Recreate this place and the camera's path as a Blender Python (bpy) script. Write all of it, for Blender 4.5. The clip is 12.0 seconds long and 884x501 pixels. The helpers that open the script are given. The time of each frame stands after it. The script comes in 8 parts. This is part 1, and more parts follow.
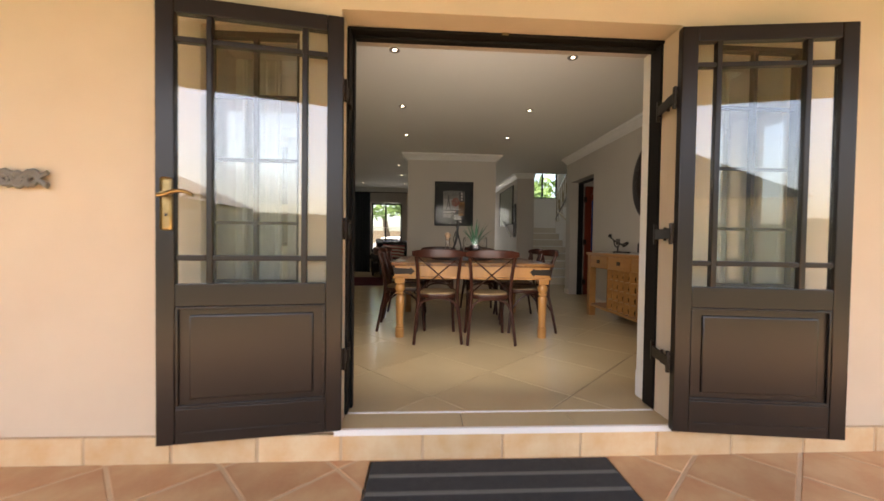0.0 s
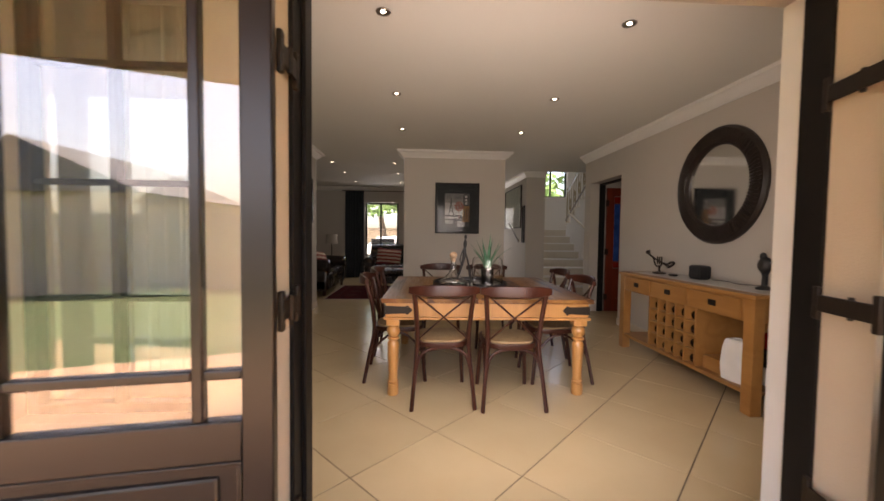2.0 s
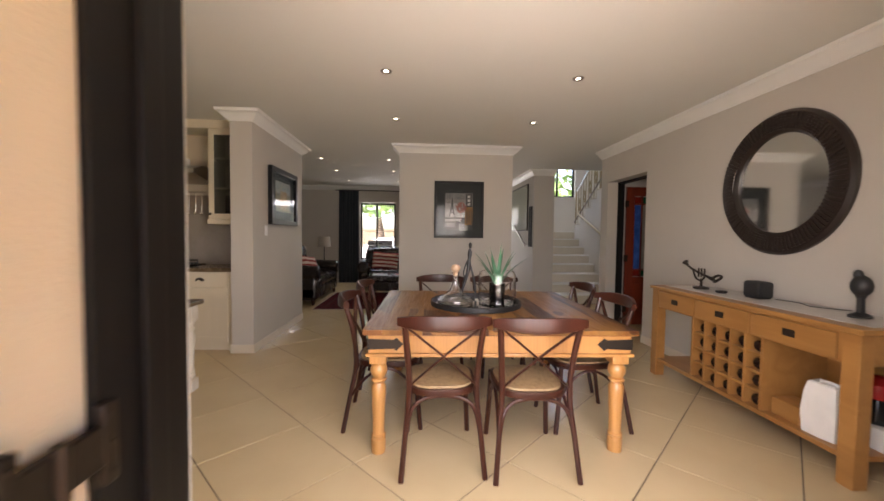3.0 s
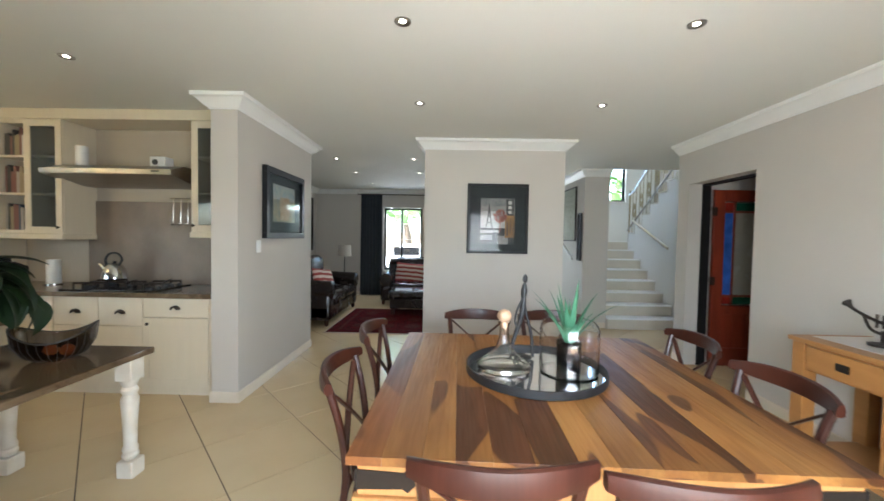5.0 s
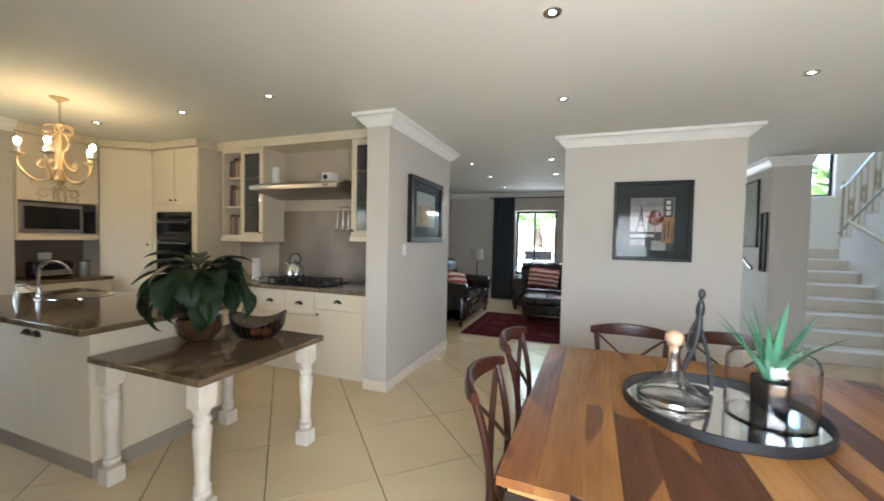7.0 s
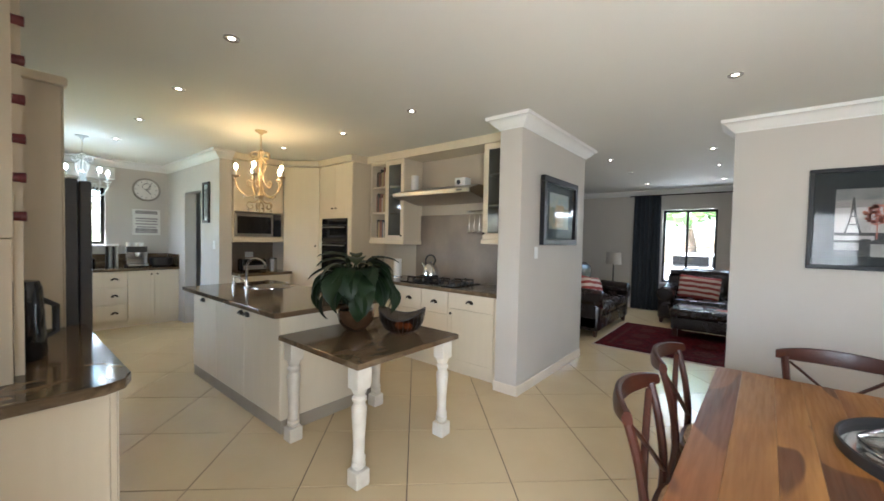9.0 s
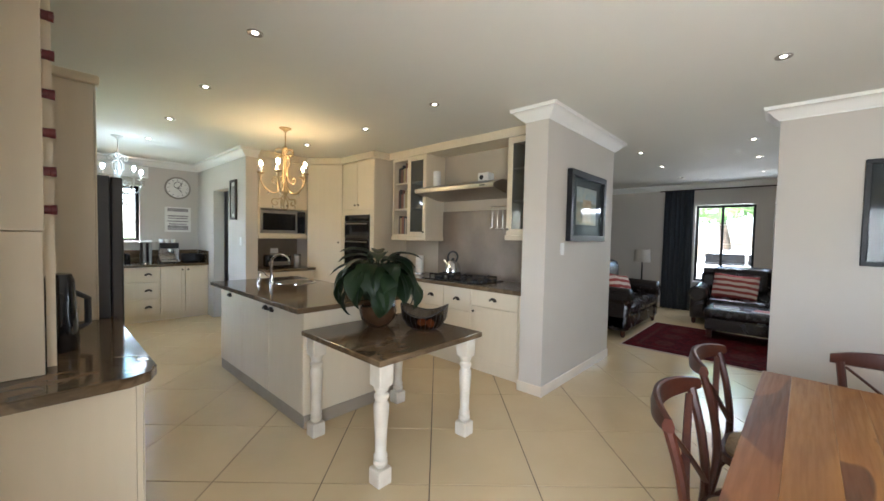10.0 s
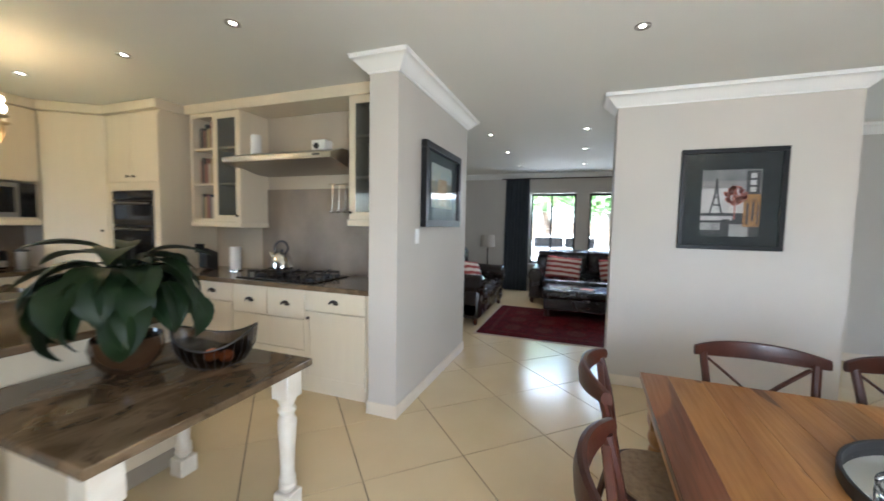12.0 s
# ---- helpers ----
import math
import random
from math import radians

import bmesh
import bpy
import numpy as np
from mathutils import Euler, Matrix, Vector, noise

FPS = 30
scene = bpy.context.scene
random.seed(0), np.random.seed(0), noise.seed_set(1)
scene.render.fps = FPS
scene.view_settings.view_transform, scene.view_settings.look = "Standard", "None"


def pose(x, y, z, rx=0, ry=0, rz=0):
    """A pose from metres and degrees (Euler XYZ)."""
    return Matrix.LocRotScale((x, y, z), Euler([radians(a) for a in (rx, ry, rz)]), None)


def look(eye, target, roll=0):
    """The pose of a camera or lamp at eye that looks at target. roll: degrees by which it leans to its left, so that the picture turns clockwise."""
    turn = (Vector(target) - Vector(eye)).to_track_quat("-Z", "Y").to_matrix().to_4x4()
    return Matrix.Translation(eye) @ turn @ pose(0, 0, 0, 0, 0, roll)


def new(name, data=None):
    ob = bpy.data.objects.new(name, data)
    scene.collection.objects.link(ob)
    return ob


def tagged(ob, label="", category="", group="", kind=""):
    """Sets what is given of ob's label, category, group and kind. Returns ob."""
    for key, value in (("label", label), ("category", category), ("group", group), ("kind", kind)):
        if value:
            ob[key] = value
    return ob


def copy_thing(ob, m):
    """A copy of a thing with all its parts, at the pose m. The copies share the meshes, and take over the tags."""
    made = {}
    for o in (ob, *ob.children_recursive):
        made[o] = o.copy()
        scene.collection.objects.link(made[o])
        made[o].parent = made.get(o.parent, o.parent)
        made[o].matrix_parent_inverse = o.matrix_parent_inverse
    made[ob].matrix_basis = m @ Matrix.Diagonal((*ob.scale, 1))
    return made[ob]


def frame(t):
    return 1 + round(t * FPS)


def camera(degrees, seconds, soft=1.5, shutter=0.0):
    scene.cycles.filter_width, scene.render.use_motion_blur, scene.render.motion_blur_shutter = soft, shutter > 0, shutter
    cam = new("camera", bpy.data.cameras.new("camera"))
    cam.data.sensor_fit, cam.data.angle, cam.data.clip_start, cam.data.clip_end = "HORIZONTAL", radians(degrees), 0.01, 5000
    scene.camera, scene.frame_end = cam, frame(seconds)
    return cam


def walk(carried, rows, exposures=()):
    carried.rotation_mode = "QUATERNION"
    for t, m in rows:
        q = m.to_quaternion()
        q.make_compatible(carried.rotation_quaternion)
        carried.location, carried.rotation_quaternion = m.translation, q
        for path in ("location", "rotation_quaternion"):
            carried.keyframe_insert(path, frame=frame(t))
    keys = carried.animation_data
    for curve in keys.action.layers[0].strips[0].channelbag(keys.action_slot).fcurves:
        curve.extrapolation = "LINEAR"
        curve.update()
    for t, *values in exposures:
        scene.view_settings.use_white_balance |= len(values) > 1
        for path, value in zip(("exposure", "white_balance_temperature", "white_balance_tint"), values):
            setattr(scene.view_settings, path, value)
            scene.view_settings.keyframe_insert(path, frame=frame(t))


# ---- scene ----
cam = camera(99.9, 12.0, 1.6, 0.5)
PATH = [
    (0, (0.062, -0.02, 0.958), (0.172, 1.977, 0.914), 0.8),
    (0.5, (0.105, 0.197, 1.074), (0.231, 2.192, 1.001), 0.7),
    (1, (0.081, 0.382, 1.145), (0.207, 2.376, 1.063), 0.8),
    (1.5, (0.023, 0.616, 1.219), (0.149, 2.61, 1.138), 0.8),
    (2, (0.045, 0.869, 1.233), (0.167, 2.863, 1.153), 0.7),
    (2.5, (0.068, 1.173, 1.269), (0.19, 3.167, 1.188), 0.7),
    (4.5, (0.116, 2.394, 1.398), (0.195, 4.391, 1.323), 0.9),
    (5, (0.072, 2.512, 1.444), (0.042, 4.511, 1.376), 1.0),
    (5.5, (0.05, 2.567, 1.456), (-0.118, 4.558, 1.39), 1.0),
    (6, (0.027, 2.582, 1.459), (-0.335, 4.548, 1.394), 1.0),
    (6.5, (0.004, 2.582, 1.458), (-0.539, 4.506, 1.395), 1.1),
    (7, (-0.02, 2.574, 1.455), (-0.72, 4.447, 1.391), 1.2),
    (7.5, (-0.042, 2.57, 1.453), (-0.925, 4.363, 1.388), 1.3),
    (9.5, (-0.098, 2.537, 1.45), (-1.431, 4.026, 1.382), 1.2),
    (10, (-0.128, 2.581, 1.435), (-1.486, 4.047, 1.357), 1.2),
    (10.5, (-0.172, 2.701, 1.432), (-1.501, 4.191, 1.327), 1.1),
    (11, (-0.242, 2.943, 1.425), (-1.427, 4.55, 1.306), 1.0),
    (11.5, (-0.336, 3.125, 1.412), (-1.312, 4.866, 1.288), 1.0),
    (12, (-0.487, 3.257, 1.425), (-1.176, 5.13, 1.29), 1.1),
]
EXPOSURES = [(0.0, 2.3, 7500, 16), (1.0, 2.35, 7300, 16), (1.6, 2.55, 7300, 18), (2.5, 2.85, 7800, 31), (3.2, 3.55, 6600, 18), (4.3, 4.12, 5650, 6), (9.0, 4.2, 5680, 10), (11.0, 4.2, 5650, 10), (12.0, 4.35, 5450, 9)]
walk(cam, [(t, look(eye, target, roll)) for t, eye, target, roll in PATH], EXPOSURES)

# ---- world, sun, exposure ----
world = bpy.data.worlds.new("sky")
scene.world = world
world.use_nodes = True
wn = world.node_tree
sky = wn.nodes.new("ShaderNodeTexSky")
sky.sky_type = "NISHITA"
sky.sun_disc = False
sky.sun_elevation, sky.sun_rotation = radians(62), radians(205)
sky.dust_density = 3.0
wn.links.new(sky.outputs[0], wn.nodes["Background"].inputs[0])
wn.nodes["Background"].inputs[1].default_value = 0.15
sun = new("sun", bpy.data.lights.new("sun", "SUN"))
sun.data.energy, sun.data.angle, sun.data.color = 4.0, radians(3), (1.0, 0.94, 0.86)
sun.matrix_world = look((0, 0, 0), (0.2, 0.42, -0.88))


def window_lamp(name, at, towards, w, h, power, colour=(0.93, 0.97, 1.0)):
    lamp = new(name, bpy.data.lights.new(name, "AREA"))
    lamp.data.shape, lamp.data.size, lamp.data.size_y = "RECTANGLE", w, h
    lamp.data.energy, lamp.data.color = power, colour
    lamp.matrix_world = look(at, towards)
    return lamp


door_light = window_lamp("daylight_patio_door", (0.54, 2.262, 1.30), (0.3, 6.0, 0.95), 1.5, 1.4, 5.2, (0.95, 0.945, 0.93))
door_light.data.spread = radians(165)
window_lamp("daylight_kitchen_window", (-5.6, 2.2, 1.5), (-5.6, 6.0, 0.9), 2.2, 1.2, 0.09)
window_lamp("daylight_scullery_window", (-7.85, 3.32, 1.65), (-5.0, 3.6, 0.8), 0.6, 0.9, 0.56)
for x in (-1.045, 0.165):
    window_lamp("daylight_living_window", (x, 11.735, 2.125), (x, 9.6, 0.5), 0.85, 0.15, 0.9)
window_lamp("daylight_hall_door", (1.9, 12.3, 1.2), (1.9, 8.0, 1.0), 0.6, 1.8, 2.4)
# Sits in the window's added, unseen upper part to brighten the stairs.
window_lamp("daylight_stair_window", (3.45, 11.66, 3.85), (3.95, 9.3, 1.5), 1.3, 1.2, 2.5)

# ---- mesh helpers ----


def box(bm, x0, y0, z0, x1, y1, z1, bevel=0.0, m=None):
    lay = bm.faces.layers.int.get("flat") or bm.faces.layers.int.new("flat")
    old = set(bm.faces)
    vs = [bm.verts.new((x, y, z)) for x in (x0, x1) for y in (y0, y1) for z in (z0, z1)]
    fs = [bm.faces.new([vs[i] for i in f]) for f in ((0, 1, 3, 2), (4, 6, 7, 5), (0, 4, 5, 1), (2, 3, 7, 6), (0, 2, 6, 4), (1, 5, 7, 3))]
    if m is not None:
        for v in vs:
            v.co = m @ v.co
    if bevel > 0:
        edges = list({e for f in fs for e in f.edges})
        for f in fs:
            f.normal_update()
        sides = [f.normal.copy() for f in fs]
        bmesh.ops.bevel(bm, geom=edges, offset=bevel, segments=2, affect="EDGES", profile=0.5)
        for f in bm.faces:
            if f not in old:
                f.normal_update()
                f[lay] = int(max(abs(f.normal.dot(n)) for n in sides) > 0.9995)
    return bm


def boxm(x0, y0, z0, x1, y1, z1, bevel=0.0, m=None):
    return box(bmesh.new(), x0, y0, z0, x1, y1, z1, bevel, m)


def tube(bm, pts, r, seg=8, ry=None, closed=False):
    """A rod along pts; r a radius or one for each point; ry a second radius across for flat rods."""
    pts = [Vector(p) for p in pts]
    n = len(pts)
    rs = r if isinstance(r, (list, tuple)) else [r] * n
    rings, up = [], None
    for i, p in enumerate(pts):
        if closed:
            d = pts[(i + 1) % n] - pts[i - 1]
        else:
            d = pts[min(i + 1, n - 1)] - pts[max(i - 1, 0)]
        d.normalize()
        if up is None:
            up = Vector((0, 0, 1)) if abs(d.z) < 0.9 else Vector((0, 1, 0))
        a = d.cross(up).normalized()
        b = a.cross(d).normalized()
        up = b
        q = ry if ry is not None else rs[i]
        rings.append([bm.verts.new(p + a * rs[i] * math.cos(2 * math.pi * k / seg) + b * q * math.sin(2 * math.pi * k / seg)) for k in range(seg)])
    last = n if closed else n - 1
    for i in range(last):
        A, C = rings[i], rings[(i + 1) % n]
        for k in range(seg):
            bm.faces.new((A[k], A[(k + 1) % seg], C[(k + 1) % seg], C[k]))
    if not closed:
        bm.faces.new(rings[0][::-1])
        bm.faces.new(rings[-1])
    return bm


def tubem(pts, r, seg=8, ry=None, closed=False):
    return tube(bmesh.new(), pts, r, seg, ry, closed)


def lathe(bm, profile, seg=24, at=(0, 0, 0), sx=1.0, sy=1.0):
    """Turns (radius, height) pairs round a standing axis."""
    rings = []
    for r, z in profile:
        rings.append([bm.verts.new((at[0] + sx * max(r, 1e-4) * math.cos(2 * math.pi * k / seg), at[1] + sy * max(r, 1e-4) * math.sin(2 * math.pi * k / seg), at[2] + z)) for k in range(seg)])
    for A, C in zip(rings, rings[1:]):
        for k in range(seg):
            bm.faces.new((A[k], A[(k + 1) % seg], C[(k + 1) % seg], C[k]))
    loop = profile[0][0] > 0 and profile[-1][0] > 0 and math.dist(profile[0], profile[-1]) < 0.03 and len(profile) > 3
    if loop:
        A, C = rings[-1], rings[0]
        for k in range(seg):
            bm.faces.new((A[k], A[(k + 1) % seg], C[(k + 1) % seg], C[k]))
        return bm
    if profile[0][0] > 0:
        bm.faces.new(rings[0][::-1])
    if profile[-1][0] > 0:
        bm.faces.new(rings[-1])
    return bm


def lathem(profile, seg=24, at=(0, 0, 0), sx=1.0, sy=1.0):
    return lathe(bmesh.new(), profile, seg, at, sx, sy)


def bent(p0, p1, p2, n=8):
    """Points of a curve from p0 to p2, drawn towards p1."""
    p0, p1, p2 = Vector(p0), Vector(p1), Vector(p2)
    return [p0 * (1 - t) ** 2 + p1 * 2 * t * (1 - t) + p2 * t * t for t in (i / n for i in range(n + 1))]


def smooth_through(pts, n=6):
    """A soft curve through all the points."""
    P = [Vector(p) for p in pts]
    out = []
    for i in range(len(P) - 1):
        a, b, c, d = P[max(i - 1, 0)], P[i], P[i + 1], P[min(i + 2, len(P) - 1)]
        for k in range(n):
            t = k / n
            out.append(0.5 * (2 * b + (c - a) * t + (2 * a - 5 * b + 4 * c - d) * t * t + (3 * b - a - 3 * c + d) * t ** 3))
    return out + [P[-1]]


def finish(name, bm, material, sharp=35):
    bmesh.ops.recalc_face_normals(bm, faces=bm.faces)
    me = bpy.data.meshes.new(name)
    lay = bm.faces.layers.int.get("flat")
    soft = [lay is None or not f[lay] for f in bm.faces]
    bm.to_mesh(me)
    bm.free()
    me.polygons.foreach_set("use_smooth", [True] * len(me.polygons))
    me.set_sharp_from_angle(angle=radians(sharp))
    me.polygons.foreach_set("use_smooth", soft)
    if material is not None:
        me.materials.append(material)
    return me


def part(name, bm, material, parent, label="", sharp=35):
    ob = new(name, finish(name, bm, material, sharp))
    ob.parent = parent
    return tagged(ob, label)


def thing(name, m, label, category, group=""):
    ob = new(name)
    ob.empty_display_size = 0.1
    ob.matrix_basis = m
    return tagged(ob, label, category, group)


def solid(name, bm, material, m, label, category, group="", sharp=35):
    ob = new(name, finish(name, bm, material, sharp))
    ob.matrix_basis = m
    return tagged(ob, label, category, group)


def struct(name, bm, material, label, category, sharp=35):
    ob = new(name, finish(name, bm, material, sharp))
    return tagged(ob, label, category, kind="structure")


# ---- materials ----


def material(name, colour, rough=0.6, metal=0.0, second=None, scale=6.0, amount=0.5, bump=0.0, bump_scale=60.0, stretch=(1, 1, 1), coat=0.0, vary=0.0, fine=0.15):
    """A surface whose colour wanders between two tones at two scales, with fine relief."""
    m = bpy.data.materials.new(name)
    m.use_nodes = True
    t = m.node_tree
    b = t.nodes["Principled BSDF"]
    b.inputs["Roughness"].default_value = rough
    b.inputs["Metallic"].default_value = metal
    b.inputs["Coat Weight"].default_value = coat
    second = second or tuple(c * 0.82 for c in colour)
    co = t.nodes.new("ShaderNodeTexCoord")
    mp = t.nodes.new("ShaderNodeMapping")
    mp.inputs["Scale"].default_value = stretch
    t.links.new(co.outputs["Object"], mp.inputs[0])
    n1 = t.nodes.new("ShaderNodeTexNoise")
    n1.inputs["Scale"].default_value, n1.inputs["Detail"].default_value = scale, 5
    n2 = t.nodes.new("ShaderNodeTexNoise")
    n2.inputs["Scale"].default_value, n2.inputs["Detail"].default_value = scale * 9, 3
    for n in (n1, n2):
        t.links.new(mp.outputs[0], n.inputs["Vector"])
    ramp = t.nodes.new("ShaderNodeMapRange")
    ramp.inputs[1].default_value, ramp.inputs[2].default_value = 0.3, 0.7
    ramp.inputs[3].default_value, ramp.inputs[4].default_value = 0.0, amount
    t.links.new(n1.outputs[0], ramp.inputs[0])
    fineness = t.nodes.new("ShaderNodeMath")
    fineness.operation = "MULTIPLY_ADD"
    fineness.inputs[1].default_value = fine
    t.links.new(n2.outputs[0], fineness.inputs[0])
    t.links.new(ramp.outputs[0], fineness.inputs[2])
    mix = t.nodes.new("ShaderNodeMix")
    mix.data_type = "RGBA"
    mix.inputs["A"].default_value, mix.inputs["B"].default_value = (*colour, 1), (*second, 1)
    t.links.new(fineness.outputs[0], mix.inputs["Factor"])
    out = mix.outputs["Result"]
    if vary > 0:
        info = t.nodes.new("ShaderNodeObjectInfo")
        hv = t.nodes.new("ShaderNodeHueSaturation")
        mr = t.nodes.new("ShaderNodeMapRange")
        mr.inputs[3].default_value, mr.inputs[4].default_value = 1 - vary, 1 + vary
        t.links.new(info.outputs["Random"], mr.inputs[0])
        t.links.new(mr.outputs[0], hv.inputs["Value"])
        t.links.new(out, hv.inputs["Color"])
        out = hv.outputs[0]
    t.links.new(out, b.inputs["Base Color"])
    rv = t.nodes.new("ShaderNodeMapRange")
    rv.inputs[3].default_value, rv.inputs[4].default_value = max(rough - 0.06, 0.02), min(rough + 0.08, 1)
    t.links.new(n1.outputs[0], rv.inputs[0])
    t.links.new(rv.outputs[0], b.inputs["Roughness"])
    if bump > 0:
        n3 = t.nodes.new("ShaderNodeTexNoise")
        n3.inputs["Scale"].default_value, n3.inputs["Detail"].default_value = bump_scale, 4
        t.links.new(mp.outputs[0], n3.inputs["Vector"])
        bp = t.nodes.new("ShaderNodeBump")
        bp.inputs["Strength"].default_value, bp.inputs["Distance"].default_value = bump, 0.004
        t.links.new(n3.outputs[0], bp.inputs["Height"])
        t.links.new(bp.outputs[0], b.inputs["Normal"])
    return m


def grained(name, pale, dark, rough=0.4, scale=3.0, along="y", streak=0.55, vary=0.12, coat=0.0, contrast=(0.35, 0.7), pull=0.16, fibre=0.18):
    """Wood: long wandering grain, darker heartwood streaks and small knots."""
    m = bpy.data.materials.new(name)
    m.use_nodes = True
    t = m.node_tree
    b = t.nodes["Principled BSDF"]
    b.inputs["Coat Weight"].default_value, b.inputs["Coat Roughness"].default_value = coat, 0.12
    co = t.nodes.new("ShaderNodeTexCoord")
    info = t.nodes.new("ShaderNodeObjectInfo")
    shift = t.nodes.new("ShaderNodeVectorMath")
    shift.operation = "MULTIPLY_ADD"
    shift.inputs[1].default_value = (1, 1, 1)
    sh = t.nodes.new("ShaderNodeMath")
    sh.operation = "MULTIPLY"
    sh.inputs[1].default_value = 37.0
    t.links.new(info.outputs["Random"], sh.inputs[0])
    t.links.new(co.outputs["Object"], shift.inputs[0])
    t.links.new(sh.outputs[0], shift.inputs[2])
    mp = t.nodes.new("ShaderNodeMapping")
    mp.inputs["Scale"].default_value = {"x": (pull, 1, 1), "y": (1, pull, 1), "z": (1, 1, pull)}[along]
    t.links.new(shift.outputs[0], mp.inputs[0])
    n1 = t.nodes.new("ShaderNodeTexNoise")
    n1.inputs["Scale"].default_value, n1.inputs["Detail"].default_value, n1.inputs["Distortion"].default_value = scale * 2.2, 5, 0.6
    n2 = t.nodes.new("ShaderNodeTexNoise")
    n2.inputs["Scale"].default_value, n2.inputs["Detail"].default_value, n2.inputs["Roughness"].default_value = scale * 70, 5, 0.7
    wv = t.nodes.new("ShaderNodeTexWave")
    wv.bands_direction = "X" if along != "x" else "Y"
    wv.inputs["Scale"].default_value, wv.inputs["Distortion"].default_value, wv.inputs["Detail"].default_value = scale * 4.0, 6.0, 4.0
    for n in (n1, n2, wv):
        t.links.new(mp.outputs[0], n.inputs["Vector"])
    mr = t.nodes.new("ShaderNodeMapRange")
    mr.interpolation_type = "SMOOTHSTEP"
    mr.inputs[1].default_value, mr.inputs[2].default_value = contrast
    t.links.new(n1.outputs[0], mr.inputs[0])
    s = t.nodes.new("ShaderNodeMath")
    s.operation = "MULTIPLY"
    s.inputs[1].default_value = streak
    t.links.new(mr.outputs[0], s.inputs[0])
    a1 = t.nodes.new("ShaderNodeMath")
    a1.operation = "MULTIPLY_ADD"
    a1.inputs[1].default_value = 0.12
    t.links.new(wv.outputs[1], a1.inputs[0])
    t.links.new(s.outputs[0], a1.inputs[2])
    a2 = t.nodes.new("ShaderNodeMath")
    a2.operation = "MULTIPLY_ADD"
    a2.inputs[1].default_value = fibre
    a2.use_clamp = True
    t.links.new(n2.outputs[0], a2.inputs[0])
    t.links.new(a1.outputs[0], a2.inputs[2])
    mix = t.nodes.new("ShaderNodeMix")
    mix.data_type = "RGBA"
    mix.inputs["A"].default_value, mix.inputs["B"].default_value = (*pale, 1), (*dark, 1)
    t.links.new(a2.outputs[0], mix.inputs["Factor"])
    hv = t.nodes.new("ShaderNodeHueSaturation")
    vr = t.nodes.new("ShaderNodeMapRange")
    vr.inputs[3].default_value, vr.inputs[4].default_value = 1 - vary, 1 + vary
    t.links.new(info.outputs["Random"], vr.inputs[0])
    t.links.new(vr.outputs[0], hv.inputs["Value"])
    t.links.new(mix.outputs["Result"], hv.inputs["Color"])
    t.links.new(hv.outputs[0], b.inputs["Base Color"])
    rr = t.nodes.new("ShaderNodeMapRange")
    rr.inputs[3].default_value, rr.inputs[4].default_value = rough - 0.08, rough + 0.1
    t.links.new(n2.outputs[0], rr.inputs[0])
    t.links.new(rr.outputs[0], b.inputs["Roughness"])
    bp = t.nodes.new("ShaderNodeBump")
    bp.inputs["Strength"].default_value, bp.inputs["Distance"].default_value = 0.12, 0.002
    t.links.new(n2.outputs[0], bp.inputs["Height"])
    t.links.new(bp.outputs[0], b.inputs["Normal"])
    return m


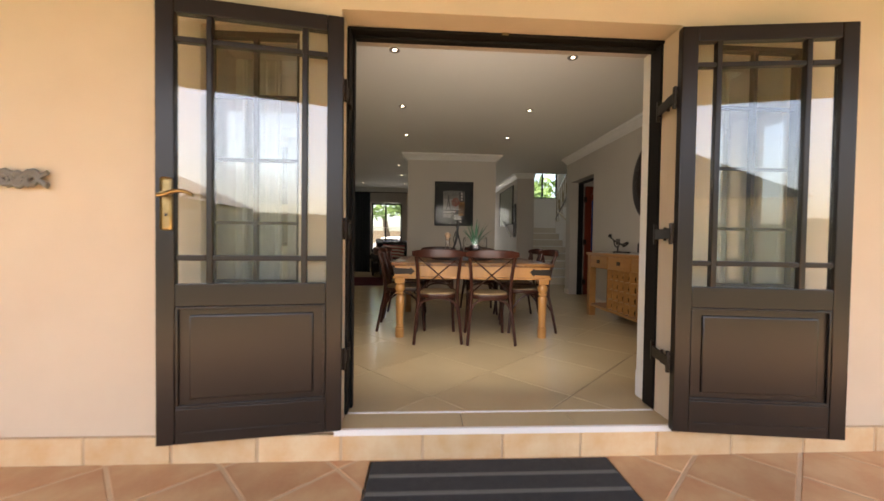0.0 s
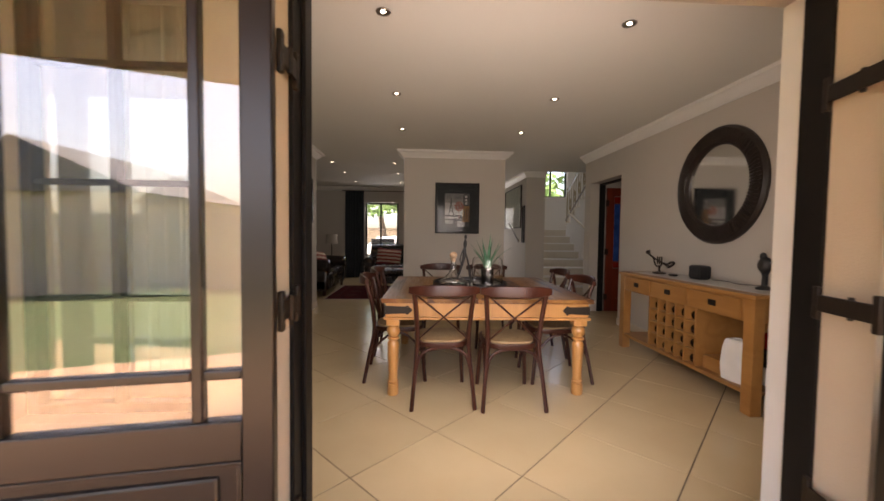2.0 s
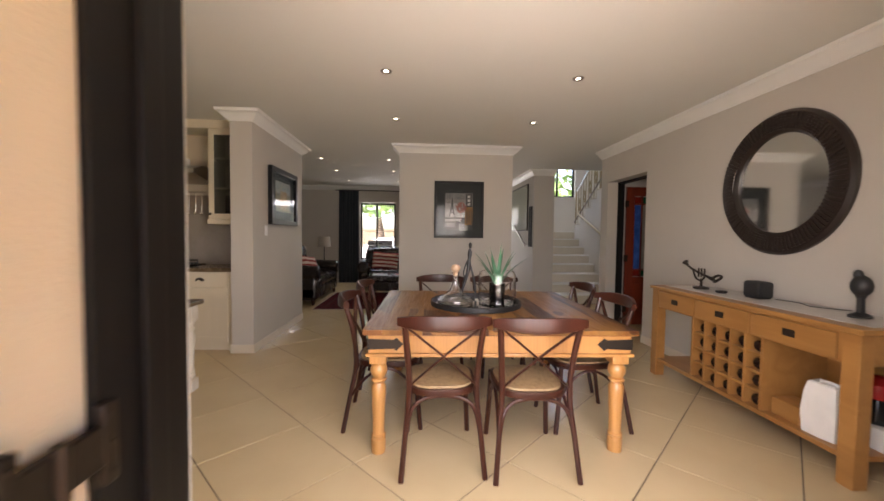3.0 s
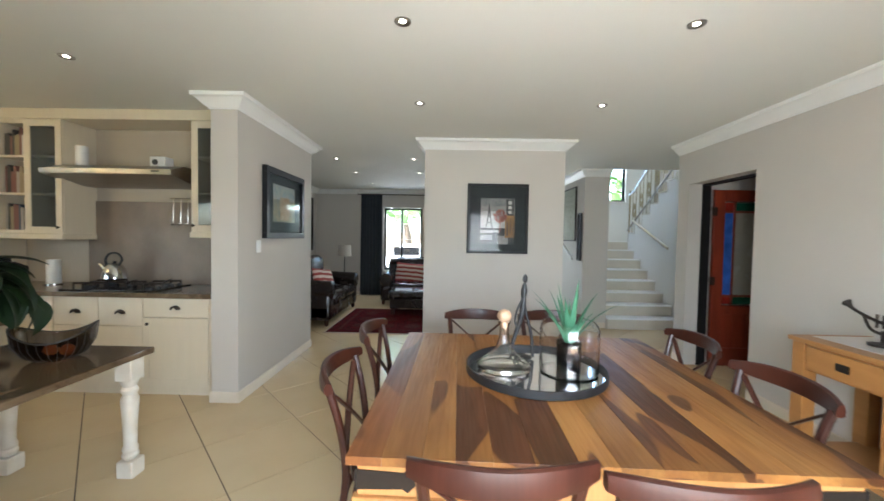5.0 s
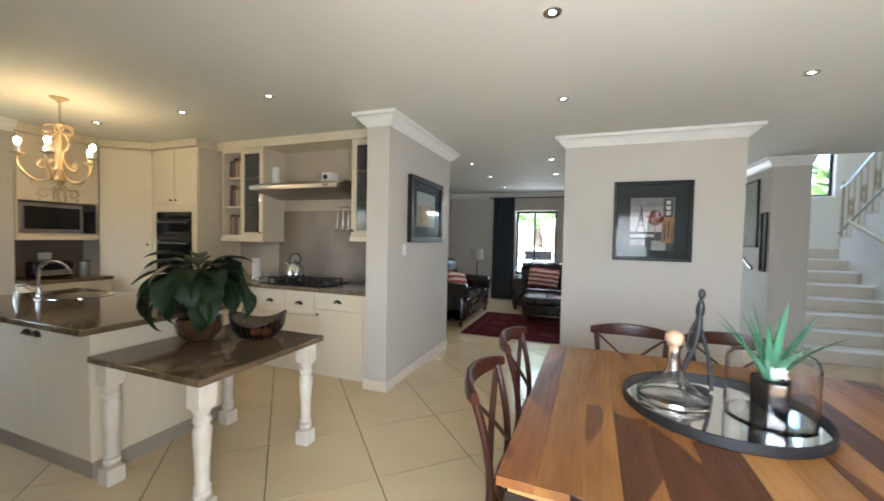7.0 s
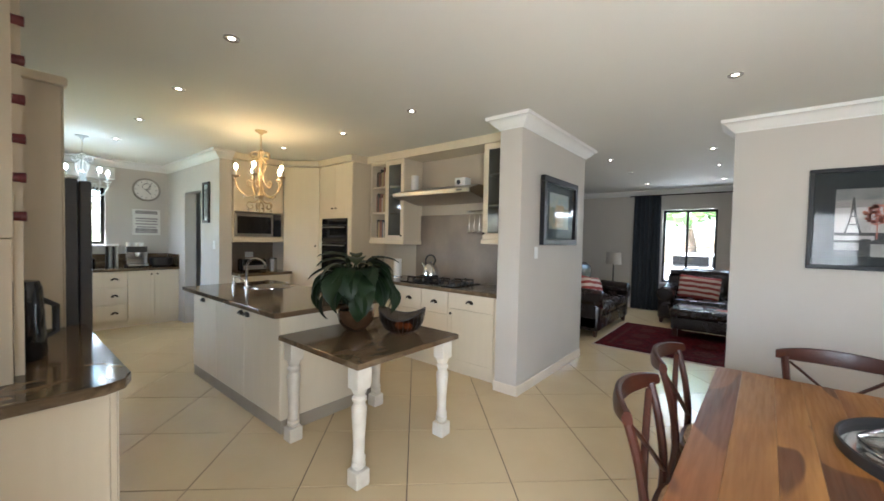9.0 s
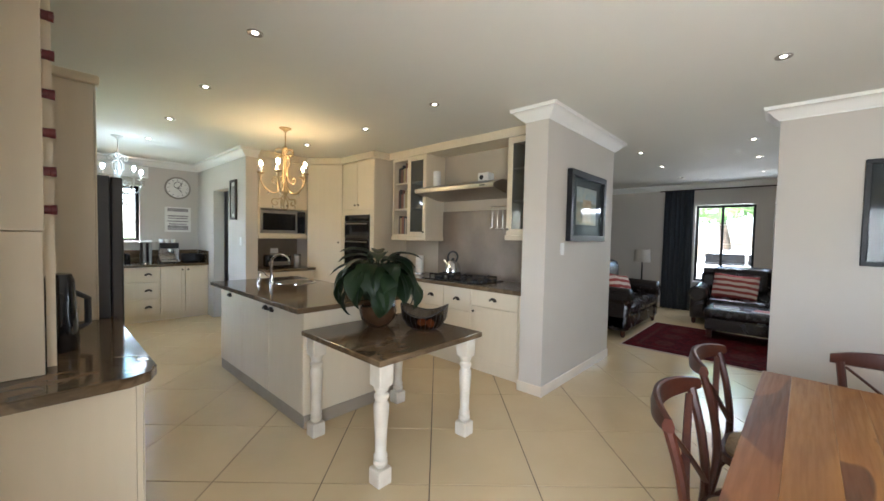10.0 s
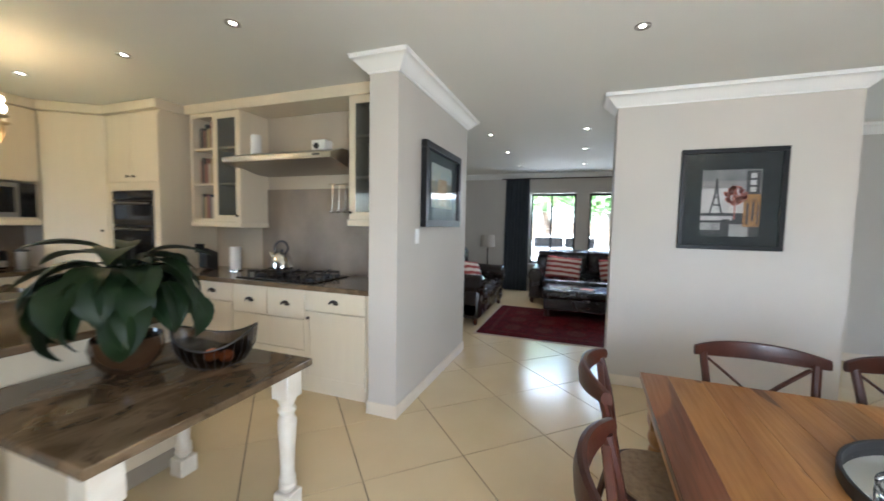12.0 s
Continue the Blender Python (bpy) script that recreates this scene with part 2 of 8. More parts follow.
def heartwood(name, pale, mid, dark, low, high, rough=0.35):
    """Sheesham board: golden sapwood, flame-shaped dark heartwood, fine growth lines and small knots."""
    m = bpy.data.materials.new(name)
    m.use_nodes = True
    t = m.node_tree
    b = t.nodes["Principled BSDF"]
    b.inputs["Specular IOR Level"].default_value = 0.38
    co, info = t.nodes.new("ShaderNodeTexCoord"), t.nodes.new("ShaderNodeObjectInfo")
    sh, shift = t.nodes.new("ShaderNodeMath"), t.nodes.new("ShaderNodeVectorMath")
    sh.operation, sh.inputs[1].default_value = "MULTIPLY", 53.0
    shift.operation = "ADD"
    t.links.new(info.outputs["Random"], sh.inputs[0])
    t.links.new(co.outputs["Object"], shift.inputs[0])
    t.links.new(sh.outputs[0], shift.inputs[1])

    def noise(scale, stretch, detail, distortion=0.0):
        mp, n = t.nodes.new("ShaderNodeMapping"), t.nodes.new("ShaderNodeTexNoise")
        mp.inputs["Scale"].default_value = stretch
        n.inputs["Scale"].default_value, n.inputs["Detail"].default_value, n.inputs["Distortion"].default_value = scale, detail, distortion
        t.links.new(shift.outputs[0], mp.inputs[0])
        t.links.new(mp.outputs[0], n.inputs["Vector"])
        return n.outputs[0]

    def ranged(v, a, c, lo, hi):
        r = t.nodes.new("ShaderNodeMapRange")
        r.interpolation_type = "SMOOTHSTEP"
        for k, x in zip((1, 2, 3, 4), (a, c, lo, hi)):
            r.inputs[k].default_value = x
        t.links.new(v, r.inputs[0])
        return r.outputs[0]

    def mixed(fac, a, c, mode="MIX"):
        x = t.nodes.new("ShaderNodeMix")
        x.data_type, x.blend_type = "RGBA", mode
        t.links.new(fac, x.inputs["Factor"])
        for v, k in ((a, "A"), (c, "B")):
            if isinstance(v, tuple):
                x.inputs[k].default_value = (*v, 1)
            else:
                t.links.new(v, x.inputs[k])
        return x.outputs["Result"]
    clouds = noise(7.0, (1, 0.22, 1), 4, 0.5)
    flame = noise(4.6, (1, 0.27, 1), 0.8, 0.7)
    fibre = noise(90.0, (1, 0.05, 1), 4)
    lines = noise(26.0, (1, 0.07, 1), 3, 1.2)
    col = mixed(ranged(clouds, 0.35, 0.68, 0.0, 0.8), pale, mid)
    col = mixed(ranged(lines, 0.52, 0.68, 0.0, 0.22), col, mid)
    heart = mixed(ranged(lines, 0.4, 0.6, 0.0, 1.0), dark, tuple(c * 1.5 for c in dark))
    col = mixed(ranged(flame, low, high, 0.0, 0.93), col, heart)
    col = mixed(ranged(fibre, 0.35, 0.75, 0.0, 0.16), col, mid, "MULTIPLY")
    knots, kr = t.nodes.new("ShaderNodeTexVoronoi"), t.nodes.new("ShaderNodeMapping")
    kr.inputs["Scale"].default_value = (1, 0.55, 1)
    knots.inputs["Scale"].default_value = 4.2
    t.links.new(shift.outputs[0], kr.inputs[0])
    t.links.new(kr.outputs[0], knots.inputs["Vector"])
    col = mixed(ranged(knots.outputs["Distance"], 0.045, 0.075, 0.85, 0.0), col, dark)
    hv = t.nodes.new("ShaderNodeHueSaturation")
    t.links.new(ranged(info.outputs["Random"], 0.0, 1.0, 0.82, 1.14), hv.inputs["Value"])
    t.links.new(col, hv.inputs["Color"])
    t.links.new(hv.outputs[0], b.inputs["Base Color"])
    t.links.new(ranged(fibre, 0.2, 0.8, rough - 0.05, rough + 0.1), b.inputs["Roughness"])
    bp = t.nodes.new("ShaderNodeBump")
    bp.inputs["Strength"].default_value, bp.inputs["Distance"].default_value = 0.03, 0.002
    t.links.new(fibre, bp.inputs["Height"])
    t.links.new(bp.outputs[0], b.inputs["Normal"])
    return m


def veined(name, base, pale, dark, rough):
    """Polished stone with slanting veins and clouds."""
    m = bpy.data.materials.new(name)
    m.use_nodes = True
    t = m.node_tree
    b = t.nodes["Principled BSDF"]
    b.inputs["Roughness"].default_value = rough
    co, mp = t.nodes.new("ShaderNodeTexCoord"), t.nodes.new("ShaderNodeMapping")
    mp.inputs["Rotation"].default_value = (0, 0, radians(38))
    mp.inputs["Scale"].default_value = (1.0, 0.55, 1.0)
    t.links.new(co.outputs["Object"], mp.inputs[0])
    n1, n2, n3 = (t.nodes.new("ShaderNodeTexNoise") for _ in range(3))
    for n, s, d in ((n1, 4.0, 1.6), (n2, 11.0, 2.0), (n3, 140.0, 0.0)):
        n.inputs["Scale"].default_value, n.inputs["Distortion"].default_value, n.inputs["Detail"].default_value = s, d, 5
        t.links.new(mp.outputs[0], n.inputs["Vector"])
    out = None
    for n, lo, hi, col, k in ((n1, 0.46, 0.66, pale, 0.85), (n2, 0.52, 0.70, dark, 0.6), (n3, 0.58, 0.75, pale, 0.4)):
        mr, mx = t.nodes.new("ShaderNodeMapRange"), t.nodes.new("ShaderNodeMix")
        mr.inputs[1].default_value, mr.inputs[2].default_value, mr.inputs[4].default_value = lo, hi, k
        t.links.new(n.outputs[0], mr.inputs[0])
        mx.data_type = "RGBA"
        mx.inputs["A"].default_value, mx.inputs["B"].default_value = (*base, 1), (*col, 1)
        t.links.new(mr.outputs[0], mx.inputs["Factor"])
        if out is not None:
            t.links.new(out, mx.inputs["A"])
        out = mx.outputs["Result"]
    t.links.new(out, b.inputs["Base Color"])
    return m


def glowing(name, colour, strength):
    m = bpy.data.materials.new(name)
    m.use_nodes = True
    b = m.node_tree.nodes["Principled BSDF"]
    b.inputs["Emission Color"].default_value = (*colour, 1)
    b.inputs["Emission Strength"].default_value = strength
    return m


def clear(name, tint=(1, 1, 1), rough=0.0, ior=1.45):
    m = bpy.data.materials.new(name)
    m.use_nodes = True
    b = m.node_tree.nodes["Principled BSDF"]
    b.inputs["Base Color"].default_value = (*tint, 1)
    b.inputs["Roughness"].default_value = rough
    b.inputs["Transmission Weight"].default_value = 1.0
    b.inputs["IOR"].default_value = ior
    return m


WALL_IN = material("greige_wall_paint", (0.53, 0.492, 0.44), 0.7, second=(0.49, 0.455, 0.407), scale=1.6, amount=0.5, bump=0.15, bump_scale=180)
WALL_OUT = material("cream_plaster", (0.66, 0.54, 0.40), 0.85, second=(0.60, 0.48, 0.35), scale=2.5, amount=0.7, bump=0.35, bump_scale=140)
CEILING = material("ceiling_paint", (0.72, 0.71, 0.655), 0.8, second=(0.68, 0.67, 0.615), scale=1.2, bump=0.08, bump_scale=120)
TRIM = material("white_trim_paint", (0.82, 0.81, 0.78), 0.45, second=(0.76, 0.75, 0.71), scale=4)
SKIRT = material("cream_skirting_tile", (0.66, 0.58, 0.46), 0.3, second=(0.58, 0.50, 0.39), scale=5)
GROUT = material("brown_grout", (0.10, 0.075, 0.052), 0.9, scale=20, bump=0.3)
TILE = material("cream_porcelain_tile", (0.60, 0.475, 0.285), 0.19, second=(0.53, 0.41, 0.24), scale=2.2, amount=0.6, vary=0.028, bump=0.02, bump_scale=30)
TERRACOTTA = material("terracotta_tile", (0.46, 0.22, 0.105), 0.6, second=(0.58, 0.37, 0.20), scale=5, amount=0.9, vary=0.12, bump=0.4, bump_scale=40, fine=0.3)
TERRA_STEP = material("glazed_terracotta", (0.64, 0.38, 0.175), 0.5, second=(0.72, 0.55, 0.34), scale=7, amount=0.9, vary=0.12, bump=0.3, bump_scale=40, fine=0.3)
TERRA_GROUT = material("sandy_grout", (0.58, 0.41, 0.26), 0.9, scale=15, bump=0.4)
DOOR_WOOD = material("black_brown_door_paint", (0.012, 0.0085, 0.007), 0.3, second=(0.015, 0.0105, 0.009), scale=3, amount=0.5, bump=0.02, bump_scale=25)
STEEL_BLACK = material("black_steel", (0.010, 0.009, 0.009), 0.5, second=(0.016, 0.014, 0.013), scale=12)
STEEL_BLACK.node_tree.nodes["Principled BSDF"].inputs["Specular IOR Level"].default_value = 0.15
IRON = material("dark_bronze_iron", (0.035, 0.026, 0.02), 0.45, 0.6, scale=20, bump=0.1)
BRASS = material("aged_brass", (0.42, 0.30, 0.14), 0.35, 1.0, second=(0.20, 0.14, 0.07), scale=25, amount=0.8)
STEEL = material("brushed_steel", (0.36, 0.335, 0.30), 0.36, 1.0, scale=8, stretch=(1, 30, 1))
CHROME = material("chrome", (0.75, 0.75, 0.75), 0.08, 1.0, scale=4)
CHAIR_WOOD = grained("mahogany_stain", (0.052, 0.0145, 0.0075), (0.022, 0.0065, 0.0038), 0.37, 4.0, "z", vary=0.1, coat=0.06)
CHAIR_WOOD.node_tree.nodes["Principled BSDF"].inputs["Specular IOR Level"].default_value = 0.3
CANE = material("woven_cane", (0.36, 0.25, 0.13), 0.6, second=(0.22, 0.14, 0.07), scale=40, amount=0.8, bump=0.8, bump_scale=220)
SAPWOOD = heartwood("sheesham_sapwood_board", (0.30, 0.142, 0.037), (0.175, 0.068, 0.016), (0.062, 0.021, 0.0075), 0.645, 0.66)
HEARTWOOD = heartwood("sheesham_heartwood_board", (0.26, 0.118, 0.030), (0.165, 0.062, 0.015), (0.056, 0.0185, 0.0068), 0.525, 0.54)
EDGE_BOARD = heartwood("sheesham_edge_board", (0.20, 0.078, 0.022), (0.135, 0.047, 0.013), (0.068, 0.022, 0.008), 0.58, 0.62)
LEG_WOOD = grained("golden_leg_wood", (0.52, 0.26, 0.085), (0.32, 0.14, 0.042), 0.37, 4.0, "z", 0.5, 0.1, 0.3)
OAK = grained("honey_oak", (0.40, 0.195, 0.058), (0.27, 0.115, 0.031), 0.4, 4.0, "y", 0.5, 0.08, 0.1)
RED_DOOR = grained("red_meranti", (0.21, 0.033, 0.013), (0.12, 0.018, 0.0075), 0.35, 4.0, "z", 0.6, 0.05, 0.2)
CREAM_CAB = material("cream_cabinet_paint", (0.66, 0.575, 0.43), 0.4, second=(0.60, 0.515, 0.375), scale=4, amount=0.35, fine=0.08, stretch=(5, 5, 0.7), bump=0.06)
ISLAND_LEG = material("distressed_cream_paint", (0.68, 0.64, 0.55), 0.5, second=(0.52, 0.45, 0.35), scale=9, amount=0.6, bump=0.2)
GRANITE = veined("brown_granite", (0.098, 0.064, 0.034), (0.19, 0.135, 0.082), (0.034, 0.021, 0.012), 0.11)
SPLASH = material("brown_stone_slab", (0.145, 0.108, 0.077), 0.36, second=(0.22, 0.172, 0.128), scale=4, amount=0.8, stretch=(1, 1, 0.7), fine=0.3)
BLACK_GLOSS = material("black_gloss", (0.008, 0.008, 0.009), 0.08, scale=4)
FRAME_BLACK = material("satin_black_frame", (0.012, 0.012, 0.013), 0.38, second=(0.02, 0.02, 0.021), scale=9)
FRAME_BLACK.node_tree.nodes["Principled BSDF"].inputs["Specular IOR Level"].default_value = 0.2
BLACK_MATT = material("black_matt", (0.015, 0.015, 0.016), 0.5, scale=14, bump=0.1)
FRIDGE = material("dark_fridge_steel", (0.06, 0.058, 0.056), 0.32, 0.7, scale=6, stretch=(1, 1, 20))
LEATHER = material("dark_brown_leather", (0.012, 0.008, 0.007), 0.25, second=(0.022, 0.014, 0.011), scale=7, bump=0.35, bump_scale=90)
CURTAIN = material("charcoal_curtain_cloth", (0.035, 0.043, 0.052), 0.9, scale=30, bump=0.3, bump_scale=300)
SHEER = material("white_sheer_cloth", (0.80, 0.79, 0.75), 0.9, scale=20)
LINEN = material("linen_shade_cloth", (0.46, 0.42, 0.37), 0.9, scale=60, bump=0.3, bump_scale=300)
WHITE_PLASTIC = material("white_plastic", (0.78, 0.77, 0.74), 0.35, scale=8)
PAPER = material("white_paper", (0.76, 0.74, 0.70), 0.8, scale=10)
MAT_RUBBER = material("charcoal_doormat_pile", (0.025, 0.026, 0.028), 0.95, second=(0.05, 0.05, 0.052), scale=30, bump=0.9, bump_scale=300)
MAT_STRIPE = material("grey_doormat_stripe", (0.14, 0.14, 0.13), 0.95, scale=40, bump=0.8, bump_scale=300)
LEAF = material("dark_green_leaf", (0.006, 0.015, 0.0045), 0.5, second=(0.012, 0.027, 0.0075), scale=14, amount=0.8)
LEAF.node_tree.nodes["Principled BSDF"].inputs["Specular IOR Level"].default_value = 0.3
ALOE = material("pale_green_succulent", (0.045, 0.15, 0.075), 0.4, second=(0.09, 0.23, 0.13), scale=12, amount=0.7)
CLAY = material("brown_glazed_pot", (0.085, 0.040, 0.018), 0.16, second=(0.035, 0.020, 0.011), scale=7, amount=0.9)
GLASS = clear("clear_glass")
SMOKED = clear("smoked_glass", (0.20, 0.175, 0.155))
MIRROR = material("mirror_silver", (0.86, 0.87, 0.87), 0.015, 1.0, scale=2, second=(0.85, 0.86, 0.86))
LAMP_GLOW = glowing("lamp_glow", (1.0, 0.88, 0.66), 2.6)
BULB_GLOW = glowing("bulb_glow", (1.0, 0.74, 0.40), 5)
COOL_GLOW = glowing("cool_bulb_glow", (0.85, 0.95, 1.0), 4)
KITCHEN_WALL = material("beige_kitchen_paint", (0.47, 0.41, 0.32), 0.65, second=(0.42, 0.36, 0.28), scale=2, bump=0.1)
STAIR = material("pale_stair_tile", (0.66, 0.60, 0.49), 0.4, second=(0.58, 0.52, 0.42), scale=5)
STAIR_PAINT = material("stair_wall_paint", (0.78, 0.76, 0.71), 0.7, second=(0.73, 0.71, 0.66), scale=2, bump=0.1)

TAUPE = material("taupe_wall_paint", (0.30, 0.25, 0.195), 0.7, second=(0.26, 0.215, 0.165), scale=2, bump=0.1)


def pane_material(name, least, most, tint=(0.95, 0.97, 0.96)):
    """Window glass: a clear sheet with a mirror gloss that grows at a slant."""
    m = bpy.data.materials.new(name)
    m.use_nodes = True
    t = m.node_tree
    t.nodes.remove(t.nodes["Principled BSDF"])
    tr, gl = t.nodes.new("ShaderNodeBsdfTransparent"), t.nodes.new("ShaderNodeBsdfGlossy")
    gl.inputs["Roughness"].default_value = 0.01
    tr.inputs[0].default_value = (*tint, 1)
    lw, pw, mr, mx = (t.nodes.new(k) for k in ("ShaderNodeLayerWeight", "ShaderNodeMath", "ShaderNodeMapRange", "ShaderNodeMixShader"))
    pw.operation = "POWER"
    pw.inputs[1].default_value = 3.5
    mr.inputs[3].default_value, mr.inputs[4].default_value = least, most
    t.links.new(lw.outputs["Facing"], pw.inputs[0])
    t.links.new(pw.outputs[0], mr.inputs[0])
    t.links.new(mr.outputs[0], mx.inputs[0])
    t.links.new(tr.outputs[0], mx.inputs[1])
    t.links.new(gl.outputs[0], mx.inputs[2])
    t.links.new(mx.outputs[0], t.nodes["Material Output"].inputs[0])
    return m


PANE = pane_material("window_pane", 0.11, 0.7)
PICTURE_GLASS = pane_material("picture_glass", 0.013, 0.09)
# Grey tint in the last pane stands in for the shaded cabinet interior.
SHADE_TINTED_GLASS = pane_material("shade_tinted_glass", 0.03, 0.2, (0.60, 0.63, 0.64))


def glass_part(name, bm, parent, mat=None, label=""):
    ob = part(name, bm, mat or PANE, parent, label)
    ob.visible_shadow = False
    return ob


# ---- structure ----
CEIL = 2.6


def wall(name, axis, p0, p1, a0, a1, mat, label, z0=0.0, z1=CEIL, holes=()):
    """A wall from a0 to a1 along one axis, p0..p1 thick, with openings (a, b, low, high)."""
    bm = bmesh.new()

    def piece(a, b, lo, hi):
        if b - a > 1e-4 and hi - lo > 1e-4:
            if axis == "x":
                box(bm, a, p0, lo, b, p1, hi)
            else:
                box(bm, p0, a, lo, p1, b, hi)
    at = a0
    for a, b, lo, hi in sorted(holes):
        piece(at, a, z0, z1)
        piece(a, b, z0, lo)
        piece(a, b, hi, z1)
        at = b
    piece(at, a1, z0, z1)
    return struct(name, bm, mat, label, "wall")


def moulding(name, path, profile, mat, label, category="cornice"):
    """Sweeps a profile (distance out of the wall, height) along a line of plan points, mitred; the room lies to the left."""
    P = [Vector(p) for p in path]
    bm = bmesh.new()
    rings = []
    for i, p in enumerate(P):
        ns = []
        for a, b in ((i - 1, i), (i, i + 1)):
            if 0 <= a and b < len(P):
                d = (P[b] - P[a]).normalized()
                ns.append(Vector((-d.y, d.x)))
        if len(ns) == 2:
            n = (ns[0] + ns[1]).normalized()
            n = n / max(n.dot(ns[0]), 0.2)
        else:
            n = ns[0]
        rings.append([bm.verts.new((p.x + n.x * o, p.y + n.y * o, z)) for o, z in profile])
    k = len(profile)
    for A, C in zip(rings, rings[1:]):
        for j in range(k):
            bm.faces.new((A[j], A[(j + 1) % k], C[(j + 1) % k], C[j]))
    bm.faces.new(rings[0][::-1])
    bm.faces.new(rings[-1])
    return struct(name, bm, mat, label, category, 30)


CORNICE = [(0.0, 2.485), (0.012, 2.485), (0.016, 2.497), (0.03, 2.503), (0.05, 2.525), (0.075, 2.552), (0.095, 2.566), (0.105, 2.568), (0.105, 2.585), (0.11, 2.588), (0.11, 2.597), (0.0, 2.597)]
SKIRTING = [(0.0, 0.001), (0.012, 0.001), (0.012, 0.085), (0.008, 0.092), (0.0, 0.092)]

# front wall of the house: the patio door and the narrow lights beside it
FRONT_HOLES = [(-6.7, -4.5, 0.9, 2.1), (-1.04, -0.56, 0.72, 2.02), (-0.352, 1.430, 0.0, 2.124), (1.63, 2.16, 0.72, 2.06)]
wall("wall_front", "x", 1.90, 2.06, -8.2, 5.2, WALL_OUT, "cream plastered outside wall round the patio door", -0.17, 3.2, [(a, b, max(c, -0.17) if c else -0.17, d) for a, b, c, d in FRONT_HOLES])
wall("wall_front_kitchen", "x", 2.062, 2.16, -7.95, -1.76, WALL_IN, "greige painted inner face of the kitchen front wall", 0, CEIL, [(-6.7, -4.5, 0.9, 2.1)])
wall("wall_front_inside", "x", 2.062, 2.25, -1.759, 2.87, WALL_IN, "greige painted inner face of the front wall", 0, CEIL, [(-1.04, -0.56, 0.72, 2.02), (-0.352, 1.452, 0.0, 2.124), (1.63, 2.16, 0.72, 2.06)])
wall("wall_right", "y", 2.87, 3.12, 2.06, 7.1, WALL_IN, "greige wall with the mirror and sideboard", holes=[(5.96, 6.90, 0.0, 2.12)])
wall("wall_right_return", "x", 6.96, 7.1, 3.12, 5.2, WALL_IN, "greige wall beside the stair hall")
wall("wall_picture", "x", 6.94, 7.2, -0.21, 1.44, WALL_IN, "freestanding greige wall behind the dining table with a framed print")
wall("wall_nib", "y", -1.93, -1.70, 5.625, 7.30, WALL_IN, "greige wall end between kitchen and living room")
wall("wall_kitchen_back", "x", 6.36, 6.56, -6.2, -1.93, KITCHEN_WALL, "beige kitchen wall behind the hob")
wall("wall_living_front", "x", 7.08, 7.30, -3.4, -1.93, WALL_IN, "greige living room wall behind the kitchen")
wall("wall_kitchen_left", "y", -6.2, -6.0, 4.68, 6.36, WALL_IN, "kitchen wall behind the microwave cabinet")
wall("wall_scullery_side", "x", 4.52, 4.68, -7.95, -5.66, WALL_IN, "greige scullery wall with a doorway and a picture", holes=[(-7.08, -6.36, 0.0, 2.1)])
wall("wall_scullery_end", "y", -8.15, -7.95, 1.90, 6.4, WALL_IN, "greige scullery wall with window, clock and sign", holes=[(3.05, 3.69, 1.25, 2.15)])
wall("wall_passage_back", "x", 6.2, 6.4, -7.95, -6.2, WALL_IN, "wall of the passage behind the scullery")
wall("wall_living_left", "y", -3.4, -3.2, 7.3, 11.7, WALL_IN, "greige living room wall with a tall painting")
wall("wall_living_back", "x", 11.7, 11.9, -3.4, 1.45, WALL_IN, "greige living room wall with two windows", holes=[(-1.52, -0.57, 0.62, 2.16), (-0.31, 0.64, 0.62, 2.16)])
wall("wall_hall_back", "x", 12.6, 12.8, 1.3, 2.5, WALL_IN, "end of the entrance hall with a glazed door", holes=[(1.55, 2.15, 0.0, 2.1)])
wall("wall_hall_side", "y", 1.25, 1.45, 11.7, 12.8, WALL_IN, "short hall wall past the living room")
wall("wall_pier", "y", 2.30, 2.70, 8.65, 12.8, WALL_IN, "greige pier between hall and stairs", z1=CEIL)
wall("wall_stair_back", "x", 11.7, 11.9, 2.70, 5.2, STAIR_PAINT, "tall stairwell wall with an enlarged window", 0, 5.2, [(2.80, 4.40, 2.40, 4.5)])
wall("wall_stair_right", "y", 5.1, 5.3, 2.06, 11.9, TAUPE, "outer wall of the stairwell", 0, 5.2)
wall("wall_stair_upper_left", "y", 2.50, 2.70, 8.65, 11.7, STAIR_PAINT, "upper stairwell wall", 2.601, 5.2)
wall("wall_stair_upper_front", "x", 8.4, 8.6, 2.5, 5.1, STAIR_PAINT, "upper stairwell wall above the hall ceiling", 2.85, 5.2)

bm = bmesh.new()
for x0, y0, x1, y1 in ((-8.15, 2.06, -3.4, 6.56), (-3.4, 2.06, 2.70, 12.8), (2.70, 2.06, 5.2, 8.6)):
    box(bm, x0, y0, CEIL, x1, y1, CEIL + 0.2)
struct("ceiling", bm, CEILING, "smooth off-white ceiling with recessed downlights", "ceiling")
struct("ceiling_stairwell", boxm(2.5, 8.4, 5.2, 5.3, 11.9, 5.3), CEILING, "high pale ceiling over the stairwell", "ceiling")

